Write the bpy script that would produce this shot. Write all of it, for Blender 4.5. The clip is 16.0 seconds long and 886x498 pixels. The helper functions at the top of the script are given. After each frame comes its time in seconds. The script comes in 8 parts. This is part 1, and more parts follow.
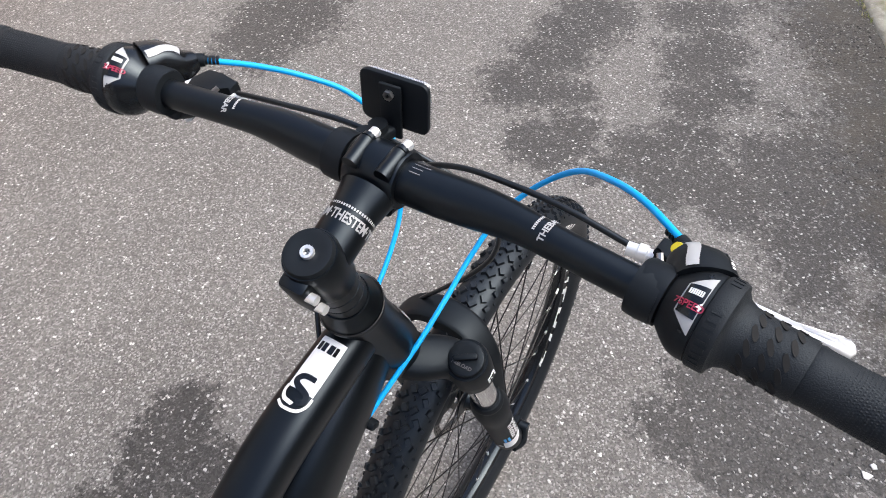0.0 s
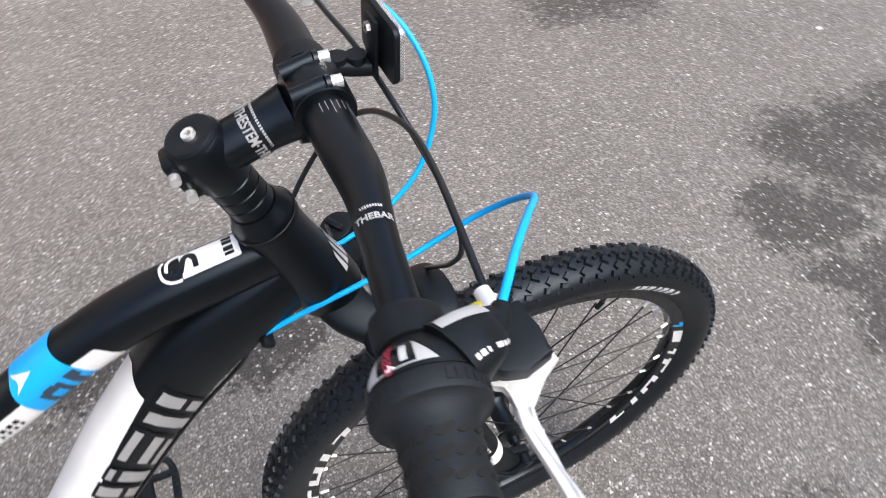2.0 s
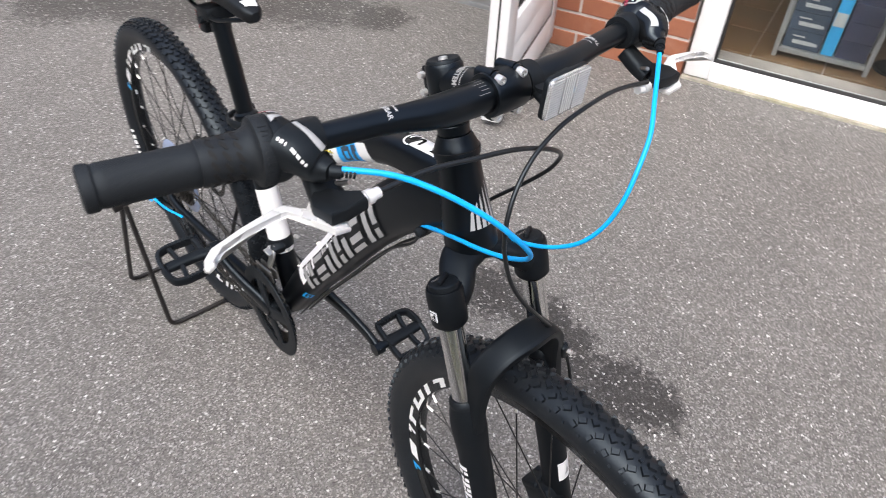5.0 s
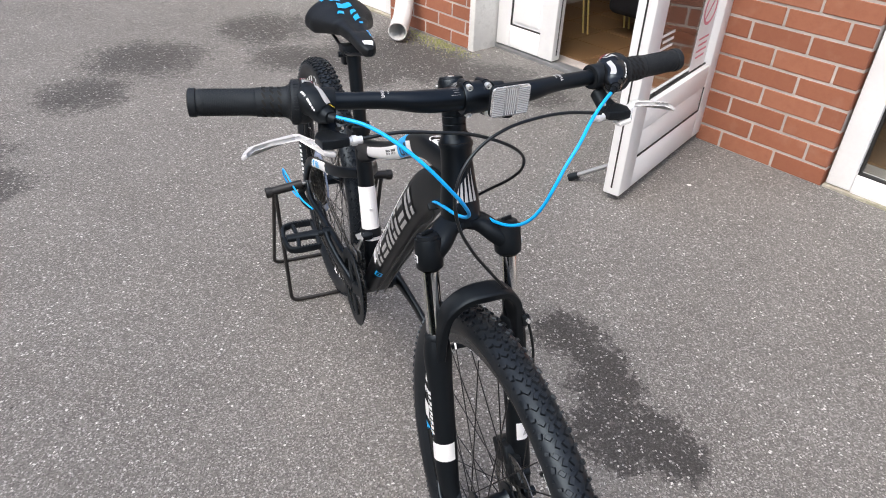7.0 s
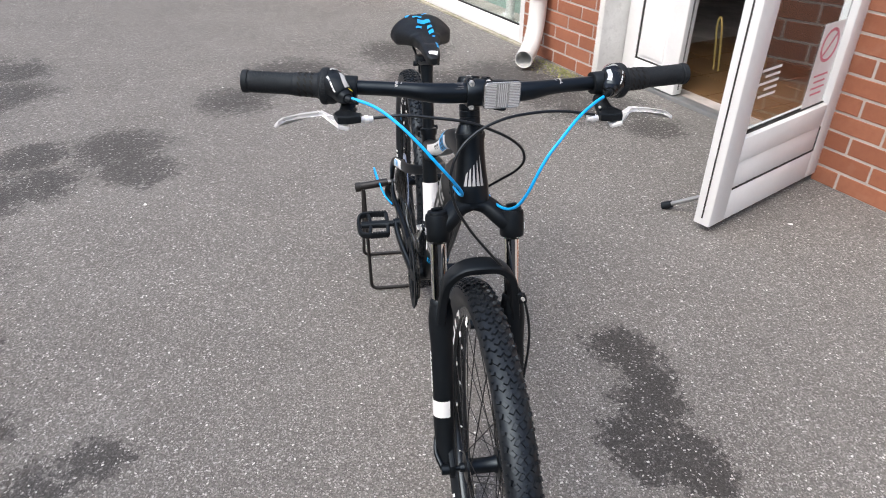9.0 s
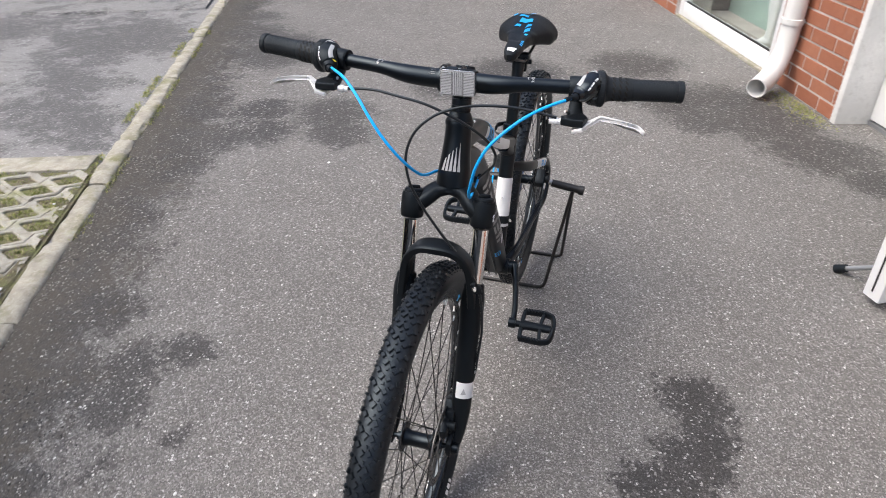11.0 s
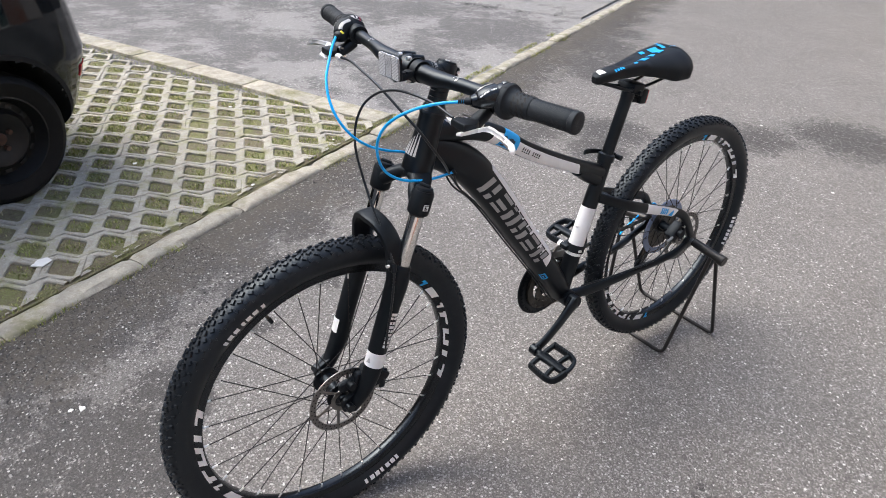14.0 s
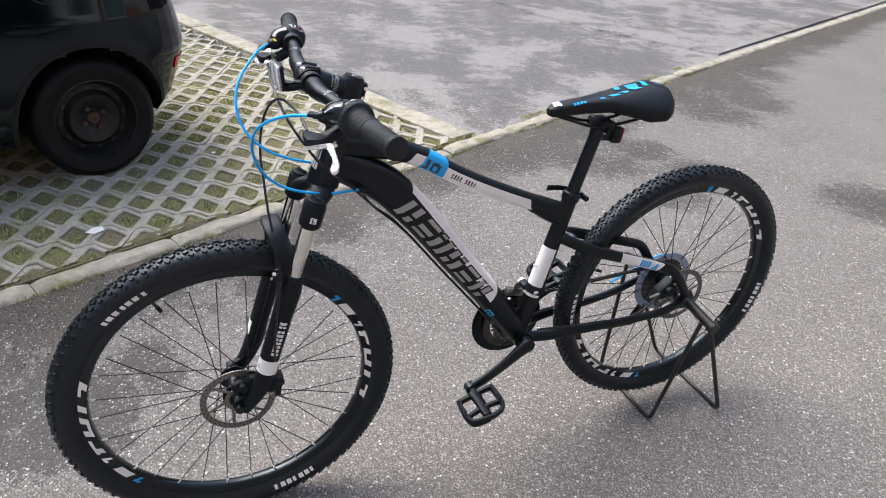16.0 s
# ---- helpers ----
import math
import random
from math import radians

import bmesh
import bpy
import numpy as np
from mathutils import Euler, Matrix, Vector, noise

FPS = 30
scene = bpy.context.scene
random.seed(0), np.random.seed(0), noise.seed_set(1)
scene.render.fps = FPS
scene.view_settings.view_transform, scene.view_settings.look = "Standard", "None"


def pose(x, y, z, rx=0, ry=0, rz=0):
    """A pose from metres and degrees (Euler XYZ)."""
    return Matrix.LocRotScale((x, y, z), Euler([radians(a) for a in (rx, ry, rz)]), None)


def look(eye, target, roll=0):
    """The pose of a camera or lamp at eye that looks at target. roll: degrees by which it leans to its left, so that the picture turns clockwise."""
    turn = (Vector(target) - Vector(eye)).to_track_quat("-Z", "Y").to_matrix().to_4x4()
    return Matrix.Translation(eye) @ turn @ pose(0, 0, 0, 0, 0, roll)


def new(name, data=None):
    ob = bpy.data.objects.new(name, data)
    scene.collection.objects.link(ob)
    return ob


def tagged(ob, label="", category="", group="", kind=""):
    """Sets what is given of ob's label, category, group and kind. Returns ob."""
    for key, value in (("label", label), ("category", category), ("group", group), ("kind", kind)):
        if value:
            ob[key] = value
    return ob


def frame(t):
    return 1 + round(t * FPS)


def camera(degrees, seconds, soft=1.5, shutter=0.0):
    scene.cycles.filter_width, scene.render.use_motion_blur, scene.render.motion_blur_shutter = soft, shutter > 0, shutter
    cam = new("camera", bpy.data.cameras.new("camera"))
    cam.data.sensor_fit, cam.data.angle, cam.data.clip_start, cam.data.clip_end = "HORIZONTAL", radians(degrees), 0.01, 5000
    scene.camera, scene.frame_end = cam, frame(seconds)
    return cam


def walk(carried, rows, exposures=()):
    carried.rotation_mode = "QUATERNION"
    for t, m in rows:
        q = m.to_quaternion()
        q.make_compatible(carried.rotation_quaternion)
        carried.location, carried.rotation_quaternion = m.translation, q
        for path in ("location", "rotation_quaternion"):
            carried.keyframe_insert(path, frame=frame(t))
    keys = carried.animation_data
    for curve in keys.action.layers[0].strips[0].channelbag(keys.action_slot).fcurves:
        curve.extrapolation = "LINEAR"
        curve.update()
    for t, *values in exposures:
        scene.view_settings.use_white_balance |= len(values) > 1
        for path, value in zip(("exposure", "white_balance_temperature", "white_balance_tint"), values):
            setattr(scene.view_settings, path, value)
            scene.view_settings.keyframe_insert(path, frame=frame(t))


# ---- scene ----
cam = camera(65.8, 16.0, soft=0.9, shutter=0.4)
PATH = [
    (0, (0.249, -0.22, 1.329), (1.335, 0.467, -0.204), -1.6),
    (0.5, (0.251, -0.226, 1.32), (1.28, 0.523, -0.222), -1.5),
    (1, (0.28, -0.248, 1.303), (1.191, 0.616, -0.254), -1.2),
    (1.5, (0.365, -0.296, 1.297), (1.087, 0.708, -0.275), -1.2),
    (2, (0.456, -0.357, 1.289), (0.942, 0.779, -0.282), -0.7),
    (2.5, (0.511, -0.377, 1.269), (0.726, 0.866, -0.284), -0.3),
    (3, (0.577, -0.386, 1.268), (0.491, 0.898, -0.263), 0.4),
    (3.5, (0.638, -0.375, 1.268), (0.228, 0.893, -0.223), 1.2),
    (4, (0.76, -0.383, 1.282), (0.056, 0.815, -0.156), 1.5),
    (4.5, (0.853, -0.401, 1.297), (-0.092, 0.704, -0.077), 2.0),
    (5, (0.923, -0.423, 1.302), (-0.205, 0.59, -0.002), 2.9),
    (5.2, (0.961, -0.440, 1.309), (-0.221, 0.544, 0.030), 3.1),
    (7.3, (1.366, -0.367, 1.347), (-0.188, 0.24, 0.246), 2.2),
    (7.5, (1.396, -0.364, 1.347), (-0.175, 0.22, 0.256), 2.0),
    (8, (1.459, -0.348, 1.346), (-0.153, 0.167, 0.281), 1.7),
    (8.2, (1.476, -0.337, 1.352), (-0.152, 0.138, 0.293), 1.5),
    (10.3, (1.601, 0.09, 1.357), (-0.093, -0.094, 0.309), 0.8),
    (10.5, (1.59, 0.134, 1.355), (-0.095, -0.13, 0.311), 0.9),
    (11, (1.581, 0.288, 1.348), (-0.061, -0.175, 0.305), 1.0),
    (11.5, (1.587, 0.441, 1.348), (0.01, -0.216, 0.307), 1.3),
    (12, (1.521, 0.536, 1.337), (0.027, -0.299, 0.302), 1.7),
    (12.5, (1.412, 0.623, 1.349), (0.014, -0.366, 0.316), 1.9),
    (13, (1.333, 0.714, 1.344), (0.05, -0.425, 0.315), 2.3),
    (13.5, (1.265, 0.876, 1.343), (0.093, -0.377, 0.316), 2.3),
    (14, (1.2, 0.972, 1.34), (0.129, -0.372, 0.317), 3.0),
    (14.5, (1.101, 1.019, 1.334), (0.122, -0.398, 0.317), 3.5),
    (15, (0.985, 1.038, 1.342), (0.094, -0.44, 0.33), 3.9),
    (15.5, (0.874, 1.087, 1.344), (0.076, -0.448, 0.341), 4.3),
    (16, (0.767, 1.166, 1.349), (0.056, -0.415, 0.351), 4.0),
]
walk(cam, [(t, look(eye, target, roll)) for t, eye, target, roll in PATH],
     exposures=[(0, 1.09), (3, 1.03), (5, 0.98), (8, 0.87), (10.5, 0.87), (13, 1.07), (16, 1.16)])

# ---- world, sun and exposure ----
world = bpy.data.worlds.new("sky")
scene.world = world
world.use_nodes = True
wn = world.node_tree
sky = wn.nodes.new("ShaderNodeTexSky")
sky.sky_type = "NISHITA"
sky.sun_disc = False
sky.sun_elevation, sky.sun_rotation = radians(52), radians(150)
sky.air_density, sky.dust_density, sky.ozone_density = 1.0, 4.0, 1.0
wn.links.new(sky.outputs[0], wn.nodes["Background"].inputs[0])
wn.nodes["Background"].inputs[1].default_value = 0.15
sun = new("sun", bpy.data.lights.new("sun", "SUN"))
sun.data.energy, sun.data.angle, sun.data.color = 1.3, radians(50), (1.0, 0.985, 0.955)
sun.matrix_world = look((0, 0, 20), (0 - 20 * math.sin(radians(150)) * 0.6, -20 * math.cos(radians(150)) * 0.6, 0))

# ---- axes of the site: along the kerb and along the shop front ----
KERB_ANGLE, WALL_ANGLE = 23.5, 19.3
KM = Matrix.Rotation(radians(KERB_ANGLE), 4, "Z")
WM = Matrix.Rotation(radians(WALL_ANGLE), 4, "Z") @ Matrix.Translation((-0.062, 0.02, 0))
GROUND_Z = 0.004


# ---- materials ----
def node_material(name):
    m = bpy.data.materials.new(name)
    m.use_nodes = True
    return m, m.node_tree, m.node_tree.nodes["Principled BSDF"]


def rgb(*c):
    return (*c, 1.0)


def add(nt, kind, **props):
    n = nt.nodes.new("ShaderNode" + kind)
    for k, v in props.items():
        n.inputs[k].default_value = v
    return n


def coords(nt, which="Object"):
    return nt.nodes.new("ShaderNodeTexCoord").outputs[which]


def ramp(nt, source, stops):
    r = nt.nodes.new("ShaderNodeValToRGB")
    while len(r.color_ramp.elements) < len(stops):
        r.color_ramp.elements.new(0.5)
    for e, (p, c) in zip(r.color_ramp.elements, stops):
        e.position, e.color = p, c if isinstance(c, tuple) else (c, c, c, 1)
    nt.links.new(source, r.inputs[0])
    return r.outputs[0]


def math_node(nt, op, a, b=None):
    n = nt.nodes.new("ShaderNodeMath")
    n.operation = op
    for i, v in enumerate((a, b)):
        if v is None:
            continue
        if isinstance(v, (int, float)):
            n.inputs[i].default_value = v
        else:
            nt.links.new(v, n.inputs[i])
    return n.outputs[0]


def mix(nt, fac, a, b, blend="MIX"):
    n = nt.nodes.new("ShaderNodeMixRGB")
    n.blend_type = blend
    for i, v in enumerate((fac, a, b)):
        if isinstance(v, (int, float)):
            n.inputs[i].default_value = v
        elif isinstance(v, tuple):
            n.inputs[i].default_value = v
        else:
            nt.links.new(v, n.inputs[i])
    return n.outputs[0]


def noise_tex(nt, vec, scale, detail=4.0, rough=0.55):
    n = add(nt, "TexNoise", Scale=scale, Detail=detail, Roughness=rough)
    nt.links.new(vec, n.inputs["Vector"])
    return n.outputs[0]


def bump(nt, bsdf, height, strength, distance):
    b = add(nt, "Bump", Strength=strength, Distance=distance)
    nt.links.new(height, b.inputs["Height"])
    nt.links.new(b.outputs[0], bsdf.inputs["Normal"])


def worn(name, colour, rough=0.5, metal=0.0, vary=0.12, grain=180.0, relief=0.15, dist=0.0006, blotch=9.0, coat=0.0, dust=0.0, gloss=0.5, sheen_tint=None):
    """A painted, moulded or metal surface: blotches and fine grain in colour and gloss."""
    m, nt, p = node_material(name)
    v = coords(nt)
    big, fine = noise_tex(nt, v, blotch, 5), noise_tex(nt, v, grain, 3)
    lo = tuple(c * (1 - vary) for c in colour)
    hi = tuple(min(1, c * (1 + vary)) for c in colour)
    c = mix(nt, ramp(nt, big, [(0.35, 0.0), (0.68, 1.0)]), rgb(*lo), rgb(*hi))
    c = mix(nt, math_node(nt, "MULTIPLY", ramp(nt, fine, [(0.4, 0.0), (0.7, 1.0)]), 0.35), c, rgb(*lo))
    if dust:
        c = mix(nt, math_node(nt, "MULTIPLY", ramp(nt, noise_tex(nt, v, blotch * 4, 7, 0.7), [(0.52, 0.0), (0.75, 1.0)]), dust), c, rgb(0.16, 0.15, 0.13))
    nt.links.new(c, p.inputs["Base Color"])
    r = nt.nodes.new("ShaderNodeMapRange")
    r.inputs["To Min"].default_value, r.inputs["To Max"].default_value = max(0.02, rough - 0.07), min(1, rough + 0.09)
    nt.links.new(big, r.inputs["Value"])
    nt.links.new(r.outputs[0], p.inputs["Roughness"])
    p.inputs["Metallic"].default_value = metal
    p.inputs["Specular IOR Level"].default_value = gloss
    if sheen_tint:
        p.inputs["Specular Tint"].default_value = rgb(*sheen_tint)
    p.inputs["Coat Weight"].default_value = coat
    p.inputs["Coat Roughness"].default_value = 0.08
    if relief:
        bump(nt, p, fine, relief, dist)
    return m


MATT_BLACK = worn("matt_black_paint", (0.0020, 0.0025, 0.0034), 0.35, vary=0.2, relief=0.05, dist=0.0002, grain=900, gloss=0.40, sheen_tint=(0.72, 0.87, 1.0))
ANODISED = worn("black_anodised_aluminium", (0.0020, 0.0025, 0.0034), 0.34, vary=0.2, grain=900, relief=0.05, dist=0.0002, gloss=0.45, sheen_tint=(0.72, 0.87, 1.0))
BLACK_PLASTIC = worn("black_plastic", (0.0068, 0.0078, 0.0092), 0.5, vary=0.2, grain=600, relief=0.2, dist=0.0003, gloss=0.3, sheen_tint=(0.72, 0.87, 1.0))
GLOSS_PLASTIC = worn("glossy_black_plastic", (0.006, 0.006, 0.0063), 0.22, vary=0.15, relief=0.0, sheen_tint=(0.72, 0.87, 1.0))
RUBBER = worn("tyre_rubber", (0.0078, 0.0092, 0.0116), 0.42, vary=0.25, grain=300, relief=0.3, dist=0.0005, blotch=14, dust=0.05, gloss=0.40, sheen_tint=(0.72, 0.87, 1.0))
GRIP_RUBBER = worn("grip_rubber", (0.0140, 0.0152, 0.0170), 0.58, vary=0.15, grain=1200, relief=0.6, dist=0.0006, gloss=0.3, sheen_tint=(0.72, 0.87, 1.0))
WHITE_DECAL = worn("white_decal", (0.78, 0.79, 0.80), 0.35, vary=0.04, relief=0.0, blotch=25)
SILVER_DECAL = worn("silver_grey_decal", (0.42, 0.43, 0.44), 0.4, vary=0.08, relief=0.0)
BLUE_DECAL = worn("sky_blue_decal", (0.005, 0.36, 0.82), 0.35, vary=0.06, relief=0.0)
BLUE_CABLE = worn("sky_blue_cable_housing", (0.004, 0.40, 0.93), 0.35, vary=0.06, relief=0.0, gloss=0.35)
STEM_PRINT = worn("satin_silver_print", (0.34, 0.345, 0.35), 0.45, vary=0.1, relief=0.0)
DIM_PRINT = worn("dim_silver_print", (0.22, 0.22, 0.225), 0.45, vary=0.1, relief=0.0)
CAR_TYRE = worn("worn_car_tyre", (0.0042, 0.0044, 0.0046), 0.6, vary=0.25, grain=300, relief=0.3, dist=0.0005, dust=0.03, gloss=0.25)
GREY_PRINT = worn("dark_grey_print", (0.10, 0.10, 0.105), 0.5, vary=0.1, relief=0.0)
RED_PRINT = worn("dark_red_print", (0.35, 0.02, 0.06), 0.4, vary=0.1, relief=0.0)
PINK_PRINT = worn("faded_pink_print", (0.62, 0.22, 0.28), 0.6, vary=0.1, relief=0.0)
YELLOW_PRINT = worn("yellow_sticker", (0.75, 0.62, 0.03), 0.4, vary=0.05, relief=0.0)
BLACK_CABLE = worn("black_cable_housing", (0.012, 0.012, 0.012), 0.33, vary=0.1, relief=0.0, sheen_tint=(0.72, 0.87, 1.0))
POLISHED = worn("polished_aluminium", (0.90, 0.90, 0.89), 0.28, metal=0.7, vary=0.06, grain=400, relief=0.05)
LENS_RIB = worn("moulded_clear_acrylic", (0.52, 0.53, 0.54), 0.18, vary=0.05, relief=0.0)
CHROME = worn("chrome", (0.78, 0.78, 0.77), 0.07, metal=1.0, vary=0.05, relief=0.0)
LEVER_SILVER = worn("satin_silver_lacquer", (0.90, 0.905, 0.91), 0.26, metal=0.32, vary=0.04, grain=500, relief=0.03)
STEEL = worn("brushed_steel", (0.50, 0.49, 0.47), 0.32, metal=1.0, vary=0.15, grain=500, relief=0.1)
SPOKE = worn("dark_steel_spoke", (0.018, 0.018, 0.019), 0.4, metal=0.5, vary=0.1, relief=0.0)
DISC_STEEL = worn("worn_disc_steel", (0.21, 0.205, 0.20), 0.38, metal=1.0, vary=0.15, grain=500, relief=0.1)
CHAIN_STEEL = worn("oiled_chain_steel", (0.10, 0.095, 0.085), 0.35, metal=0.9, vary=0.3, relief=0.0, blotch=60)
STAND_STEEL = worn("black_powder_coated_steel", (0.014, 0.013, 0.013), 0.45, vary=0.25, relief=0.1, dust=0.15)
CASTING = worn("satin_black_casting", (0.0032, 0.0038, 0.0048), 0.50, vary=0.2, relief=0.1, dist=0.0002, grain=900, gloss=0.32, sheen_tint=(0.72, 0.87, 1.0))
SADDLE = worn("black_vinyl", (0.008, 0.0082, 0.0088), 0.5, vary=0.15, grain=700, relief=0.35, dist=0.0004, gloss=0.3, sheen_tint=(0.72, 0.87, 1.0))


def brick_material():
    m, nt, p = node_material("red_brick")
    v = coords(nt)
    info = nt.nodes.new("ShaderNodeObjectInfo")
    tone = ramp(nt, info.outputs["Random"], [(0.0, rgb(0.262, 0.097, 0.053)), (0.35, rgb(0.29, 0.110, 0.060)), (0.7, rgb(0.315, 0.121, 0.067)), (1.0, rgb(0.335, 0.138, 0.080))])
    shift = nt.nodes.new("ShaderNodeVectorMath")
    shift.operation = "ADD"
    nt.links.new(v, shift.inputs[0])
    nt.links.new(info.outputs["Location"], shift.inputs[1])
    w = shift.outputs[0]
    c = mix(nt, ramp(nt, noise_tex(nt, w, 40, 6, 0.7), [(0.42, 0.0), (0.66, 0.28)]), tone, rgb(0.22, 0.070, 0.045))
    c = mix(nt, ramp(nt, noise_tex(nt, w, 9, 5, 0.6), [(0.55, 0.0), (0.85, 0.25)]), c, rgb(0.48, 0.30, 0.22))
    nt.links.new(c, p.inputs["Base Color"])
    p.inputs["Roughness"].default_value = 0.8
    bump(nt, p, noise_tex(nt, w, 120, 6, 0.7), 0.5, 0.002)
    return m


BRICK = brick_material()
UNSEEN_WALL = worn("dark_unseen_wall", (0.12, 0.115, 0.11), 0.9, vary=0.3, grain=30, relief=0.2, blotch=0.6)
MORTAR = worn("grey_mortar", (0.45, 0.41, 0.385), 0.9, vary=0.22, grain=250, relief=0.6, dist=0.002, blotch=6)
WHITE_PVC = worn("white_pvc", (0.86, 0.87, 0.88), 0.35, vary=0.05, grain=60, relief=0.05, blotch=3, dust=0.06)
WHITE_RENDER = worn("white_painted_render", (0.80, 0.80, 0.78), 0.8, vary=0.12, grain=60, relief=0.7, dist=0.002, blotch=5, dust=0.3)
PIPE_PAINT = worn("white_painted_drainpipe", (0.70, 0.70, 0.69), 0.45, vary=0.08, relief=0.1, blotch=6, dust=0.15)
DARK_SEAL = worn("dark_rubber_seal", (0.02, 0.02, 0.02), 0.6, relief=0.0)
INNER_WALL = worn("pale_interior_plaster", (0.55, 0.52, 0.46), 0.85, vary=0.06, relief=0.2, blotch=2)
# darker wall copy: the dimness deep in the shop is put into its colour
INNER_WALL_SHADED = worn("shaded_shop_wall", (0.10, 0.085, 0.075), 0.8, vary=0.3, relief=0.2, blotch=2)
SHOP_TILE = worn("tan_floor_tile", (0.16, 0.094, 0.046), 0.3, vary=0.2, grain=30, relief=0.1, blotch=3)
DARK_CLOTH = worn("black_cloth", (0.010, 0.010, 0.012), 0.9, vary=0.3, grain=300, relief=0.4, gloss=0.2)
DARK_MAT = worn("dark_ribbed_mat", (0.025, 0.025, 0.028), 0.8, vary=0.3, grain=90, relief=0.7, dist=0.003)
CAR_PAINT = worn("black_car_paint", (0.0016, 0.0030, 0.0044), 0.07, vary=0.2, relief=0.0, coat=0.30, blotch=2, gloss=0.25, sheen_tint=(0.72, 0.87, 1.0))
CAR_PLASTIC = worn("black_arch_liner", (0.0035, 0.0035, 0.0035), 0.8, vary=0.2, relief=0.2)
CAR_STEEL = worn("black_steel_wheel", (0.006, 0.006, 0.006), 0.46, vary=0.25, relief=0.1, dust=0.03, gloss=0.4)
RUST = worn("rusty_steel", (0.06, 0.03, 0.018), 0.8, vary=0.4, relief=0.4, blotch=40)
RED_LENS = worn("red_lens", (0.48, 0.012, 0.02), 0.12, vary=0.1, relief=0.0)
CARDBOARD_DARK = worn("dark_blue_carton", (0.03, 0.05, 0.085), 0.5, vary=0.2, relief=0.05)
CARDBOARD_NAVY = worn("navy_carton", (0.022, 0.026, 0.058), 0.5, vary=0.2, relief=0.05)
CARTON_BLUE = worn("light_blue_carton", (0.02, 0.30, 0.62), 0.45, vary=0.1, relief=0.0)
GREY_METAL = worn("grey_metal", (0.33, 0.34, 0.35), 0.4, metal=0.6, vary=0.12, relief=0.05)
MANNEQUIN = worn("pale_grey_moulding", (0.68, 0.69, 0.69), 0.45, vary=0.05, relief=0.0)
GREEN_BLIND = worn("sea_green_display_board", (0.30, 0.42, 0.38), 0.6, vary=0.1, relief=0.0)
BRASS = worn("gilded_metal", (0.50, 0.40, 0.15), 0.4, vary=0.15, relief=0.0)
SCRAP = worn("white_paper_scrap", (0.72, 0.72, 0.70), 0.8, vary=0.1, relief=0.1)


def mossy(name, colour, moss, amount, scale, dirt=0.62):
    """Weathered concrete with moss and dirt in broad patches."""
    m, nt, p = node_material(name)
    v = coords(nt)
    place = nt.nodes.new("ShaderNodeNewGeometry").outputs["Position"]
    fine = noise_tex(nt, v, 170, 5, 0.65)
    c = mix(nt, ramp(nt, noise_tex(nt, place, 14, 6, 0.65), [(0.35, 0.0), (0.68, 1.0)]), rgb(*[x * 0.72 for x in colour]), rgb(*[x * 1.18 for x in colour]))
    c = mix(nt, ramp(nt, fine, [(0.42, 0.0), (0.75, 0.5)]), c, rgb(*[x * 0.55 for x in colour]))
    c = mix(nt, ramp(nt, noise_tex(nt, place, scale, 7, 0.7), [(0.50, 0.0), (0.66, amount)]), c, rgb(*moss))
    c = mix(nt, ramp(nt, noise_tex(nt, place, 26, 8, 0.72), [(0.50, 0.0), (0.68, dirt)]), c, rgb(0.19, 0.165, 0.11))
    c = mix(nt, ramp(nt, noise_tex(nt, place, 75, 4, 0.7), [(0.58, 0.0), (0.70, 0.7)]), c, rgb(*[x * 1.35 for x in colour]))
    nt.links.new(c, p.inputs["Base Color"])
    p.inputs["Roughness"].default_value = 0.9
    bump(nt, p, math_node(nt, "ADD", fine, noise_tex(nt, place, 30, 5)), 0.9, 0.004)
    return m


CONCRETE = mossy("weathered_kerb_concrete", (0.415, 0.39, 0.325), (0.17, 0.17, 0.065), 0.80, 5.5, 0.50)
PAVER = mossy("mossy_paver_concrete", (0.430, 0.410, 0.352), (0.20, 0.21, 0.075), 0.85, 7.0)


def glass_material(name, tint, rough=0.01):
    m, nt, p = node_material(name)
    p.inputs["Base Color"].default_value = rgb(*tint)
    p.inputs["Transmission Weight"].default_value = 1.0
    p.inputs["Roughness"].default_value = rough
    p.inputs["IOR"].default_value = 1.45
    return m


GLASS = glass_material("window_glass", (0.86, 0.90, 0.89))
CAR_GLASS = glass_material("dark_car_glass", (0.10, 0.11, 0.11))


def reflector_material():
    m, nt, p = node_material("ribbed_clear_reflector")
    v = coords(nt)
    w = add(nt, "TexChecker", Scale=900.0)
    nt.links.new(v, w.inputs["Vector"])
    c = mix(nt, w.outputs["Fac"], rgb(0.36, 0.365, 0.37), rgb(0.74, 0.75, 0.76))
    c = mix(nt, ramp(nt, noise_tex(nt, v, 170, 3), [(0.52, 0.0), (0.60, 0.4)]), c, rgb(0.22, 0.225, 0.23))
    nt.links.new(c, p.inputs["Base Color"])
    p.inputs["Metallic"].default_value = 0.55
    p.inputs["Roughness"].default_value = 0.25
    p.inputs["Coat Weight"].default_value = 1.0
    bump(nt, p, w.outputs["Fac"], 0.6, 0.001)
    return m


REFLECTOR = reflector_material()

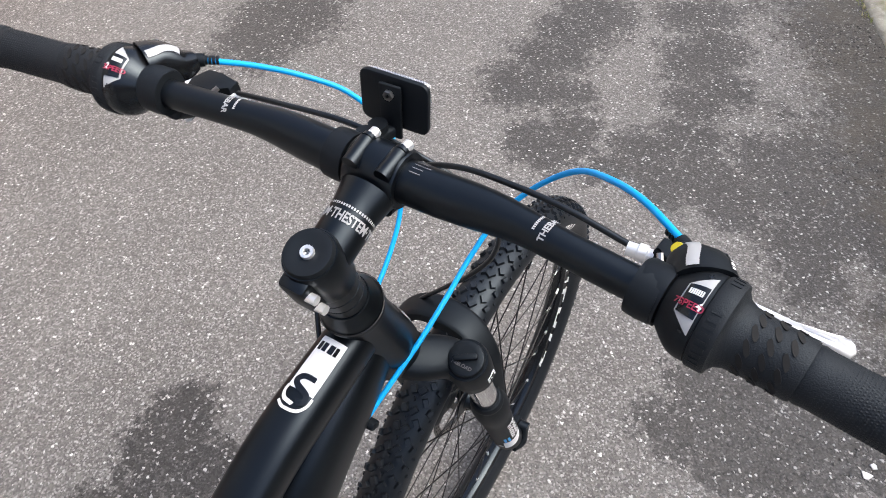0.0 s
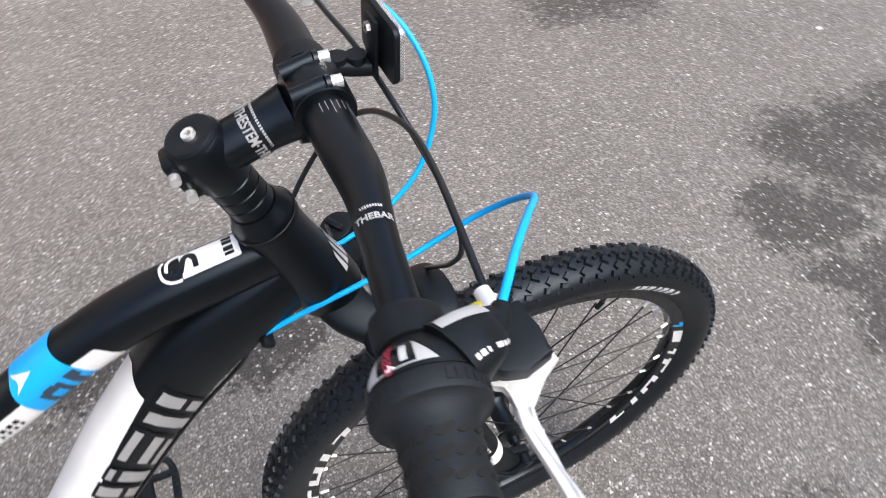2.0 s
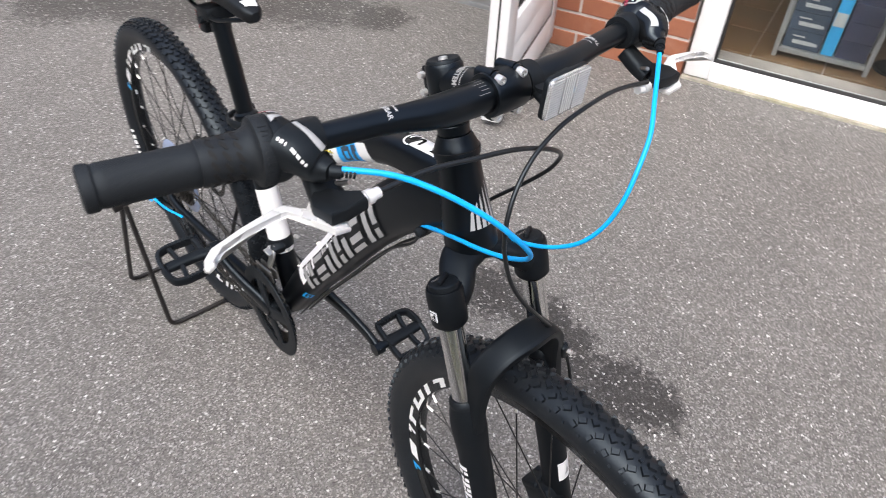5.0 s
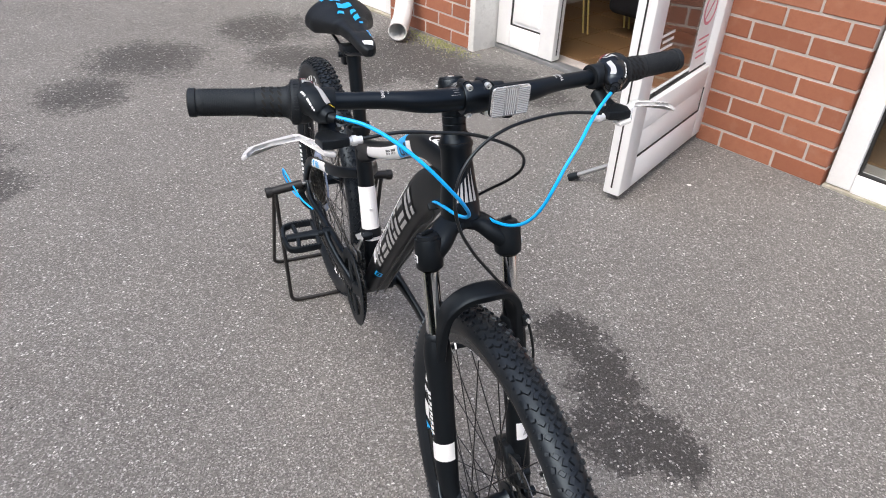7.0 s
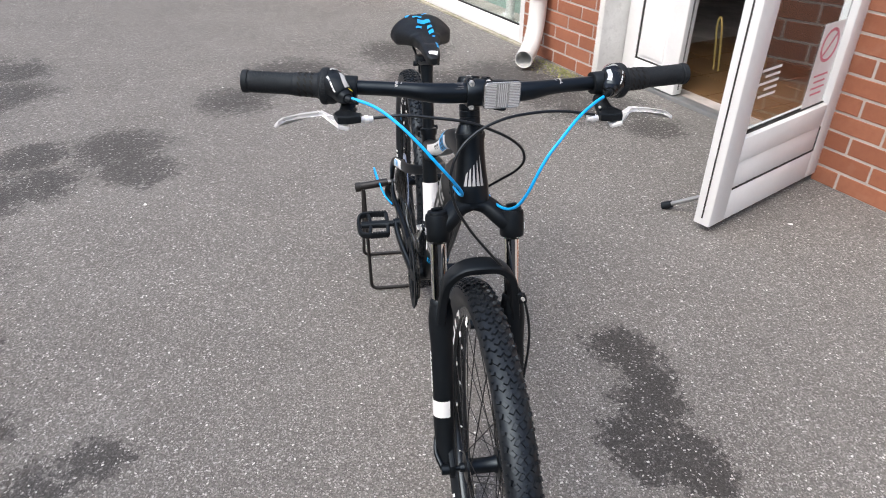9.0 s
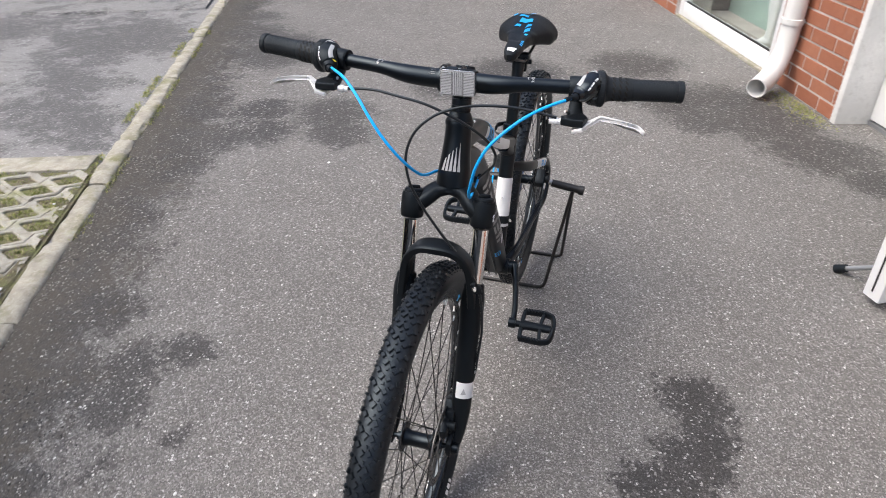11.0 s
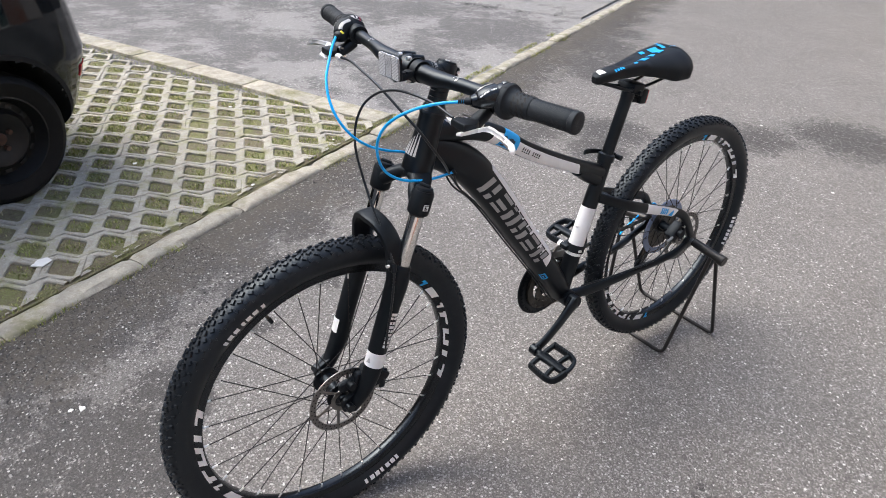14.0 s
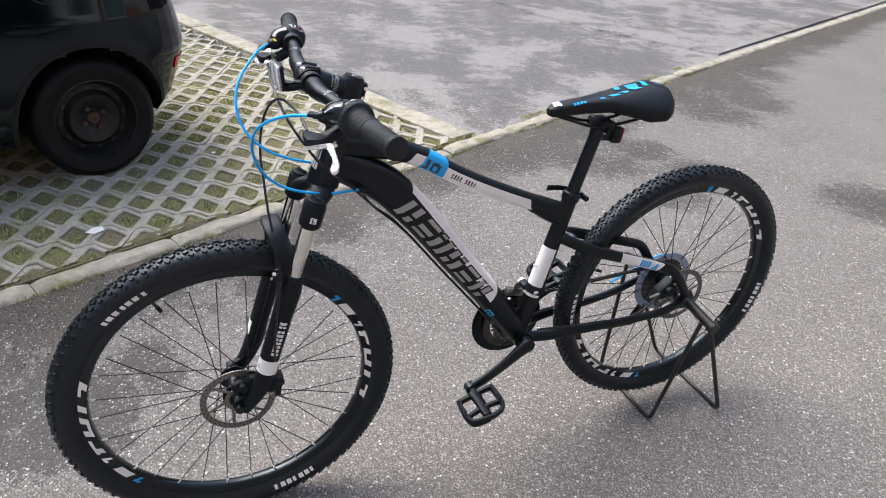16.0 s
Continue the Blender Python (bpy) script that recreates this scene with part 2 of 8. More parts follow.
# damp stains on the asphalt: centre x, y and radius
DAMP_YARD = [(1.90, 0.50, 0.10), (2.07, 0.50, 0.09), (2.24, 0.48, 0.10), (2.38, 0.45, 0.11), (1.91, 0.37, 0.07), (1.80, 1.40, 0.14), (1.64, 1.40, 0.11), (1.94, 1.41, 0.10), (2.54, 0.16, 0.10), (2.27, 0.09, 0.09),
             (2.08, 0.01, 0.08), (2.38, 0.04, 0.08), (2.18, -0.05, 0.07), (1.90, -0.03, 0.08), (1.79, 0.05, 0.08), (1.67, 0.13, 0.06), (1.66, 0.34, 0.08), (1.75, 0.29, 0.06), (1.69, -0.04, 0.08), (1.75, -0.14, 0.08),
             (1.70, -0.23, 0.07), (1.92, -0.26, 0.09), (2.01, -0.35, 0.08), (1.91, -0.42, 0.09), (1.81, -0.34, 0.09), (1.80, -0.48, 0.09), (1.66, -0.40, 0.07), (1.54, -0.44, 0.06), (2.75, -0.27, 0.11), (2.53, -0.35, 0.10), (2.34, -0.44, 0.09)]
DAMP_KERB = [(1.17, -0.40, 0.06), (1.07, -0.37, 0.07), (1.10, -0.48, 0.07), (1.01, -0.46, 0.07), (1.06, -0.54, 0.07), (0.98, -0.39, 0.04), (1.16, -0.59, 0.06), (0.37, -1.00, 0.08), (0.47, -1.14, 0.10), (0.65, -1.17, 0.10),
             (0.25, -0.87, 0.05), (0.54, -0.94, 0.07), (0.57, -0.70, 0.03), (0.79, -1.10, 0.09), (0.91, -1.06, 0.09), (0.83, -0.97, 0.07), (0.98, -0.91, 0.06), (0.90, -0.61, 0.06), (0.87, -0.50, 0.05), (0.17, -1.27, 0.06), (0.28, -1.34, 0.07),
             (1.20, -0.83, 0.09), (1.07, -0.90, 0.09), (1.30, -0.70, 0.08), (1.15, -0.64, 0.06), (1.25, -0.50, 0.06), (1.33, -0.88, 0.10), (1.45, -0.72, 0.09), (1.22, -0.36, 0.08), (1.12, -0.32, 0.07), (1.32, -0.44, 0.08), (1.02, -0.27, 0.06)]
DAMP_SPILL = [(0.01, 0.57, 0.07), (0.07, 0.61, 0.07), (0.16, 0.64, 0.06), (0.25, 0.57, 0.07), (0.35, 0.48, 0.07), (0.35, 0.56, 0.08), (0.44, 0.59, 0.07), (0.45, 0.49, 0.06), (0.51, 0.61, 0.06), (0.29, 0.63, 0.05)]
DAMP_BACK = [(-2.64, -2.38, 0.19), (-3.15, -2.62, 0.21), (-3.03, -2.24, 0.17), (-2.58, -2.10, 0.18), (-3.63, -2.83, 0.15), (-1.22, -1.74, 0.16), (-1.37, -1.54, 0.12), (-1.15, -1.93, 0.15), (-1.54, -2.02, 0.14), (-1.65, -1.68, 0.13), (-0.86, -1.71, 0.12),
             (-1.46, -1.13, 0.12), (-1.75, -1.28, 0.16), (-2.37, -0.80, 0.16), (-2.85, -0.47, 0.22), (-3.25, 0.25, 0.22), (-2.66, 0.30, 0.16), (-2.55, 0.55, 0.18), (-2.62, 0.85, 0.24), (-2.35, 1.0, 0.22), (-2.25, 0.68, 0.14), (-2.0, 1.25, 0.2), (-1.7, 1.42, 0.12)]


def asphalt_material():
    m, nt, p = node_material("asphalt")
    v = coords(nt)
    # wet share: broad wandering patches, wetter beside the kerb and on the car park
    turn = nt.nodes.new("ShaderNodeVectorRotate")
    turn.rotation_type = "Z_AXIS"
    turn.inputs["Angle"].default_value = -radians(KERB_ANGLE)
    nt.links.new(v, turn.inputs["Vector"])
    split = nt.nodes.new("ShaderNodeSeparateXYZ")
    nt.links.new(turn.outputs[0], split.inputs[0])
    across = split.outputs["Y"]
    wob = noise_tex(nt, v, 0.95, 10, 0.62)
    wob2 = noise_tex(nt, v, 3.6, 6, 0.65)
    warp = nt.nodes.new("ShaderNodeVectorMath")
    warp.operation = "MULTIPLY_ADD"
    nz = add(nt, "TexNoise", Scale=4.0, Detail=5.0, Roughness=0.6)
    nt.links.new(v, nz.inputs["Vector"])
    centre = nt.nodes.new("ShaderNodeVectorMath")
    centre.operation = "SUBTRACT"
    centre.inputs[1].default_value = (0.5, 0.5, 0.5)
    nt.links.new(nz.outputs["Color"], centre.inputs[0])
    nt.links.new(centre.outputs[0], warp.inputs[0])
    warp.inputs[1].default_value = (0.16, 0.16, 0.0)
    nt.links.new(v, warp.inputs[2])
    wet = math_node(nt, "ADD", math_node(nt, "MULTIPLY", wob, 0.6), math_node(nt, "MULTIPLY", wob2, 0.4))
    edge = nt.nodes.new("ShaderNodeMapRange")
    edge.inputs["From Min"].default_value, edge.inputs["From Max"].default_value = -1.2, -1.7
    edge.inputs["To Min"].default_value, edge.inputs["To Max"].default_value = -0.16, 0.035
    nt.links.new(across, edge.inputs["Value"])
    wet = math_node(nt, "ADD", wet, edge.outputs[0])
    # each pebble takes up water on its own
    pebble = add(nt, "TexVoronoi", Scale=92.0)
    nt.links.new(v, pebble.inputs["Vector"])
    pebble_id = nt.nodes.new("ShaderNodeSeparateColor")
    nt.links.new(pebble.outputs["Color"], pebble_id.inputs[0])
    coarse = add(nt, "TexVoronoi", Scale=38.0)
    nt.links.new(warp.outputs[0], coarse.inputs["Vector"])
    coarse_id = nt.nodes.new("ShaderNodeSeparateColor")
    nt.links.new(coarse.outputs["Color"], coarse_id.inputs[0])
    grit = math_node(nt, "ADD", math_node(nt, "MULTIPLY", math_node(nt, "SUBTRACT", pebble_id.outputs[0], 0.5), 0.34), math_node(nt, "MULTIPLY", math_node(nt, "SUBTRACT", coarse_id.outputs[0], 0.5), 0.22))
    # spilt water: ragged union of the listed patches
    wet = math_node(nt, "ADD", wet, math_node(nt, "MULTIPLY", grit, 0.16))
    wet = math_node(nt, "MULTIPLY", ramp(nt, wet, [(0.50, 0.0), (0.545, 1.0)]), 0.72)

    def patches(stains, lo, hi, share):
        field = None
        for x, y, r in stains:
            d = nt.nodes.new("ShaderNodeVectorMath")
            d.operation = "DISTANCE"
            nt.links.new(warp.outputs[0], d.inputs[0])
            d.inputs[1].default_value = (x, y, 0)
            blob = nt.nodes.new("ShaderNodeMapRange")
            blob.inputs["From Min"].default_value, blob.inputs["From Max"].default_value = 2.1 * r, 0.0
            nt.links.new(d.outputs["Value"], blob.inputs["Value"])
            field = blob.outputs[0] if field is None else math_node(nt, "MAXIMUM", field, blob.outputs[0])
        rough_edge = math_node(nt, "ADD", math_node(nt, "MULTIPLY", math_node(nt, "SUBTRACT", noise_tex(nt, v, 7, 8, 0.72), 0.5), 0.95), math_node(nt, "MULTIPLY", math_node(nt, "SUBTRACT", noise_tex(nt, v, 45, 4, 0.6), 0.5), 0.40))
        inside = math_node(nt, "GREATER_THAN", field, 0.02)
        f = math_node(nt, "MULTIPLY", math_node(nt, "ADD", math_node(nt, "ADD", field, rough_edge), grit), inside)
        return math_node(nt, "MULTIPLY", ramp(nt, f, [(lo, 0.0), (hi, 1.0)]), share)

    wet = math_node(nt, "MAXIMUM", wet, patches(DAMP_YARD + DAMP_KERB, 0.24, 0.48, 0.80))
    wet = math_node(nt, "MAXIMUM", wet, patches(DAMP_SPILL, 0.30, 0.52, 0.90))
    wet = math_node(nt, "MAXIMUM", wet, patches(DAMP_BACK, 0.24, 0.46, 0.78))
    # the gutter strip against the kerb stays damp
    gutter = nt.nodes.new("ShaderNodeMapRange")
    gutter.inputs["From Min"].default_value, gutter.inputs["From Max"].default_value = -0.86, -1.36
    gutter.inputs["To Min"].default_value, gutter.inputs["To Max"].default_value = -0.16, 0.34
    nt.links.new(across, gutter.inputs["Value"])
    strip = math_node(nt, "ADD", math_node(nt, "ADD", gutter.outputs[0], noise_tex(nt, v, 3.2, 7, 0.66)), math_node(nt, "MULTIPLY", grit, 0.35))
    wet = math_node(nt, "MAXIMUM", wet, math_node(nt, "MULTIPLY", ramp(nt, strip, [(0.57, 0.0), (0.71, 1.0)]), math_node(nt, "MULTIPLY", math_node(nt, "GREATER_THAN", across, -1.5), 0.90)))
    # binder and aggregate
    stones = add(nt, "TexVoronoi", Scale=128.0)
    shake = nt.nodes.new("ShaderNodeVectorMath")
    shake.operation = "MULTIPLY_ADD"
    nz3 = add(nt, "TexNoise", Scale=160.0, Detail=2.0, Roughness=0.5)
    nt.links.new(v, nz3.inputs["Vector"])
    nt.links.new(nz3.outputs["Color"], shake.inputs[0])
    shake.inputs[1].default_value = (0.011, 0.011, 0.0)
    nt.links.new(v, shake.inputs[2])
    nt.links.new(shake.outputs[0], stones.inputs["Vector"])
    stone_id = nt.nodes.new("ShaderNodeSeparateColor")
    nt.links.new(stones.outputs["Color"], stone_id.inputs[0])
    size = math_node(nt, "ADD", stones.outputs["Distance"], math_node(nt, "MULTIPLY", stone_id.outputs[1], 0.22))
    near = ramp(nt, size, [(0.36, 1.0), (0.54, 0.0)])
    pale = ramp(nt, stone_id.outputs[0], [(0.62, 0.0), (0.98, 1.0)])
    small = add(nt, "TexVoronoi", Scale=290.0)
    nt.links.new(v, small.inputs["Vector"])
    sid = nt.nodes.new("ShaderNodeSeparateColor")
    nt.links.new(small.outputs["Color"], sid.inputs[0])
    big = noise_tex(nt, v, 2.2, 6, 0.6)
    base = mix(nt, ramp(nt, big, [(0.35, 0.0), (0.7, 1.0)]), rgb(0.166, 0.158, 0.149), rgb(0.212, 0.203, 0.192))
    base = mix(nt, ramp(nt, sid.outputs[1], [(0.0, 0.0), (1.0, 0.72)]), base, rgb(0.058, 0.055, 0.053))
    base = mix(nt, ramp(nt, sid.outputs[2], [(0.72, 0.0), (1.0, 0.60)]), base, rgb(0.42, 0.41, 0.395))
    # the car park beyond the kerb is mixed towards a paler neutral grey
    park_pale = math_node(nt, "MULTIPLY", math_node(nt, "LESS_THAN", across, -1.5), 0.40)
    base = mix(nt, park_pale, base, rgb(0.345, 0.345, 0.345))
    dark = mix(nt, 1.0, base, rgb(0.25, 0.248, 0.252), "MULTIPLY")
    c = mix(nt, wet, base, dark)
    chip = mix(nt, ramp(nt, stone_id.outputs[2], [(0.0, 0.0), (1.0, 1.0)]), rgb(0.66, 0.65, 0.63), rgb(0.36, 0.35, 0.335))
    c = mix(nt, math_node(nt, "MULTIPLY", near, pale), c, chip)
    # brown grit washed up against the kerb
    silt = nt.nodes.new("ShaderNodeMapRange")
    silt.inputs["From Min"].default_value, silt.inputs["From Max"].default_value = -0.98, -1.44
    silt.inputs["To Min"].default_value, silt.inputs["To Max"].default_value = 0.0, 0.50
    nt.links.new(across, silt.inputs["Value"])
    below = math_node(nt, "GREATER_THAN", across, -1.5)
    s = math_node(nt, "ADD", math_node(nt, "ADD", silt.outputs[0], noise_tex(nt, v, 5, 7, 0.65)), math_node(nt, "MULTIPLY", grit, 0.5))
    s = math_node(nt, "MULTIPLY", ramp(nt, s, [(0.66, 0.0), (0.98, 0.48)]), below)
    c = mix(nt, s, c, rgb(0.098, 0.083, 0.060))
    nt.links.new(c, p.inputs["Base Color"])
    nt.links.new(ramp(nt, wet, [(0.0, 0.84), (1.0, 0.60)]), p.inputs["Roughness"])
    h = math_node(nt, "ADD", math_node(nt, "MULTIPLY", near, 0.6), math_node(nt, "MULTIPLY", noise_tex(nt, v, 220, 3), 0.6))
    p.inputs["Specular IOR Level"].default_value = 0.35
    bump(nt, p, h, 0.75, 0.004)
    return m


ASPHALT = asphalt_material()


def soil_material():
    m, nt, p = node_material("mossy_soil")
    v = coords(nt)
    c = mix(nt, ramp(nt, noise_tex(nt, v, 7, 6, 0.7), [(0.42, 0.0), (0.60, 1.0)]), rgb(0.180, 0.150, 0.104), rgb(0.190, 0.208, 0.072))
    c = mix(nt, ramp(nt, noise_tex(nt, v, 60, 5, 0.7), [(0.45, 0.0), (0.7, 0.7)]), c, rgb(0.28, 0.265, 0.150))
    c = mix(nt, ramp(nt, noise_tex(nt, v, 24, 4, 0.7), [(0.56, 0.0), (0.68, 0.55)]), c, rgb(0.085, 0.066, 0.044))
    nt.links.new(c, p.inputs["Base Color"])
    p.inputs["Roughness"].default_value = 0.95
    c2 = mix(nt, ramp(nt, noise_tex(nt, v, 210, 3, 0.6), [(0.42, 0.0), (0.62, 0.6)]), c, rgb(0.105, 0.092, 0.050))
    nt.links.new(c2, p.inputs["Base Color"])
    bump(nt, p, noise_tex(nt, v, 90, 6, 0.7), 1.0, 0.012)
    return m


SOIL = soil_material()


def grass_material():
    m, nt, p = node_material("short_grass")
    g = nt.nodes.new("ShaderNodeNewGeometry")
    c = ramp(nt, g.outputs["Random Per Island"], [(0.0, rgb(0.17, 0.20, 0.048)), (0.45, rgb(0.28, 0.32, 0.085)), (0.72, rgb(0.36, 0.35, 0.15)), (1.0, rgb(0.42, 0.36, 0.22))])
    nt.links.new(c, p.inputs["Base Color"])
    p.inputs["Roughness"].default_value = 0.7
    return m


GRASS = grass_material()


# ---- building helpers ----
def finish(bm, name, material, smooth=True):
    me = bpy.data.meshes.new(name)
    bmesh.ops.recalc_face_normals(bm, faces=bm.faces)
    bm.to_mesh(me)
    bm.free()
    for poly in me.polygons:
        poly.use_smooth = smooth
    if smooth:
        me.set_sharp_from_angle(angle=radians(38))
    me.materials.append(material)
    return me


def part(name, bm, material, parent=None, label="", smooth=True):
    """One mesh object, under a thing or under a part."""
    ob = new(name, finish(bm, name, material, smooth))
    if parent is not None:
        ob.parent = parent
        # a part keeps its own place in the world
        ob.matrix_parent_inverse = chain_inverse(parent)
    if label:
        tagged(ob, label)
    return ob


def chain_inverse(parent):
    m = parent.matrix_basis.copy()
    up = parent
    while up.parent is not None:
        m = up.matrix_parent_inverse @ m
        up = up.parent
        m = up.matrix_basis @ m
    return m.inverted()


def thing(name, label, category, at=(0, 0, 0), group="", kind=""):
    ob = new(name)
    ob.empty_display_size = 0.1
    ob.matrix_basis = Matrix.Translation(at)
    return tagged(ob, label, category, group, kind)


def box(bm, size, m=Matrix(), bevel=0.0, segments=2):
    """A box of that size, centred, with rounded edges, at the pose m."""
    made = bmesh.ops.create_cube(bm, size=1.0, matrix=m @ Matrix.Diagonal((*size, 1)))
    if bevel:
        edges = list({e for v in made["verts"] for e in v.link_edges})
        bmesh.ops.bevel(bm, geom=edges, offset=bevel, segments=segments, affect="EDGES", profile=0.5)


def block(bm, lo, hi, bevel=0.0, m=Matrix(), segments=2):
    c = [(a + b) / 2 for a, b in zip(lo, hi)]
    box(bm, [abs(b - a) for a, b in zip(lo, hi)], m @ Matrix.Translation(c), bevel, segments)


def fresh():
    return bmesh.new()


def glide(pts, n):
    """n places along a smooth curve through the points (any number of values each)."""
    p = np.array(pts, float)
    seg = np.linalg.norm(np.diff(p[:, :3], axis=0), axis=1)
    s = np.r_[0, np.cumsum(seg)] / seg.sum()
    t = np.linspace(0, 1, n)
    m = np.gradient(p, s, axis=0) if len(p) > 2 else np.repeat((p[1:] - p[:-1]), 2, 0)
    i = np.clip(np.searchsorted(s, t, side="right") - 1, 0, len(p) - 2)
    h = (s[i + 1] - s[i])[:, None]
    u = ((t - s[i]) / (s[i + 1] - s[i]))[:, None]
    return (2 * u**3 - 3 * u**2 + 1) * p[i] + (u**3 - 2 * u**2 + u) * h * m[i] + (3 * u**2 - 2 * u**3) * p[i + 1] + (u**3 - u**2) * h * m[i + 1]


class Tube:
    """A tube along a curve. Rows of x, y, z, half width (towards side), half height. Angle 0 points to side, 90 to side x way."""

    def __init__(self, rows, n=24, side=(0, 1, 0), power=2.0, around=20, straight=False):
        rows = [(*r, r[3]) if len(r) == 4 else r for r in rows]
        if straight:
            q = np.array(rows, float)
            t = np.linspace(0, 1, n)
            self.rows = np.stack([np.interp(t, np.linspace(0, 1, len(q)), q[:, k]) for k in range(5)], 1)
        else:
            self.rows = glide(rows, n)
        self.c = self.rows[:, :3]
        way = np.gradient(self.c, axis=0)
        self.way = way / np.linalg.norm(way, axis=1)[:, None]
        self.power, self.around = power, around
        sides = []
        s = np.array(side, float)
        for w in self.way:
            s2 = s - (s @ w) * w
            s2 /= np.linalg.norm(s2)
            sides.append(s2)
            if side != (0, 1, 0):
                s = s2
        self.side = np.array(sides)
        self.up = np.cross(self.side, self.way)

    def at(self, s, angle, off=0.0):
        x = s * (len(self.c) - 1)
        i = min(int(x), len(self.c) - 2)
        f = x - i
        row = self.rows[i] * (1 - f) + self.rows[i + 1] * f
        side = self.side[i] * (1 - f) + self.side[i + 1] * f
        up = self.up[i] * (1 - f) + self.up[i + 1] * f
        ca, sa = math.cos(radians(angle)), math.sin(radians(angle))
        e = 2.0 / self.power
        a = (row[3] + off) * math.copysign(abs(ca) ** e, ca)
        b = (row[4] + off) * math.copysign(abs(sa) ** e, sa)
        return Vector(row[:3] + side * a + up * b)

    def add_to(self, bm, caps=True):
        n, k = len(self.c), self.around
        rings = [[bm.verts.new(self.at(i / (n - 1), 360 * j / k)) for j in range(k)] for i in range(n)]
        for a, b in zip(rings, rings[1:]):
            for j in range(k):
                bm.faces.new((a[j], a[(j + 1) % k], b[(j + 1) % k], b[j]))
        if caps:
            bm.faces.new(rings[0])
            bm.faces.new(rings[-1][::-1])

    def patch(self, bm, corners, off=0.0006, n=8, thick=True):
        """A film on the tube's skin; corners: four of (share of the length, angle), in order round."""
        (s0, a0), (s1, a1), (s2, a2), (s3, a3) = corners
        grid = []
        for i in range(n + 1):
            u = i / n
            row = []
            for j in range(n + 1):
                w = j / n
                s = (1 - u) * ((1 - w) * s0 + w * s3) + u * ((1 - w) * s1 + w * s2)
                a = (1 - u) * ((1 - w) * a0 + w * a3) + u * ((1 - w) * a1 + w * a2)
                row.append(bm.verts.new(self.at(s, a, off)))
            grid.append(row)
        for i in range(n):
            for j in range(n):
                bm.faces.new((grid[i][j], grid[i + 1][j], grid[i + 1][j + 1], grid[i][j + 1]))


def tube(bm, rows, n=24, side=(0, 1, 0), power=2.0, around=16, straight=False):
    t = Tube(rows, n, side, power, around, straight)
    t.add_to(bm)
    return t


def rod(bm, a, b, r, around=12, r2=None):
    a, b = Vector(a), Vector(b)
    d = b - a
    m = Matrix.Translation((a + b) / 2) @ d.to_track_quat("Z", "Y").to_matrix().to_4x4()
    bmesh.ops.create_cone(bm, cap_ends=True, segments=around, radius1=r, radius2=r if r2 is None else r2, depth=d.length, matrix=m)


def lathe(bm, profile, m=Matrix(), steps=32, closed=False, start=0.0, sweep=360.0):
    """Turns a profile of (radius, height) about z, then places it by m."""
    full = sweep >= 359.9
    count = steps if full else steps + 1
    rings = []
    for i in range(count):
        a = radians(start + sweep * i / steps)
        rings.append([bm.verts.new(m @ Vector((r * math.cos(a), r * math.sin(a), z))) for r, z in profile])
    k = len(profile)
    for i in range(steps):
        a, b = rings[i], rings[(i + 1) % count]
        for j in range(k if closed else k - 1):
            q = (a[j], b[j], b[(j + 1) % k], a[(j + 1) % k])
            try:
                bm.faces.new(q)
            except ValueError:
                pass
    bmesh.ops.remove_doubles(bm, verts=[v for ring in rings for v in ring], dist=1e-6)


def prism(bm, outline, depth, m=Matrix(), bevel=0.0):
    """An outline of (x, y) raised along z from -depth/2 to depth/2."""
    lo = [bm.verts.new(m @ Vector((x, y, -depth / 2))) for x, y in outline]
    hi = [bm.verts.new(m @ Vector((x, y, depth / 2))) for x, y in outline]
    n = len(outline)
    faces = [bm.faces.new(lo[::-1]), bm.faces.new(hi)]
    for i in range(n):
        faces.append(bm.faces.new((lo[i], lo[(i + 1) % n], hi[(i + 1) % n], hi[i])))
    if bevel:
        edges = list({e for f in faces[:2] for e in f.edges})
        bmesh.ops.bevel(bm, geom=edges, offset=bevel, segments=2, affect="EDGES", profile=0.5)


def side_pose(x, y, z, turn=0.0):
    """Local x to world x, local y to world z, local z to world -y; then turned in that plane."""
    return Matrix.Translation((x, y, z)) @ Matrix.Rotation(radians(90), 4, "X") @ Matrix.Rotation(radians(turn), 4, "Z")


def axis_pose(at, way):
    """Local z along way."""
    return Matrix.Translation(at) @ Vector(way).to_track_quat("Z", "Y").to_matrix().to_4x4()


def words(name, text, size, material, parent, m, label="", thick=0.0002, align="CENTER"):
    """Raised letters in the built-in font, as a mesh."""
    cu = bpy.data.curves.new(name, "FONT")
    cu.body, cu.size, cu.extrude, cu.align_x, cu.align_y = text, size, thick, align, "CENTER"
    cu.offset = size * 0.022
    tmp = new(name + "_curve", cu)
    me = bpy.data.meshes.new_from_object(tmp.evaluated_get(bpy.context.evaluated_depsgraph_get()))
    bpy.data.objects.remove(tmp)
    bpy.data.curves.remove(cu)
    me.materials.clear()
    me.materials.append(material)
    ob = new(name, me)
    ob.parent = parent
    ob.matrix_parent_inverse = chain_inverse(parent)
    ob.matrix_basis = m
    if label:
        tagged(ob, label)
    return ob


# ---- ground, kerb, pavers ----
def ground():
    bm = fresh()
    bmesh.ops.create_grid(bm, x_segments=60, y_segments=60, size=150.0)
    ob = part("ground", bm, ASPHALT, None, smooth=False)
    ob.location.z = GROUND_Z
    tagged(ob, "grey brown asphalt with pale chippings and damp patches", "ground", kind="structure")


ground()


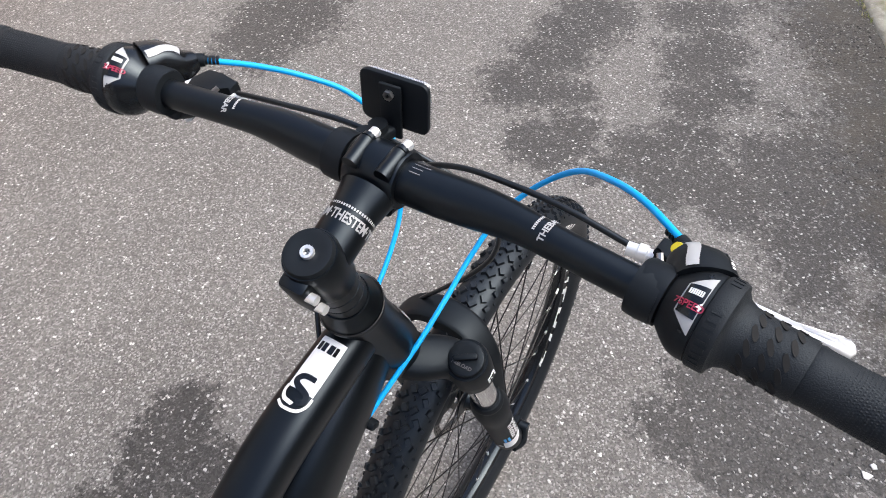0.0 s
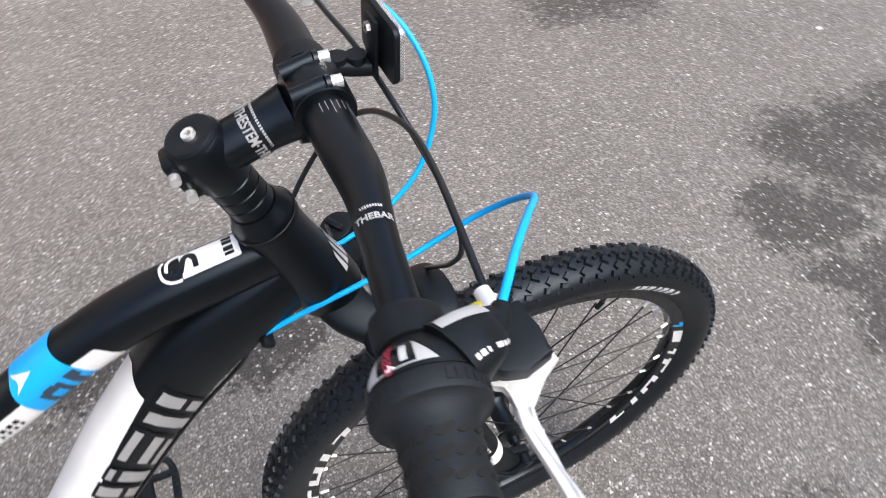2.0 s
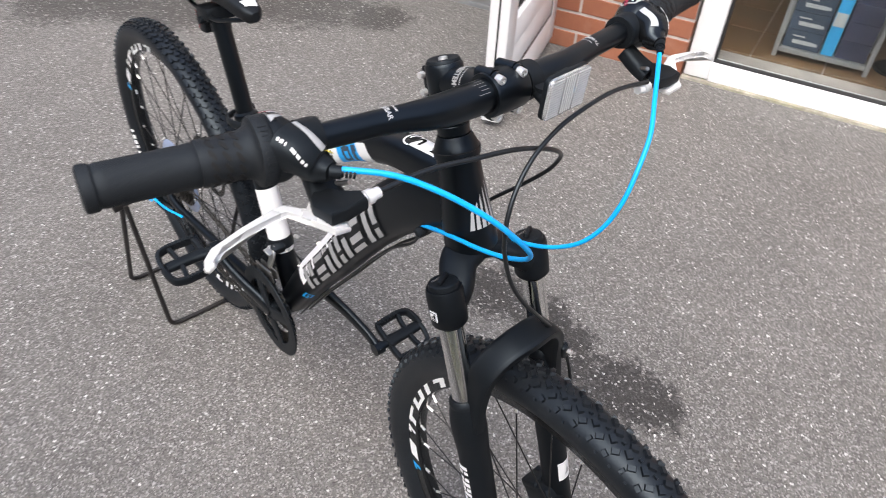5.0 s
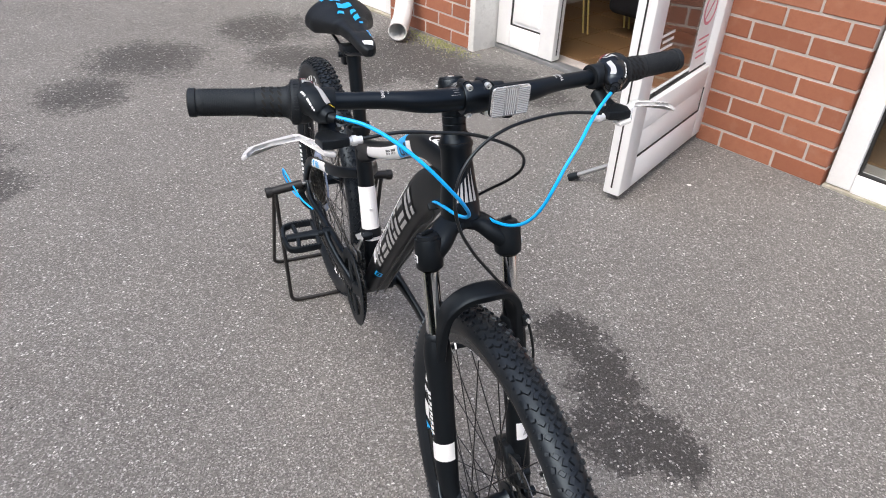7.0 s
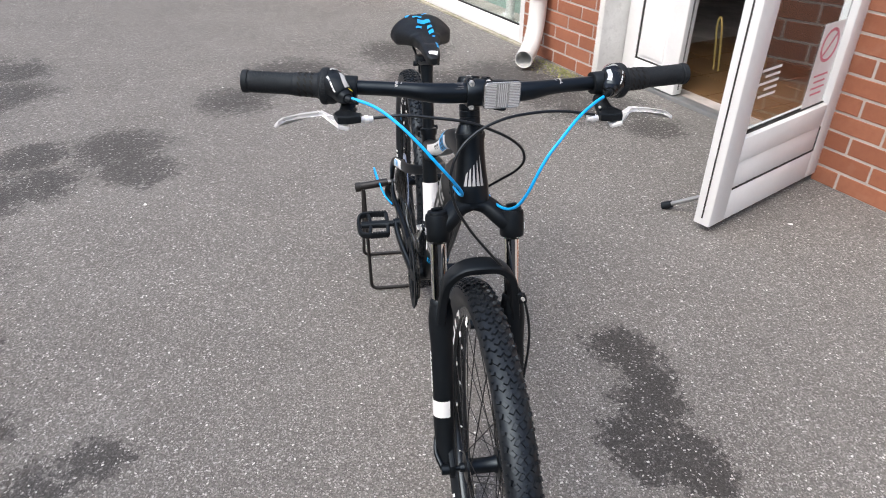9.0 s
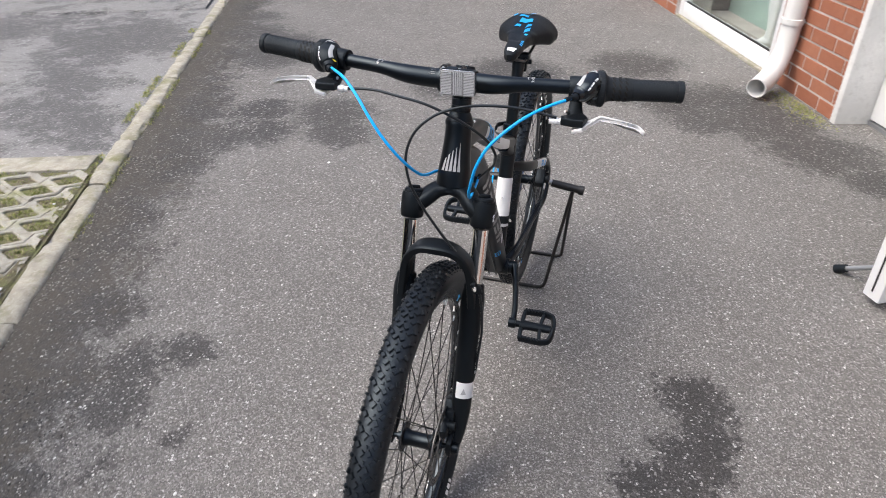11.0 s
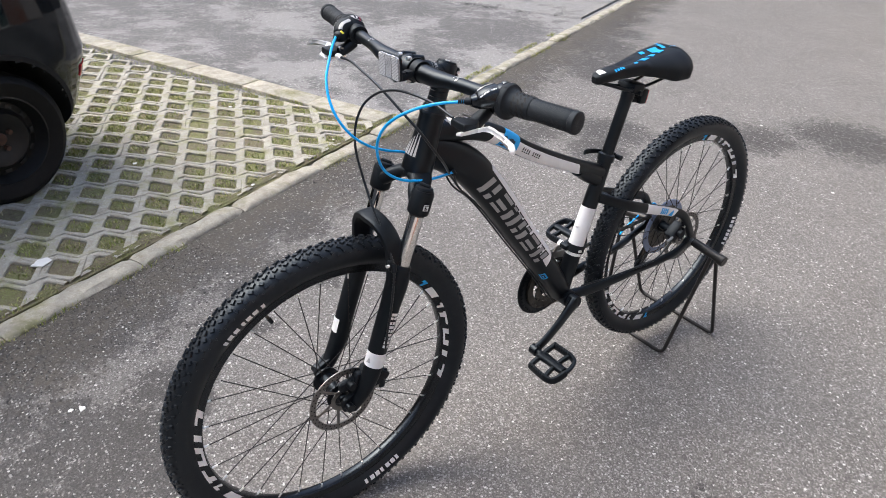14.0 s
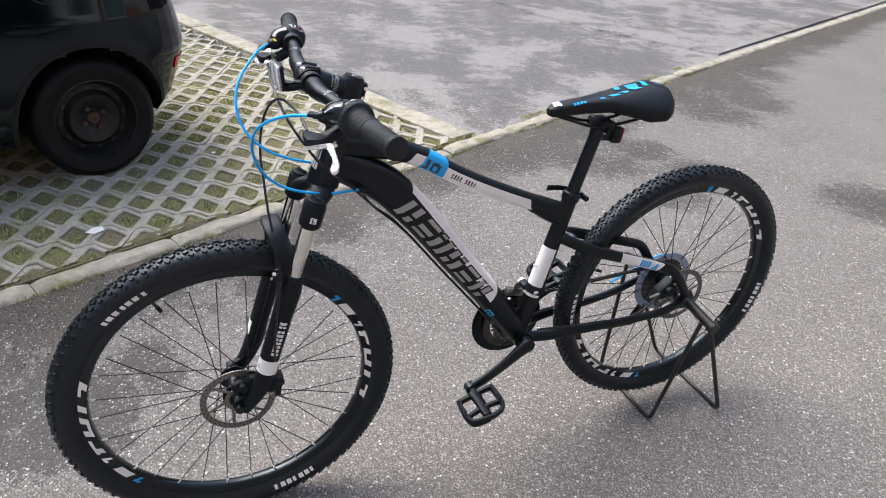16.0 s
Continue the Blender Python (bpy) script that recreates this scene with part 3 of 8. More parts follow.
def unseen_walls():
    """Plain walls added out of view to close the yard and block low sky."""
    for name, x0, y0, x1, y1, h in (("unseen_wall_street", -22, -16.4, 22, -16, 7.0), ("unseen_wall_end", -16.4, -16, -16, 18, 7.5), ("unseen_wall_front", 15, -16, 15.4, 18, 7.0)):
        bm = fresh()
        block(bm, (x0, y0, -0.1), (x1, y1, h), 0, KM)
        tagged(part(name, bm, UNSEEN_WALL, None, smooth=False), "plain dark wall added out of view to block low sky", "wall", kind="structure")


unseen_walls()


def asphalt_overlay():
    """A newer sheet of asphalt on the car park, a little higher, with a ragged front edge."""
    bm = fresh()
    rng = random.Random(17)
    edge = []
    for k in range(41):
        s = k / 40
        edge.append((float(np.interp(s, [0, 0.35, 0.7, 1], [-4.73, -4.62, -4.64, -4.80])) + rng.gauss(0, 0.012), -1.60 - 2.6 * s))
    near = [bm.verts.new(KM @ Vector((u, v, GROUND_Z + 0.016))) for u, v in edge]
    foot = [bm.verts.new(KM @ Vector((u + 0.02, v, GROUND_Z - 0.002))) for u, v in edge]
    back = [bm.verts.new(KM @ Vector((-12.0, v, GROUND_Z + 0.016))) for u, v in edge]
    for i in range(40):
        bm.faces.new((near[i], near[i + 1], back[i + 1], back[i]))
        bm.faces.new((foot[i], foot[i + 1], near[i + 1], near[i]))
    ob = part("asphalt_overlay", bm, ASPHALT, None, smooth=False)
    tagged(ob, "thin newer asphalt sheet with a ragged dark edge", "ground", kind="structure")


asphalt_overlay()


def kerb():
    root = thing("kerb", "low weathered concrete edging kerb beside the asphalt", "kerb", kind="structure")
    worn_stones = []
    for seed in range(6):
        bm = fresh()
        rings = []
        for k in range(25):
            x = -0.248 + 0.496 * k / 24
            end = min(k, 24 - k)
            drop = (0.014, 0.005, 0.001)[end] if end < 3 else 0.0
            ring = []
            for y, z in ((-0.048, -0.10), (-0.048, -0.012), (-0.0465, 0.000), (-0.040, 0.010), (-0.028, 0.0155), (-0.010, 0.017), (0.010, 0.017), (0.028, 0.0155), (0.040, 0.010), (0.0465, 0.000), (0.048, -0.012), (0.048, -0.10)):
                q = Vector((x * 9, y * 9, z * 9 + seed * 5.3))
                chip = 0.006 * noise.noise(q) + 0.0025 * noise.noise(q * 4)
                ring.append(bm.verts.new((x, y + chip * (1 if y > 0 else -1), z - drop + chip * (z > -0.05) - (0.008 if noise.noise(q * 0.6) > 0.38 and abs(y) > 0.03 and z > 0 else 0))))
            rings.append(ring)
        for a, b in zip(rings, rings[1:]):
            for j in range(11):
                bm.faces.new((a[j], a[j + 1], b[j + 1], b[j]))
        bm.faces.new(rings[0][::-1])
        bm.faces.new(rings[-1])
        bmesh.ops.recalc_face_normals(bm, faces=bm.faces)
        worn_stones.append(finish(bm, "kerb_stone", CONCRETE))
    rng = random.Random(5)
    for i in range(-30, 14):
        ob = new("kerb_stone", worn_stones[(i * 5) % 6])
        ob.parent = root
        ob.matrix_basis = KM @ pose(-0.05 + 0.5 * i, -1.502 + rng.uniform(-0.003, 0.003), GROUND_Z + rng.uniform(-0.004, 0.004), rng.uniform(-1, 1), 0, rng.uniform(-0.35, 0.35))
    bm = fresh()
    block(bm, (-0.08, -0.248, -0.08), (0.08, 0.248, 0.022), 0.008)
    me = finish(bm, "edging_stone", CONCRETE)
    for i in range(12):
        ob = new("edging_stone", me)
        ob.parent = root
        ob.matrix_basis = KM @ pose(-1.50 - 0.018 * i, -1.82 - 0.5 * i, GROUND_Z + rng.uniform(-0.003, 0.004), rng.uniform(-0.8, 0.8), 0, -2.0 + rng.uniform(-0.4, 0.4))


def lawn():
    """Soil bed of the grass pavers, its concrete cells and the grass that grows in them."""
    p, q, d = 0.1325, 0.148, 0.040
    row = Vector((-0.70, 0.714, 0)).normalized()
    cross = Vector((-row.y, row.x, 0))
    if cross.y > 0:
        cross = -cross
    inside = lambda u, v, m: -1.42 - 0.036 * (-1.56 - v) + m < u < 6.0 and -7.5 < v < -1.565 - m  # noqa: E731
    bm = fresh()
    block(bm, (-1.9, -7.6, -0.05), (6.1, -1.54, GROUND_Z + 0.0150), 0, KM)
    bmesh.ops.bisect_plane(bm, geom=bm.verts[:] + bm.edges[:] + bm.faces[:], plane_co=KM @ Vector((-1.42, -1.56, 0)), plane_no=KM.to_3x3() @ Vector((-1, -0.036, 0)), clear_outer=True)
    ob = part("paving_bed", bm, SOIL, None, smooth=False)
    tagged(ob, "mossy earth bed under the grass pavers", "ground", kind="structure")

    def wave(e):
        e = (e / p + 0.5) % 1.0 - 0.5
        return d * float(np.interp(e, [-0.5, -0.3, 0.3, 0.5], [0, 0.5, -0.5, 0]))

    def cell(bm, m):
        g, rail = 0.0020, 0.0245
        es = [-0.5, -0.3, 0.0, 0.3, 0.5]
        low = [(e * p, -q / 2 + wave(e * p) + g) for e in es]
        high = [(e * p, q / 2 + wave(e * p) - g) for e in reversed(es)]
        outer = low + high
        hole = [(-0.35 * p, -q / 2 + wave(-0.3 * p) + rail + 0.009), (-0.26 * p, -q / 2 + wave(-0.26 * p) + rail), (0.0, -q / 2 + rail), (0.25 * p, -q / 2 + wave(0.25 * p) + rail), (0.335 * p, -q / 2 + wave(0.3 * p) + rail + 0.009),
                (0.36 * p, q / 2 + wave(0.3 * p) - rail - 0.009), (0.28 * p, q / 2 + wave(0.28 * p) - rail), (0.0, q / 2 - rail), (-0.23 * p, q / 2 + wave(-0.23 * p) - rail), (-0.32 * p, q / 2 + wave(-0.3 * p) - rail - 0.009)]
        top, ch = 0.024, 0.004
        levels = []
        for ring, sign in ((outer, -1), (hole, 1)):
            cx, cy = 0.0, 0.0
            near = [(x + sign * ch * (1 if x > cx else -1) * (abs(x) > 0.01 and abs(abs(x) - 0.5 * p) > 1e-4), y + sign * ch * (1 if y > cy else -1)) for x, y in ring]
            levels.append([[bm.verts.new(m @ Vector((x, y, z))) for x, y in some] for some, z in ((near, top), (ring, top - ch), (ring, -0.03))])
        n = 10
        (ot, om, ob_), (ht, hm, hb) = levels
        for i in range(n):
            j = (i + 1) % n
            bm.faces.new((ot[i], ot[j], om[j], om[i]))
            bm.faces.new((om[i], om[j], ob_[j], ob_[i]))
            bm.faces.new((ht[j], ht[i], hm[i], hm[j]))
            bm.faces.new((hm[j], hm[i], hb[i], hb[j]))
            bm.faces.new((ot[j], ot[i], ht[i], ht[j]))

    basis = Matrix((row, cross, Vector((0, 0, 1)))).transposed().to_4x4()
    if basis.determinant() < 0:
        basis = Matrix((row, -cross, Vector((0, 0, 1)))).transposed().to_4x4()
        cross = -cross
    rng = random.Random(11)
    bm = fresh()
    cell(bm, Matrix())
    me = finish(bm, "paver_cell", PAVER, smooth=False)
    pavers = thing("grass_pavers", "weathered concrete grass pavers with mossy openings", "pavers", kind="structure")
    rest = fresh()
    grass = fresh()
    o = Vector((-0.564, -2.380, 0))
    count = 0
    for i in range(-60, 61):
        for j in range(-60, 61):
            c = o + row * (p * i) + cross * (q * j)
            if not inside(c.x, c.y, -0.09):
                continue
            m = KM @ Matrix.Translation((c.x, c.y, GROUND_Z + rng.uniform(-0.003, 0.003))) @ basis @ pose(0, 0, 0, rng.uniform(-1.2, 1.2), rng.uniform(-1.2, 1.2), 0)
            whole = inside(c.x, c.y, 0.10)
            if whole and count < 300 and c.x < 1.5 and c.y > -3.9:
                count += 1
                ob = new("paver_cell", me)
                ob.parent = pavers
                ob.matrix_basis = m
            else:
                one = fresh()
                cell(one, m)
                if not whole:
                    for co, no in ((Vector((0, -1.553, 0)), Vector((0, 1, 0))), (Vector((-1.41, -1.56, 0)), Vector((-1, -0.036, 0)))):
                        bmesh.ops.bisect_plane(one, geom=one.verts[:] + one.edges[:] + one.faces[:], plane_co=KM @ co, plane_no=KM.to_3x3() @ no, clear_outer=True)
                        bmesh.ops.holes_fill(one, edges=[e for e in one.edges if e.is_boundary and all(abs((KM.inverted() @ v.co - co).dot(no)) < 1e-4 for v in e.verts)], sides=0)
                tmp = bpy.data.meshes.new("tmp")
                one.to_mesh(tmp)
                one.free()
                rest.from_mesh(tmp)
                bpy.data.meshes.remove(tmp)
            lush = noise.noise(Vector((c.x * 1.7, c.y * 1.7, 3.0))) * 0.9 + 0.45
            blades = int(max(0.05, lush * 1.25 - 0.15) * (210 if c.y > -3.4 and c.x < 1.2 else 50))
            for _ in range(blades):
                a = c + row * rng.gauss(0, 0.029) + cross * rng.gauss(0, 0.034)
                if not inside(a.x, a.y, 0.0):
                    continue
                blade(grass, KM @ Vector((a.x, a.y, GROUND_Z + 0.013)), rng, 0.006, 0.018)
    # weeds along the kerb
    for _ in range(9000):
        u = rng.uniform(-4, 4)
        if noise.noise(Vector((u * 2.5, 7.0, 0))) < 0.02:
            continue
        v = rng.choice((-1.450, -1.558, -1.572)) + rng.gauss(0, 0.010)
        blade(grass, KM @ Vector((u, v, GROUND_Z + (0.014 if v < -1.54 else 0.0))), rng, 0.005, 0.017)
    # and at the foot of the shop wall
    for _ in range(900):
        u = rng.triangular(-2.40, -1.66, -2.05)
        blade(grass, WM @ Vector((u, 2.06 - abs(rng.gauss(0, 0.07)), GROUND_Z)), rng, 0.003, 0.014)
    bm = fresh()
    prev = None
    for k in range(241):
        u = -1.46 + 7.5 * k / 240
        n1, n2 = noise.noise(Vector((u * 9, 1.0, 0))), noise.noise(Vector((u * 3, 5.0, 0)))
        ring = [bm.verts.new(KM @ Vector((u, v, z))) for v, z in ((-1.540, -0.02), (-1.540, GROUND_Z + 0.007 + 0.005 * n1), (-1.556, GROUND_Z + 0.020 + 0.006 * n2), (-1.578 - 0.012 * n1 - 0.016 * n2, GROUND_Z + 0.023 + 0.006 * n2), (-1.596 - 0.030 * n1 - 0.034 * n2, GROUND_Z + 0.006))]
        if prev:
            for a in range(4):
                bm.faces.new((prev[a], prev[a + 1], ring[a + 1], ring[a]))
        prev = ring
    tagged(part("earth_seam", bm, SOIL, None), "mossy earth washed up between pavers and kerb", "ground", kind="structure")
    ob = part("paver_rest", rest, PAVER, pavers, smooth=False)
    tagged(ob, kind="stuff")
    ob = part("grass", grass, GRASS, None, smooth=False)
    tagged(ob, "short mossy grass in the paver openings and joints", "grass", kind="stuff")


def blade(bm, at, rng, low, high):
    h, w, a, lean = rng.uniform(low, high), rng.uniform(0.0012, 0.003), rng.uniform(0, 6.28), rng.uniform(0.2, 1.1)
    d = Vector((math.cos(a), math.sin(a), 0))
    s = Vector((-d.y, d.x, 0)) * w
    b = at + d * h * lean * 0.5 + Vector((0, 0, h * 0.7))
    t = at + d * h * lean + Vector((0, 0, h))
    v = [bm.verts.new(x) for x in (at - s, at + s, b + s * 0.7, b - s * 0.7, t)]
    bm.faces.new(v[:4])
    bm.faces.new((v[3], v[2], v[4]))


# ---- shop front ----
WALL_V, WALL_TOP, DEEP = 2.09, 3.2, 0.32
BRICK_L, BRICK_H, JOINT = 0.24, 0.072, 0.011


def brick_panel(parent, u0, u1, z0, z1, meshes, v=WALL_V):
    """Running bond between u0 and u1; pieces share one mesh a length."""
    rng = random.Random(int((u0 + 9) * 1000))
    n, z = 0, z0
    while z + BRICK_H * 0.5 < z1:
        u = u0 - (0.0 if n % 2 else (BRICK_L + JOINT) / 2)
        while u < u1 - 0.02:
            a, b = max(u, u0), min(u + BRICK_L, u1)
            if b - a > 0.03:
                key = round(b - a, 3)
                if key not in meshes:
                    bm = fresh()
                    block(bm, (-key / 2, 0, 0), (key / 2, 0.05, BRICK_H), 0.0025, segments=1)
                    meshes[key] = finish(bm, "brick", BRICK, smooth=False)
                ob = new("brick", meshes[key])
                ob.parent = parent
                ob.matrix_basis = WM @ pose((a + b) / 2, v + rng.uniform(-0.0015, 0.0015), z, 0, 0, rng.uniform(-0.25, 0.25))
            u += BRICK_L + JOINT
        z += BRICK_H + JOINT
        n += 1


def wall_piece(name, u0, u1, z0, z1, material, v0=WALL_V + 0.0035, v1=WALL_V + DEEP, label=""):
    bm = fresh()
    block(bm, (u0, v0, z0), (u1, v1, z1), 0, WM)
    ob = part(name, bm, material, None, smooth=False)
    return tagged(ob, label, "wall", kind="structure")


def shop():
    bare = "red brick shop wall with grey mortar joints"
    walls = [wall_piece("wall_right_of_door", -0.26, 0.335, -0.1, WALL_TOP, MORTAR, label=bare),
             wall_piece("wall_left_of_door", -2.64, -1.845, -0.1, WALL_TOP, MORTAR, label=bare),
             wall_piece("wall_far", -9.0, -4.39, -0.1, WALL_TOP, MORTAR, label=bare)]
    wall_piece("wall_under_window", -4.39, -2.64, -0.1, 0.018, CONCRETE, label="low concrete plinth under the window")
    wall_piece("wall_over_door", -1.845, -0.26, 2.3, WALL_TOP, MORTAR, label=bare)
    wall_piece("wall_over_window", -4.39, -2.64, 2.3, WALL_TOP, MORTAR, label=bare)
    wall_piece("wall_over_shop_window", 0.335, 1.235, 2.5, WALL_TOP, MORTAR, label=bare)
    end = wall_piece("wall_end", 1.235, 9.0, -0.1, WALL_TOP, MORTAR, label=bare)
    wall_piece("wall_back", -9.0, 9.0, -0.1, WALL_TOP, INNER_WALL_SHADED, 6.0, 6.2, "inner wall of the shop, its dimness put into the colour")
    wall_piece("wall_side_left", -4.75, -4.55, -0.1, WALL_TOP, INNER_WALL_SHADED, 2.42, 6.0, "inner wall of the shop, its dimness put into the colour")
    wall_piece("wall_side_right", 3.5, 3.7, -0.1, WALL_TOP, INNER_WALL, 2.42, 6.0, "pale inner wall of the shop")
    wall_piece("wall_partition", -0.2, -0.1, -0.1, WALL_TOP, INNER_WALL_SHADED, 2.46, 6.0, "partition wall inside the shop, its dimness put into the colour")
    bm = fresh()
    block(bm, (-9.0, WALL_V + 0.02, WALL_TOP), (9.0, 6.2, WALL_TOP + 0.2), 0, WM)
    tagged(part("ceiling", bm, INNER_WALL, None, smooth=False), "plain ceiling and flat roof of the shop", "ceiling", kind="structure")
    # shop floor of large tiles
    floor = thing("floor", "tan tiled shop floor seen through the glass", "floor", kind="structure")
    bm = fresh()
    block(bm, (-0.148, -0.148, 0), (0.148, 0.148, 0.022), 0.002, segments=1)
    me = finish(bm, "floor_tile", SHOP_TILE, smooth=False)
    for i in range(-7, 12):
        for j in range(0, 8):
            ob = new("floor_tile", me)
            ob.parent = floor
            ob.matrix_basis = WM @ pose(0.1 + 0.3 * i, 2.6 + 0.3 * j, GROUND_Z + 0.004)
    bm = fresh()
    block(bm, (-4.5, 2.455, -0.05), (-0.2, 6.0, GROUND_Z + 0.016), 0, WM)
    block(bm, (-1.79, 2.346, -0.05), (-0.265, 2.454, GROUND_Z + 0.016), 0, WM)
    block(bm, (-0.2, WALL_V + 0.1, -0.05), (3.5, 6.0, GROUND_Z + 0.016), 0, WM)
    tagged(part("floor_bed", bm, MORTAR, None, smooth=False), "grouted bed of the shop floor", "floor", kind="structure")

    # rendered door jamb
    bm = fresh()
    block(bm, (-1.844, WALL_V - 0.012, -0.05), (-1.795, WALL_V + 0.28, 2.3), 0.008, WM)
    tagged(part("door_jamb", bm, WHITE_RENDER, None), "white rendered door jamb with stained foot", "jamb", kind="structure")
    # bricks last: pieces of the three visible walls
    meshes = {}
    brick_panel(walls[0], -0.26, 0.335, 0.006, 1.75, meshes)
    brick_panel(end, 1.24, 2.75, 0.006, 0.95, meshes)
    brick_panel(walls[1], -2.635, -1.848, 0.006, 1.75, meshes)
    brick_panel(walls[2], -6.0, -4.395, 0.006, 0.9, meshes)


def frame_bar(bm, u0, u1, v0, v1, z0, z1, bevel=0.006):
    block(bm, (u0, v0, z0), (u1, v1, z1), bevel, WM)


def pane(name, u0, u1, v, z0, z1, parent, label="clear glass pane", m=WM):
    bm = fresh()
    block(bm, (u0, v - 0.004, z0), (u1, v + 0.004, z1), 0, m)
    ob = part(name, bm, GLASS, parent, label, smooth=False)
    ob.visible_shadow = False
    return ob


def shop_windows():
    # large window beside the door
    w = thing("window_1", "white plastic framed shop window down to the ground", "window", kind="structure")
    v = WALL_V + 0.02
    bm = fresh()
    frame_bar(bm, 0.345, 0.445, v, v + 0.08, 0.02, 2.48)
    frame_bar(bm, 1.135, 1.228, v, v + 0.08, 0.02, 2.48)
    frame_bar(bm, 0.445, 1.135, v + 0.002, v + 0.078, 0.012, 0.092)
    frame_bar(bm, 0.445, 1.135, v + 0.002, v + 0.078, 2.38, 2.48)
    part("window_frame", bm, WHITE_PVC, w)
    bm = fresh()
    frame_bar(bm, 0.340, 1.232, v - 0.012, v + 0.05, -0.02, 0.016, 0.004)
    part("window_sill", bm, CONCRETE, w, "worn grey threshold strip")
    bm = fresh()
    for a, b in ((0.445, 1.135),):
        frame_bar(bm, a, b, v + 0.018, v + 0.034, 0.092, 0.104, 0.002)
        frame_bar(bm, a, a + 0.012, v + 0.018, v + 0.034, 0.105, 2.37, 0.002)
    part("glazing_bead", bm, DARK_SEAL, w, "dark glazing seal")
    pane("pane", 0.448, 1.132, v + 0.04, 0.098, 2.378, w)
    # window left of the drainpipe
    w = thing("window_2", "white plastic framed display window over a low plinth", "window", kind="structure")
    v = WALL_V + 0.03
    bm = fresh()
    frame_bar(bm, -4.385, -4.30, v, v + 0.08, 0.02, 2.29)
    frame_bar(bm, -2.735, -2.645, v, v + 0.08, 0.02, 2.29)
    frame_bar(bm, -4.30, -2.735, v + 0.002, v + 0.078, 0.02, 0.13)
    frame_bar(bm, -4.30, -2.735, v + 0.002, v + 0.078, 2.2, 2.29)
    part("window_frame", bm, WHITE_PVC, w)
    bm = fresh()
    frame_bar(bm, -4.38, -2.65, v - 0.022, v + 0.02, 0.0, 0.019, 0.004)
    part("window_sill", bm, CONCRETE, w, "grey sill strip at the ground")
    bm = fresh()
    frame_bar(bm, -4.295, -2.74, v + 0.018, v + 0.034, 0.131, 0.143, 0.002)
    part("glazing_bead", bm, DARK_SEAL, w, "dark glazing seal")
    pane("pane", -4.298, -2.737, v + 0.04, 0.133, 2.197, w)
    bm = fresh()
    frame_bar(bm, -4.5, -2.6, v + 0.5, v + 0.53, 0.02, 2.4, 0.003)
    part("display_board", bm, GREEN_BLIND, None, "pale sea green board behind the display window")
    tagged(bpy.data.objects["display_board"], category="board")
    bm = fresh()
    for du in (0.0, 0.26):
        c = WM @ Vector((-3.25 + du, v + 0.26, 0.03))
        tube(bm, [(c.x, c.y, 1.0, 0.085), (c.x, c.y, 0.62, 0.062), (c.x + 0.01, c.y, 0.5, 0.05), (c.x - 0.01, c.y, 0.34, 0.056), (c.x + 0.01, c.y, 0.14, 0.034), (c.x, c.y, 0.09, 0.038)], 24, side=(1, 0, 0))
        foot = c - Vector((0.0, 0.10, 0))
        tube(bm, [(c.x, c.y + 0.03, 0.08, 0.035), (c.x, c.y - 0.02, 0.07, 0.038), (foot.x, foot.y, 0.045, 0.036, 0.022), (foot.x, foot.y - 0.05, 0.036, 0.03, 0.012)], 12, side=(1, 0, 0))
    ob = part("mannequin", bm, MANNEQUIN, None, "white lower body of a display mannequin in the window")
    tagged(ob, category="mannequin")


def panel_leaf(parent, m, width, glass_from, moulded=True):
    """A white plastic door leaf in its own axes: x along the leaf from the hinge, y thickness, z up."""
    bm = fresh()
    t = 0.035
    block(bm, (0, -t, 0.02), (0.11, t, 2.12), 0.006, m)
    block(bm, (width - 0.11, -t, 0.02), (width, t, 2.12), 0.006, m)
    block(bm, (0.11, -t + 0.001, 0.02), (width - 0.11, t - 0.001, 0.15), 0.006, m)
    block(bm, (0.11, -t + 0.001, glass_from), (width - 0.11, t - 0.001, glass_from + 0.1), 0.006, m)
    block(bm, (0.11, -t + 0.001, 2.0), (width - 0.11, t - 0.001, 2.12), 0.006, m)
    part("leaf_frame", bm, WHITE_PVC, parent)
    bm = fresh()
    block(bm, (0.11, -0.018, 0.15), (width - 0.11, 0.018, glass_from), 0.0, m)
    if moulded:
        block(bm, (0.135, -0.026, 0.172), (width - 0.135, 0.026, glass_from - 0.022), 0.006, m)
    else:
        block(bm, (0.112, -0.029, 0.156), (width - 0.112, 0.029, glass_from - 0.001), 0.002, m)
    part("lower_panel", bm, WHITE_PVC, parent, "moulded white door panel")
    bm = fresh()
    for y in (-1, 1):
        block(bm, (0.11, 0.0045 * y, glass_from + 0.1), (width - 0.11, 0.012 * y, glass_from + 0.105), 0, m)
        block(bm, (0.11, 0.0185 * y, 0.1505), (width - 0.11, 0.0325 * y, 0.1555), 0, m)
        block(bm, (0.108, 0.0185 * y, 0.1505), (0.1115, 0.0325 * y, glass_from - 0.002), 0, m)
    block(bm, (width + 0.0005, -0.003, 0.05), (width + 0.003, 0.003, 2.1), 0.0005, m)
    part("door_seal", bm, DARK_SEAL, parent, "dark rubber door seal")
    pane("door_pane", 0.112, width - 0.112, 0.0, glass_from + 0.1, 2.0, parent, m=m)


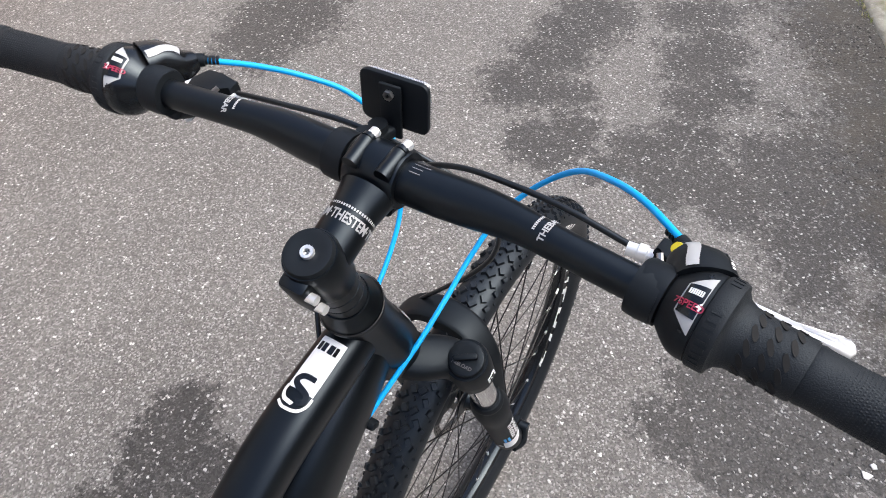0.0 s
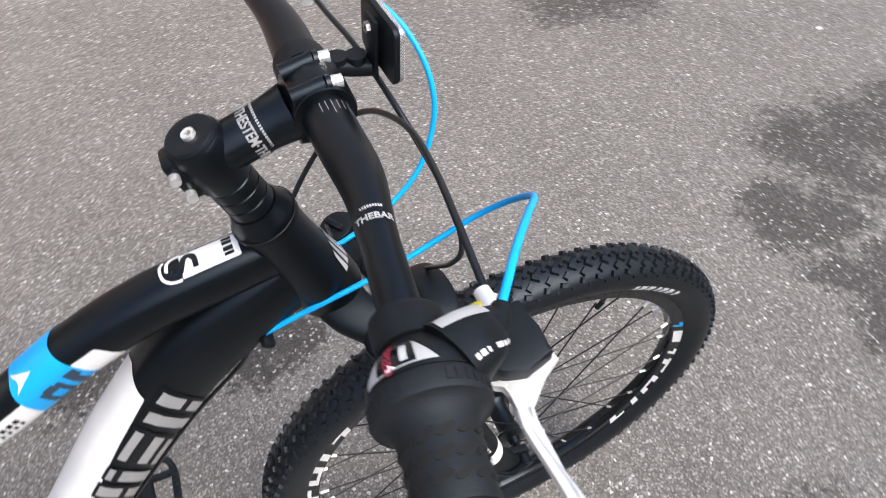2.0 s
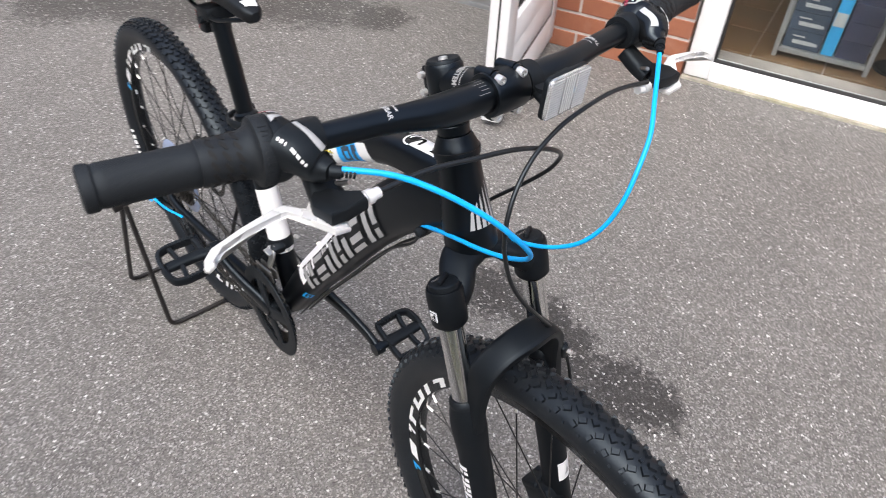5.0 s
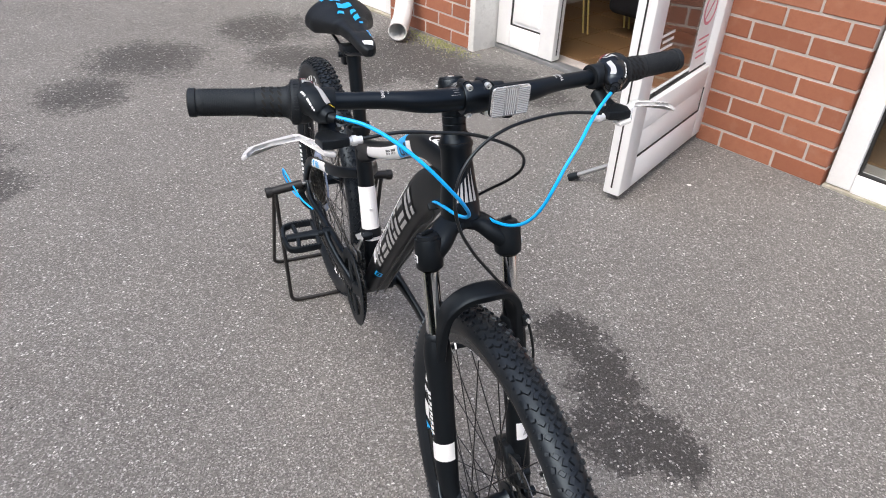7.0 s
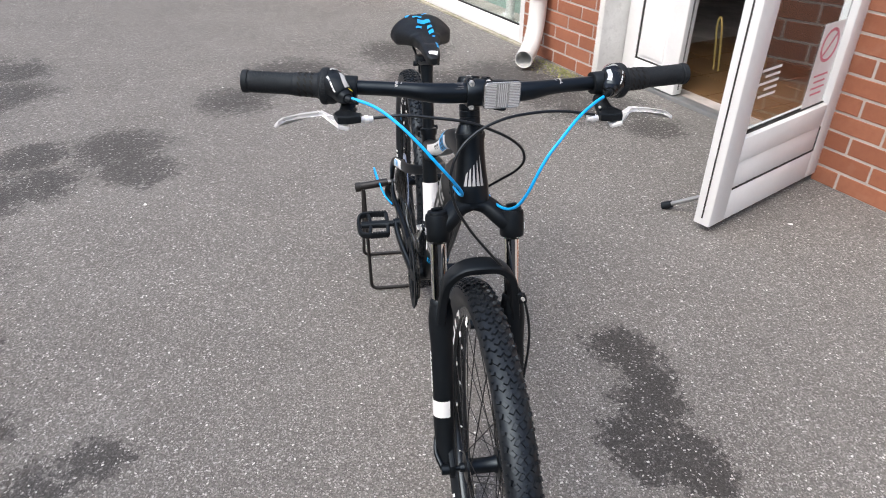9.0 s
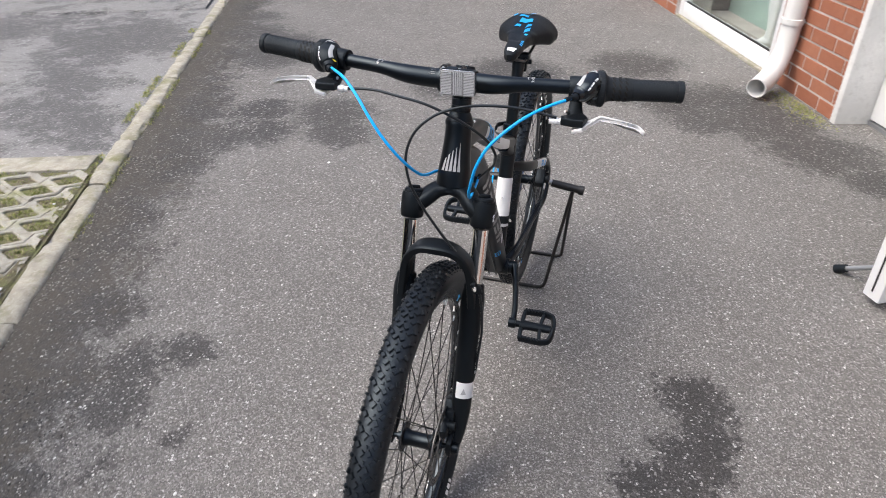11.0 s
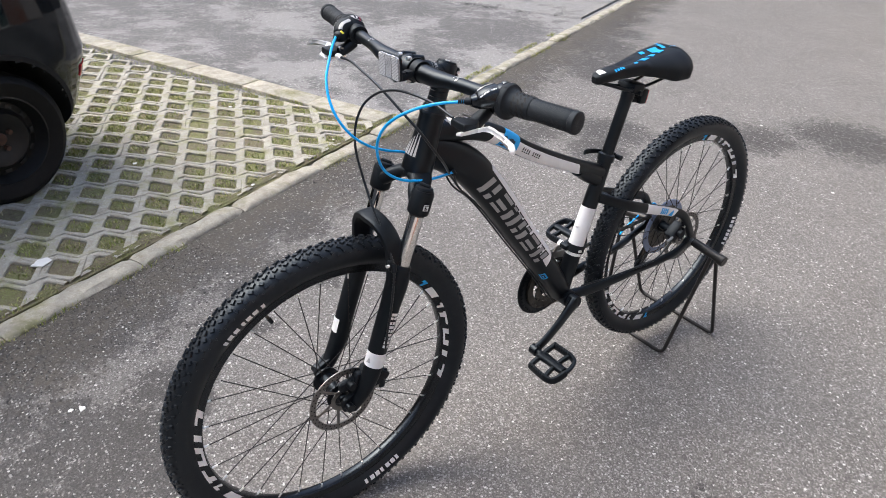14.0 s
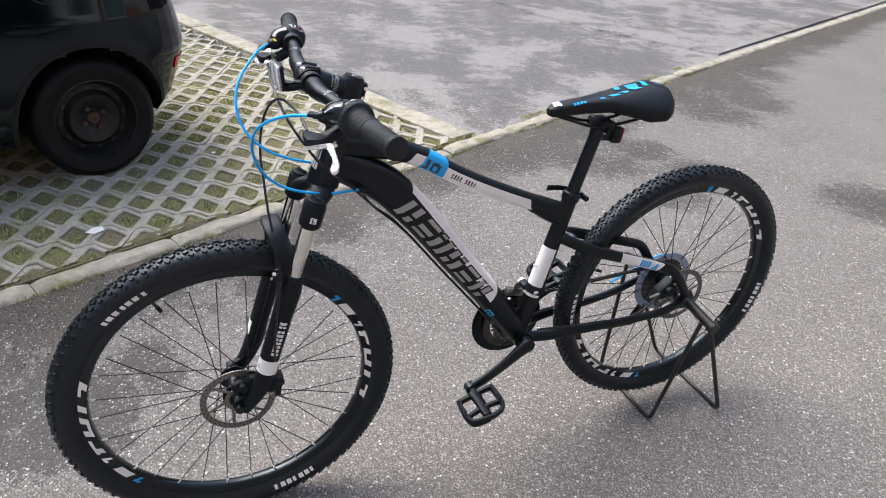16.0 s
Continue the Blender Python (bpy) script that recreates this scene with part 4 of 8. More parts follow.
def doors():
    # closed narrow leaf, set back in the opening
    d = thing("door_1", "closed white plastic door leaf with moulded lower panel", "door", kind="structure")
    panel_leaf(d, WM @ Matrix.Translation((-1.792, 2.305, GROUND_Z + 0.01)), 0.46, 0.62)
    bm = fresh()
    block(bm, (-1.793, 2.265, 0.0), (-0.262, 2.345, 0.026), 0.004, WM)
    part("threshold", bm, GREY_METAL, d, "grey metal threshold")
    # wide leaf, standing open towards the street
    hinge, end = Vector((-0.288, 2.11)), Vector((-0.135, 1.268))
    way = end - hinge
    d = thing("door_2", "open white plastic glazed door leaf propped outside the shop", "door", kind="structure")
    m = WM @ Matrix.Translation((hinge.x, hinge.y, GROUND_Z + 0.012)) @ Matrix.Rotation(math.atan2(way.y, way.x), 4, "Z")
    panel_leaf(d, m, way.length, 0.265, False)
    # paper notice with a round sign, and small lettering on the glass
    g = m @ Matrix.Translation((0.205, 0.006, 0.60)) @ Matrix.Rotation(radians(-90), 4, "X") @ Matrix.Rotation(radians(180), 4, "Z")
    bm = fresh()
    box(bm, (0.17, 0.34, 0.0008), g @ pose(0, -0.06, 0))
    notice = part("notice", bm, WHITE_DECAL, d, "white paper notice on the glass", smooth=False)
    bm = fresh()
    lathe(bm, [(0.056, 0.0006), (0.068, 0.0006), (0.068, 0.0016), (0.056, 0.0016)], g @ pose(0, 0.02, 0), 32, closed=True)
    box(bm, (0.118, 0.010, 0.001), g @ pose(0, 0.02, 0.0012, 0, 0, 45))
    part("notice_ring", bm, PINK_PRINT, notice, "faded pink prohibition ring", smooth=False)
    bm = fresh()
    for k in range(4):
        box(bm, (0.11 - 0.02 * (k % 2), 0.008, 0.001), g @ pose(0, -0.10 - 0.026 * k, 0.0008))
    part("notice_print", bm, PINK_PRINT, notice, "faded print lines", smooth=False)
    for w, z in ((0.13, 0.600), (0.10, 0.575), (0.15, 0.550), (0.09, 0.525), (0.12, 0.500)):
        bm = fresh()
        box(bm, (w, 0.001, 0.010), m @ Matrix.Translation((way.length - 0.30 + w / 2, 0.0055, z)))
        part("lettering_strip", bm, WHITE_DECAL, d, "white unreadable lettering", smooth=False)
    # handle
    bm = fresh()
    hm = m @ Matrix.Translation((way.length - 0.055, 0, 1.05))
    block(bm, (-0.016, -0.044, -0.11), (0.016, -0.034, 0.11), 0.003, hm)
    rod(bm, hm @ Vector((0, -0.04, 0.04)), hm @ Vector((0, -0.085, 0.04)), 0.009)
    rod(bm, hm @ Vector((0.01, -0.085, 0.04)), hm @ Vector((-0.11, -0.085, 0.04)), 0.009)
    part("handle", bm, GREY_METAL, d, "grey metal door handle")
    # swing-down holder that props the leaf
    foot = Vector((-0.818, 1.095, GROUND_Z + 0.012))
    hold = m @ Vector((way.length - 0.10, -0.050, 0.10))
    bm = fresh()
    rod(bm, foot, hold, 0.009)
    box(bm, (0.05, 0.02, 0.07), m @ Matrix.Translation((way.length - 0.10, -0.046, 0.11)), 0.004)
    holder = part("door_holder", bm, GREY_METAL, d, "grey metal door holder leg")
    bm = fresh()
    fd = (foot - hold).normalized()
    rod(bm, foot - fd * 0.035, foot + fd * 0.006, 0.015, r2=0.017)
    part("rubber_foot", bm, BLACK_PLASTIC, holder, "black rubber foot")


def drainpipe():
    d = thing("drainpipe", "white painted drainpipe with an open elbow at the foot", "drainpipe", at=WM @ Vector((-2.38, 2.0, GROUND_Z)))
    foot = Vector((-2.185, 1.80))
    bm = fresh()
    r = 0.058
    pts = [WM @ Vector(q) for q in ((-2.38, 2.02, 2.9), (-2.38, 2.02, 1.5), (-2.38, 2.02, 0.40), (-2.378, 2.017, 0.30), (-2.355, 1.99, 0.20), (-2.30, 1.93, 0.125), (-2.235, 1.855, 0.090), (foot.x, foot.y, 0.078))]
    t = Tube([(*p, r) for p in pts], 48, side=(1, 0, 0), around=24)
    t.add_to(bm, caps=False)
    inner = Tube([(*p, r - 0.005) for p in pts], 48, side=(1, 0, 0), around=24)
    inner.add_to(bm, caps=False)
    k = 24
    bm.verts.ensure_lookup_table()
    n = 48 * k
    for j in range(k):
        a = (n - k) + j
        b = (n - k) + (j + 1) % k
        bm.faces.new((bm.verts[a], bm.verts[b], bm.verts[n + b], bm.verts[n + a]))
    part("pipe", bm, PIPE_PAINT, d)
    for z in (0.42, 1.75):
        bm = fresh()
        lathe(bm, [(0.0585, -0.018), (0.064, -0.016), (0.064, 0.016), (0.0585, 0.018)], Matrix.Translation(WM @ Vector((-2.38, 2.02, z))), 28)
        box(bm, (0.03, 0.05, 0.024), WM @ Matrix.Translation((-2.38, 2.075, z)), 0.003)
        part("bracket", bm, PIPE_PAINT, d, "pipe clamp")


def shop_contents():
    """Display stand with cartons behind the shop window, and racks inside the doorway."""
    s = thing("display_stand", "small grey metal display stand behind the shop window", "stand", at=WM @ Vector((0.82, 2.66, 0.03)))
    for u in (0.635, 1.005):
        for v in (2.515, 2.80):
            bm = fresh()
            block(bm, (u - 0.010, v - 0.010, 0.03), (u + 0.010, v + 0.010, 1.2), 0.002, WM)
            part("post", bm, GREY_METAL, s)
    for z in (0.055, 0.50, 0.95):
        bm = fresh()
        block(bm, (0.646, 2.507, z), (0.994, 2.808, z + 0.022), 0.002, WM)
        part("shelf", bm, GREY_METAL, s)
    for i in range(3):
        for u0, u1, mat, label in ((0.652, 0.803, CARDBOARD_DARK, "dark blue printed carton on the display shelf"), (0.868, 0.988, CARDBOARD_NAVY, "plain navy carton on the display shelf")):
            z = 0.0775 + 0.079 * i
            b = thing("carton", label, "carton", at=WM @ Vector(((u0 + u1) / 2, 2.66, z)), group="cartons on the display stand")
            bm = fresh()
            block(bm, (u0, 2.522, z), (u1, 2.78, z + 0.078), 0.003, WM)
            part("box", bm, mat, b, smooth=False)
            if mat is CARDBOARD_DARK:
                for k, (a, w, h) in enumerate(((0.035, 0.085, 0.016), (0.030, 0.050, 0.005), (0.118, 0.018, 0.012))):
                    bm = fresh()
                    zz = z + (0.022, 0.052, 0.024)[k]
                    block(bm, (u0 + a, 2.5192, zz), (u0 + a + w, 2.5215, zz + h), 0, WM)
                    part("print", bm, SILVER_DECAL, b, "pale printed bar", smooth=False)
    b = thing("carton", "tall light blue carton with a pale square on the display shelf", "carton", at=WM @ Vector((0.835, 2.66, 0.0775)), group="cartons on the display stand")
    bm = fresh()
    block(bm, (0.811, 2.521, 0.0775), (0.860, 2.78, 0.325), 0.003, WM)
    part("box", bm, CARTON_BLUE, b, smooth=False)
    bm = fresh()
    block(bm, (0.813, 2.5182, 0.205), (0.858, 2.5205, 0.262), 0, WM)
    part("print", bm, SILVER_DECAL, b, "pale printed square", smooth=False)
    s = thing("stand_base", "round dark floor stand with a chrome rod beside the display", "stand", at=WM @ Vector((1.12, 2.66, 0.03)))
    bm = fresh()
    lathe(bm, [(0.0, 0.014), (0.088, 0.012), (0.095, 0.006), (0.095, 0.0)], WM @ Matrix.Translation((1.12, 2.66, 0.03)), 36)
    part("base", bm, BLACK_PLASTIC, s, "dark round base")
    bm = fresh()
    rod(bm, WM @ Vector((1.085, 2.63, 0.04)), WM @ Vector((1.10, 2.64, 0.17)), 0.008, 14)
    part("rod", bm, CHROME, s, "chrome rod")
    s = thing("upholstered_bench", "dark cloth covered bench on thin gilded metal legs inside the doorway", "bench", at=WM @ Vector((-1.2, 3.1, 0.03)))
    bm = fresh()
    block(bm, (-1.52, 2.98, 0.17), (-0.60, 3.70, 1.05), 0.05, WM, 4)
    for vert in bm.verts:
        q = vert.co
        vert.co += Vector((noise.noise(q * 5), noise.noise(q * 5 + Vector((7, 0, 0))), 0)) * 0.02
    part("cover", bm, DARK_CLOTH, s, "black cloth cover")
    for u, v in ((-1.585, 2.89), (-1.50, 3.22), (-0.74, 2.95), (-0.74, 3.58)):
        bm = fresh()
        tube(bm, [tuple(WM @ Vector(q)) + (0.006,) for q in ((u - 0.018, v, 0.032), (u - 0.045, v, 0.20), (u - 0.062, v, 0.33), (u - 0.050, v, 0.365), (u - 0.034, v, 0.33), (u - 0.006, v, 0.20), (u + 0.020, v, 0.032))], 24, side=(1, 0, 0), around=8)
        part("leg", bm, BRASS, s, "gilded hairpin leg")
    bm = fresh()
    block(bm, (-6.7, 1.44, 0), (-5.17, 2.075, 0.022), 0.006, WM)
    ob = part("door_mat", bm, DARK_MAT, None, smooth=False)
    ob.location.z = GROUND_Z
    tagged(ob, "dark ribbed rubber mat lying on the asphalt", "mat")
    bm = fresh()
    block(bm, (-0.009, -0.30, 0.0), (0.009, 0.30, 0.006), 0)
    me = finish(bm, "rib", DARK_MAT, smooth=False)
    for k in range(50):
        rib = new("rib", me)
        rib.parent = ob
        rib.matrix_basis = WM @ pose(-6.671 + 0.03 * k, 1.76, 0.0215)


kerb()
shop_windows()
doors()
drainpipe()
shop_contents()


# ---- parked car ----
def car():
    """Small black hatchback, tail towards the edging stones. Own axes: x ahead from the tail, y to its left, z up."""
    m = KM @ Matrix.Translation((-0.453, -2.185, GROUND_Z + 0.012))
    root = thing("car", "black parked hatchback with black steel wheels on the grass pavers", "car", at=m.translation)
    half, r = 0.80, 0.256
    axle = (0.593, 2.92)
    side = -half  # the side that faces the bicycle is +y; the body's middle lies at side

    def roof(x):
        return float(np.interp(x, [0, 0.10, 0.45, 0.9, 1.9, 2.6, 3.3, 3.55], [0.86, 0.98, 1.40, 1.47, 1.45, 0.98, 0.86, 0.70]))

    def width(x):
        return half * float(np.interp(x, [0, 0.02, 0.06, 0.10, 0.14, 0.19, 0.25, 0.32, 0.40, 0.5, 2.9, 3.3, 3.5, 3.55], [0.42, 0.54, 0.70, 0.79, 0.85, 0.90, 0.94, 0.965, 0.985, 1.0, 1.0, 0.94, 0.80, 0.70]))

    def tail(z):
        return float(np.interp(z, [0.2, 0.3, 0.5, 0.72, 0.86, 1.0, 1.4], [0.20, 0.09, 0.0, 0.05, 0.12, 0.21, 0.36]))

    def skin(x, s, sign):
        """s 0 at the sill, 1 on the roof's middle."""
        top = roof(x)
        z = float(np.interp(s, [0, 0.12, 0.45, 0.60, 0.86, 1.0], [0.20, 0.30, 0.74, 0.98, top - 0.06 if top > 1 else 0.9 * top, top]))
        z = min(z, top)
        inset = float(np.interp(s, [0, 0.06, 0.2, 0.4, 0.60, 0.86, 0.93, 1.0], [0.05, 0.02, 0.005, 0.0, 0.035, 0.17, 0.30, 0.80]))
        y = max(width(x) - inset, 0.0) if s < 1 else 0.0
        return Vector((x + tail(z) * max(0, 1 - x / 0.5), side + sign * y, z))

    xs = np.r_[np.linspace(0, 0.25, 22), np.linspace(0.28, 1.0, 34), np.linspace(1.05, 2.55, 26), np.linspace(2.58, 3.3, 32), np.linspace(3.35, 3.55, 6)]
    ss = np.linspace(0, 1, 44)
    for sign, name in ((1, "body"), (-1, "body")):
        bm = fresh()
        grid = [[bm.verts.new(m @ skin(x, s, sign)) for s in ss] for x in xs]
        for i in range(len(xs) - 1):
            for j in range(len(ss) - 1):
                c = (skin(xs[i], ss[j], sign) + skin(xs[i + 1], ss[j + 1], sign)) / 2
                if any((c.x - a) ** 2 + (c.z - r) ** 2 < 0.315**2 for a in axle) and c.z < 0.66:
                    continue
                if 0.70 < ss[j] < 0.84 and 0.75 < c.x < 2.3:
                    continue
                bm.faces.new((grid[i][j], grid[i + 1][j], grid[i + 1][j + 1], grid[i][j + 1]))
        bmesh.ops.remove_doubles(bm, verts=bm.verts, dist=1e-5)
        bmesh.ops.delete(bm, geom=[v for v in bm.verts if not v.link_faces], context="VERTS")
        part(name, bm, CAR_PAINT, root, "glossy black bodywork")
        bm = fresh()
        grid = [[bm.verts.new(m @ (skin(x, s, sign) + Vector((0, -sign * 0.012, 0)))) for s in np.linspace(0.69, 0.85, 4)] for x in np.linspace(0.73, 2.32, 16)]
        for a, b in zip(grid, grid[1:]):
            for j in range(3):
                bm.faces.new((a[j], b[j], b[j + 1], a[j + 1]))
        part("side_window", bm, CAR_GLASS, root, "dark side glass")
    for rows in (xs[0], xs[-1]):
        bm = fresh()
        a = [bm.verts.new(m @ skin(rows, s, 1)) for s in ss]
        b = [bm.verts.new(m @ skin(rows, s, -1)) for s in ss[:-1]]
        b.append(a[-1])
        for j in range(len(ss) - 1):
            q = [a[j], a[j + 1], b[j + 1], b[j]]
            bm.faces.new(list(dict.fromkeys(q)))
        part("bumper", bm, CAR_PAINT, root, "black painted bumper")
    bm = fresh()
    block(bm, (0.50, side - 0.62, 0.19), (3.1, side + 0.62, 0.24), 0.01, m)
    part("underbody", bm, CAR_PLASTIC, root, "dark underbody")
    for a in axle:
        for sign in (1, -1):
            bm = fresh()
            am = m @ Matrix.Translation((a, side, r)) @ Matrix.Rotation(radians(-90 * sign), 4, "X")
            lathe(bm, [(0.0, half - 0.32), (0.315, half - 0.32), (0.312, half - 0.02), (0.312, half + 0.003), (0.332, half + 0.003), (0.336, half - 0.012)], am, 72)
            # the lip follows the bodywork, which draws in towards the tail
            back = m.inverted()
            for vert in bm.verts:
                q = back @ vert.co
                deep = half - abs(q.y - side)
                if deep > 0.05:
                    continue
                x = q.x
                for _ in range(4):
                    x = q.x - tail(q.z) * max(0, 1 - x / 0.5)
                s = float(np.interp(q.z, [0.20, 0.30, 0.74, 0.98], [0, 0.12, 0.45, 0.60]))
                q.y = side + sign * (abs(skin(max(x, 0.0), s, 1).y - side) - deep)
                vert.co = m @ q
            bmesh.ops.bisect_plane(bm, geom=bm.verts[:] + bm.edges[:] + bm.faces[:], plane_co=m @ Vector((0, 0, 0.215)), plane_no=(0, 0, -1), clear_outer=True)
            part("wheel_arch", bm, CAR_PLASTIC, root, "dark wheel arch liner")
            wheel_on_car(root, am, half, r)
    bm = fresh()
    # set on the curved corner of the bumper
    cols = [[skin(x, s, 1) for s in (0.200, 0.210, 0.222, 0.232)] for x in np.linspace(0.075, 0.165, 9)]
    shell = []
    for i, col in enumerate(cols):
        along = (cols[min(i + 1, 8)][1] - cols[max(i - 1, 0)][1]).normalized()
        out = Vector((-along.y, along.x, 0))
        shell.append([[bm.verts.new(m @ (c + out * d)) for c in col] for d in (-0.004, 0.005)])
    for a, b in zip(shell, shell[1:]):
        for j in range(3):
            bm.faces.new((a[1][j], b[1][j], b[1][j + 1], a[1][j + 1]))
        for j in (0, 3):
            bm.faces.new((a[0][j], b[0][j], b[1][j], a[1][j]))
    for e in (shell[0], shell[-1]):
        for j in range(3):
            bm.faces.new((e[0][j], e[0][j + 1], e[1][j + 1], e[1][j]))
    bmesh.ops.recalc_face_normals(bm, faces=bm.faces)
    part("rear_reflector", bm, RED_LENS, root, "red bumper reflector")
    bm = fresh()
    tube(bm, [tuple(skin(x, s, 1)) + (0.045, 0.02) for x, s in ((0.20, 0.70), (0.22, 0.75), (0.25, 0.80), (0.28, 0.84))], 12)
    bmesh.ops.transform(bm, matrix=m, verts=bm.verts)
    part("rear_light", bm, RED_LENS, root, "red rear light")
    bm = fresh()
    c = skin(0.70, 0.50, 1)
    lathe(bm, [(0.0, 0.004), (0.066, 0.004), (0.068, 0.0), (0.074, 0.0015), (0.074, -0.006)], m @ Matrix.Translation(c) @ Matrix.Rotation(radians(-84), 4, "X"), 36)
    part("fuel_flap", bm, CAR_PAINT, root, "round fuel filler flap")


def wheel_on_car(root, am, half, r):
    y0 = half - 0.20
    bm = fresh()
    am = am @ Matrix.Diagonal((0.90, 0.90, 1.0, 1.0))
    r = r / 0.90
    prof = [(0.185, y0 + 0.015), (0.20, y0 + 0.008), (0.25, y0), (r - 0.012, y0 + 0.012), (r, y0 + 0.03), (r, y0 + 0.145), (r - 0.012, y0 + 0.163), (0.25, y0 + 0.175), (0.20, y0 + 0.166), (0.185, y0 + 0.158)]
    lathe(bm, prof, am, 48, closed=True)
    tyre = part("wheel", bm, CAR_TYRE, root, "worn black car tyre")
    bm = fresh()
    f = y0 + 0.158
    lathe(bm, [(0.192, f - 0.01), (0.194, f + 0.004), (0.186, f + 0.006), (0.180, f - 0.004), (0.172, f - 0.03), (0.160, f - 0.045), (0.135, f - 0.040), (0.115, f - 0.018), (0.095, f - 0.022), (0.06, f - 0.04), (0.045, f - 0.045), (0.0, f - 0.045)], am, 48)
    part("rim", bm, CAR_STEEL, tyre, "black pressed steel wheel")
    for i in range(12):
        bm = fresh()
        a = radians(30 * i)
        box(bm, (0.03, 0.016, 0.004), am @ pose(0.147 * math.cos(a), 0.147 * math.sin(a), f - 0.0395, 0, 0, 30 * i + 90), 0.0015)
        part("vent_slot", bm, DARK_SEAL, tyre, "dark vent slot")
    bm = fresh()
    lathe(bm, [(0.0, f - 0.028), (0.024, f - 0.028), (0.028, f - 0.034), (0.028, f - 0.05)], am, 20)
    part("hub_cap", bm, RUST, tyre, "rusty hub centre")
    for i in range(4):
        bm = fresh()
        a = radians(90 * i + 25)
        rod(bm, am @ Vector((0.05 * math.cos(a), 0.05 * math.sin(a), f - 0.046)), am @ Vector((0.05 * math.cos(a), 0.05 * math.sin(a), f - 0.026)), 0.010, 6)
        part("wheel_bolt", bm, RUST, tyre, "steel wheel bolt")


car()


# ---- bicycle ----
FRONT, REAR, BB = Vector((0.699, 0, 0.352)), Vector((-0.4195, 0, 0.392)), Vector((0.028, 0, 0.340))
BAR = Vector((0.521, 0, 1.0005))
BAR_LEAN = Matrix.Translation(BAR) @ Matrix.Rotation(radians(-1.05), 4, "X") @ Matrix.Translation(-BAR)
bicycle = thing("bicycle", "matt black mountain bicycle with white and sky blue markings", "bicycle", at=(0, 0, GROUND_Z))


def wrap_words(name, text, size, material, parent, t, s0, a0, around, flip=1, turn=1, label="", off=0.0005, squeeze=1.0):
    """Letters laid on a tube's skin. around: the line runs round the tube, else along it."""
    ob = words(name, text, size, material, parent, Matrix(), label)
    me = ob.data
    span = float(np.linalg.norm(np.diff(t.c, axis=0), axis=1).sum())
    i = int(s0 * (len(t.c) - 1))
    r = float(t.rows[i][3] + t.rows[i][4]) / 2
    for v in me.vertices:
        x, y, z = v.co
        a, b = (x, y) if around else (y, x)
        v.co = t.at(min(1, max(0, s0 + turn * b / span)), a0 + flip * math.degrees(a * squeeze / r), off + max(0, z))
    return ob


def steer(z, ahead=0.0, y=0.0):
    """A place on the steering axis at height z, moved ahead square to it."""
    return Vector((0.438 + 0.3145 * (0.997 - z) + 0.954 * ahead, y, z + 0.300 * ahead))


def ribbon(bm, t, s0, a0, pts, width, off=0.0008):
    """A stroke on a tube's skin: points along and round it, in metres from (s0, a0)."""
    span = float(np.linalg.norm(np.diff(t.c, axis=0), axis=1).sum())
    row = t.rows[int(s0 * (len(t.c) - 1))]
    r = (row[3] + row[4]) / 2
    q = glide([(x, y, 0.0) for x, y in pts], 5 * len(pts))[:, :2]
    d = np.gradient(q, axis=0)
    d = d / np.linalg.norm(d, axis=1)[:, None]
    side = np.stack([-d[:, 1], d[:, 0]], 1) * width / 2
    prev = None
    for c, w in zip(q, side):
        pair = [bm.verts.new(t.at(min(1, max(0, s0 + p[0] / span)), a0 + math.degrees(p[1] / r), off)) for p in (c - w, c, c + w)]
        if prev:
            bm.faces.new((prev[0], prev[1], pair[1], pair[0]))
            bm.faces.new((prev[1], prev[2], pair[2], pair[1]))
        prev = pair


def slanted_row(bm, t, s0, s1, a_low, a_high, pattern, lean, grow=0.0, off=0.0014):
    """A row of slanted block shapes on a tube; pattern holds each block's width share and its gaps."""
    total = sum(w for w, _ in pattern)
    s = s0
    for w, cut in pattern:
        e = s + (s1 - s0) * w / total
        if w > 0 and cut is not None:
            k = (e - s) * 0.12
            pieces = {"solid": ((0, 0.92, 0, 1),), "split": ((0, 0.92, 0, 0.42), (0, 0.92, 0.56, 1)), "bar": ((0, 0.9, 0, 0.70), (0, 0.9, 0.84, 1)), "gate": ((0, 0.34, 0, 1), (0.62, 0.96, 0.54, 1), (0.62, 0.96, 0, 0.40)), "step": ((0, 0.92, 0, 0.22), (0.04, 0.96, 0.38, 0.60), (0.08, 1, 0.78, 1))}[cut]
            for u0, u1, v0, v1 in pieces:
                q = []
                for u, v in ((u0 - grow, v0 - grow), (u1 + grow, v0 - grow), (u1 + grow, v1 + grow), (u0 - grow, v1 + grow)):
                    q.append((s + k + (e - s - 2 * k) * u + lean * (v - 0.5), a_low + (a_high - a_low) * v))
                t.patch(bm, q, off, 3)
        s = e


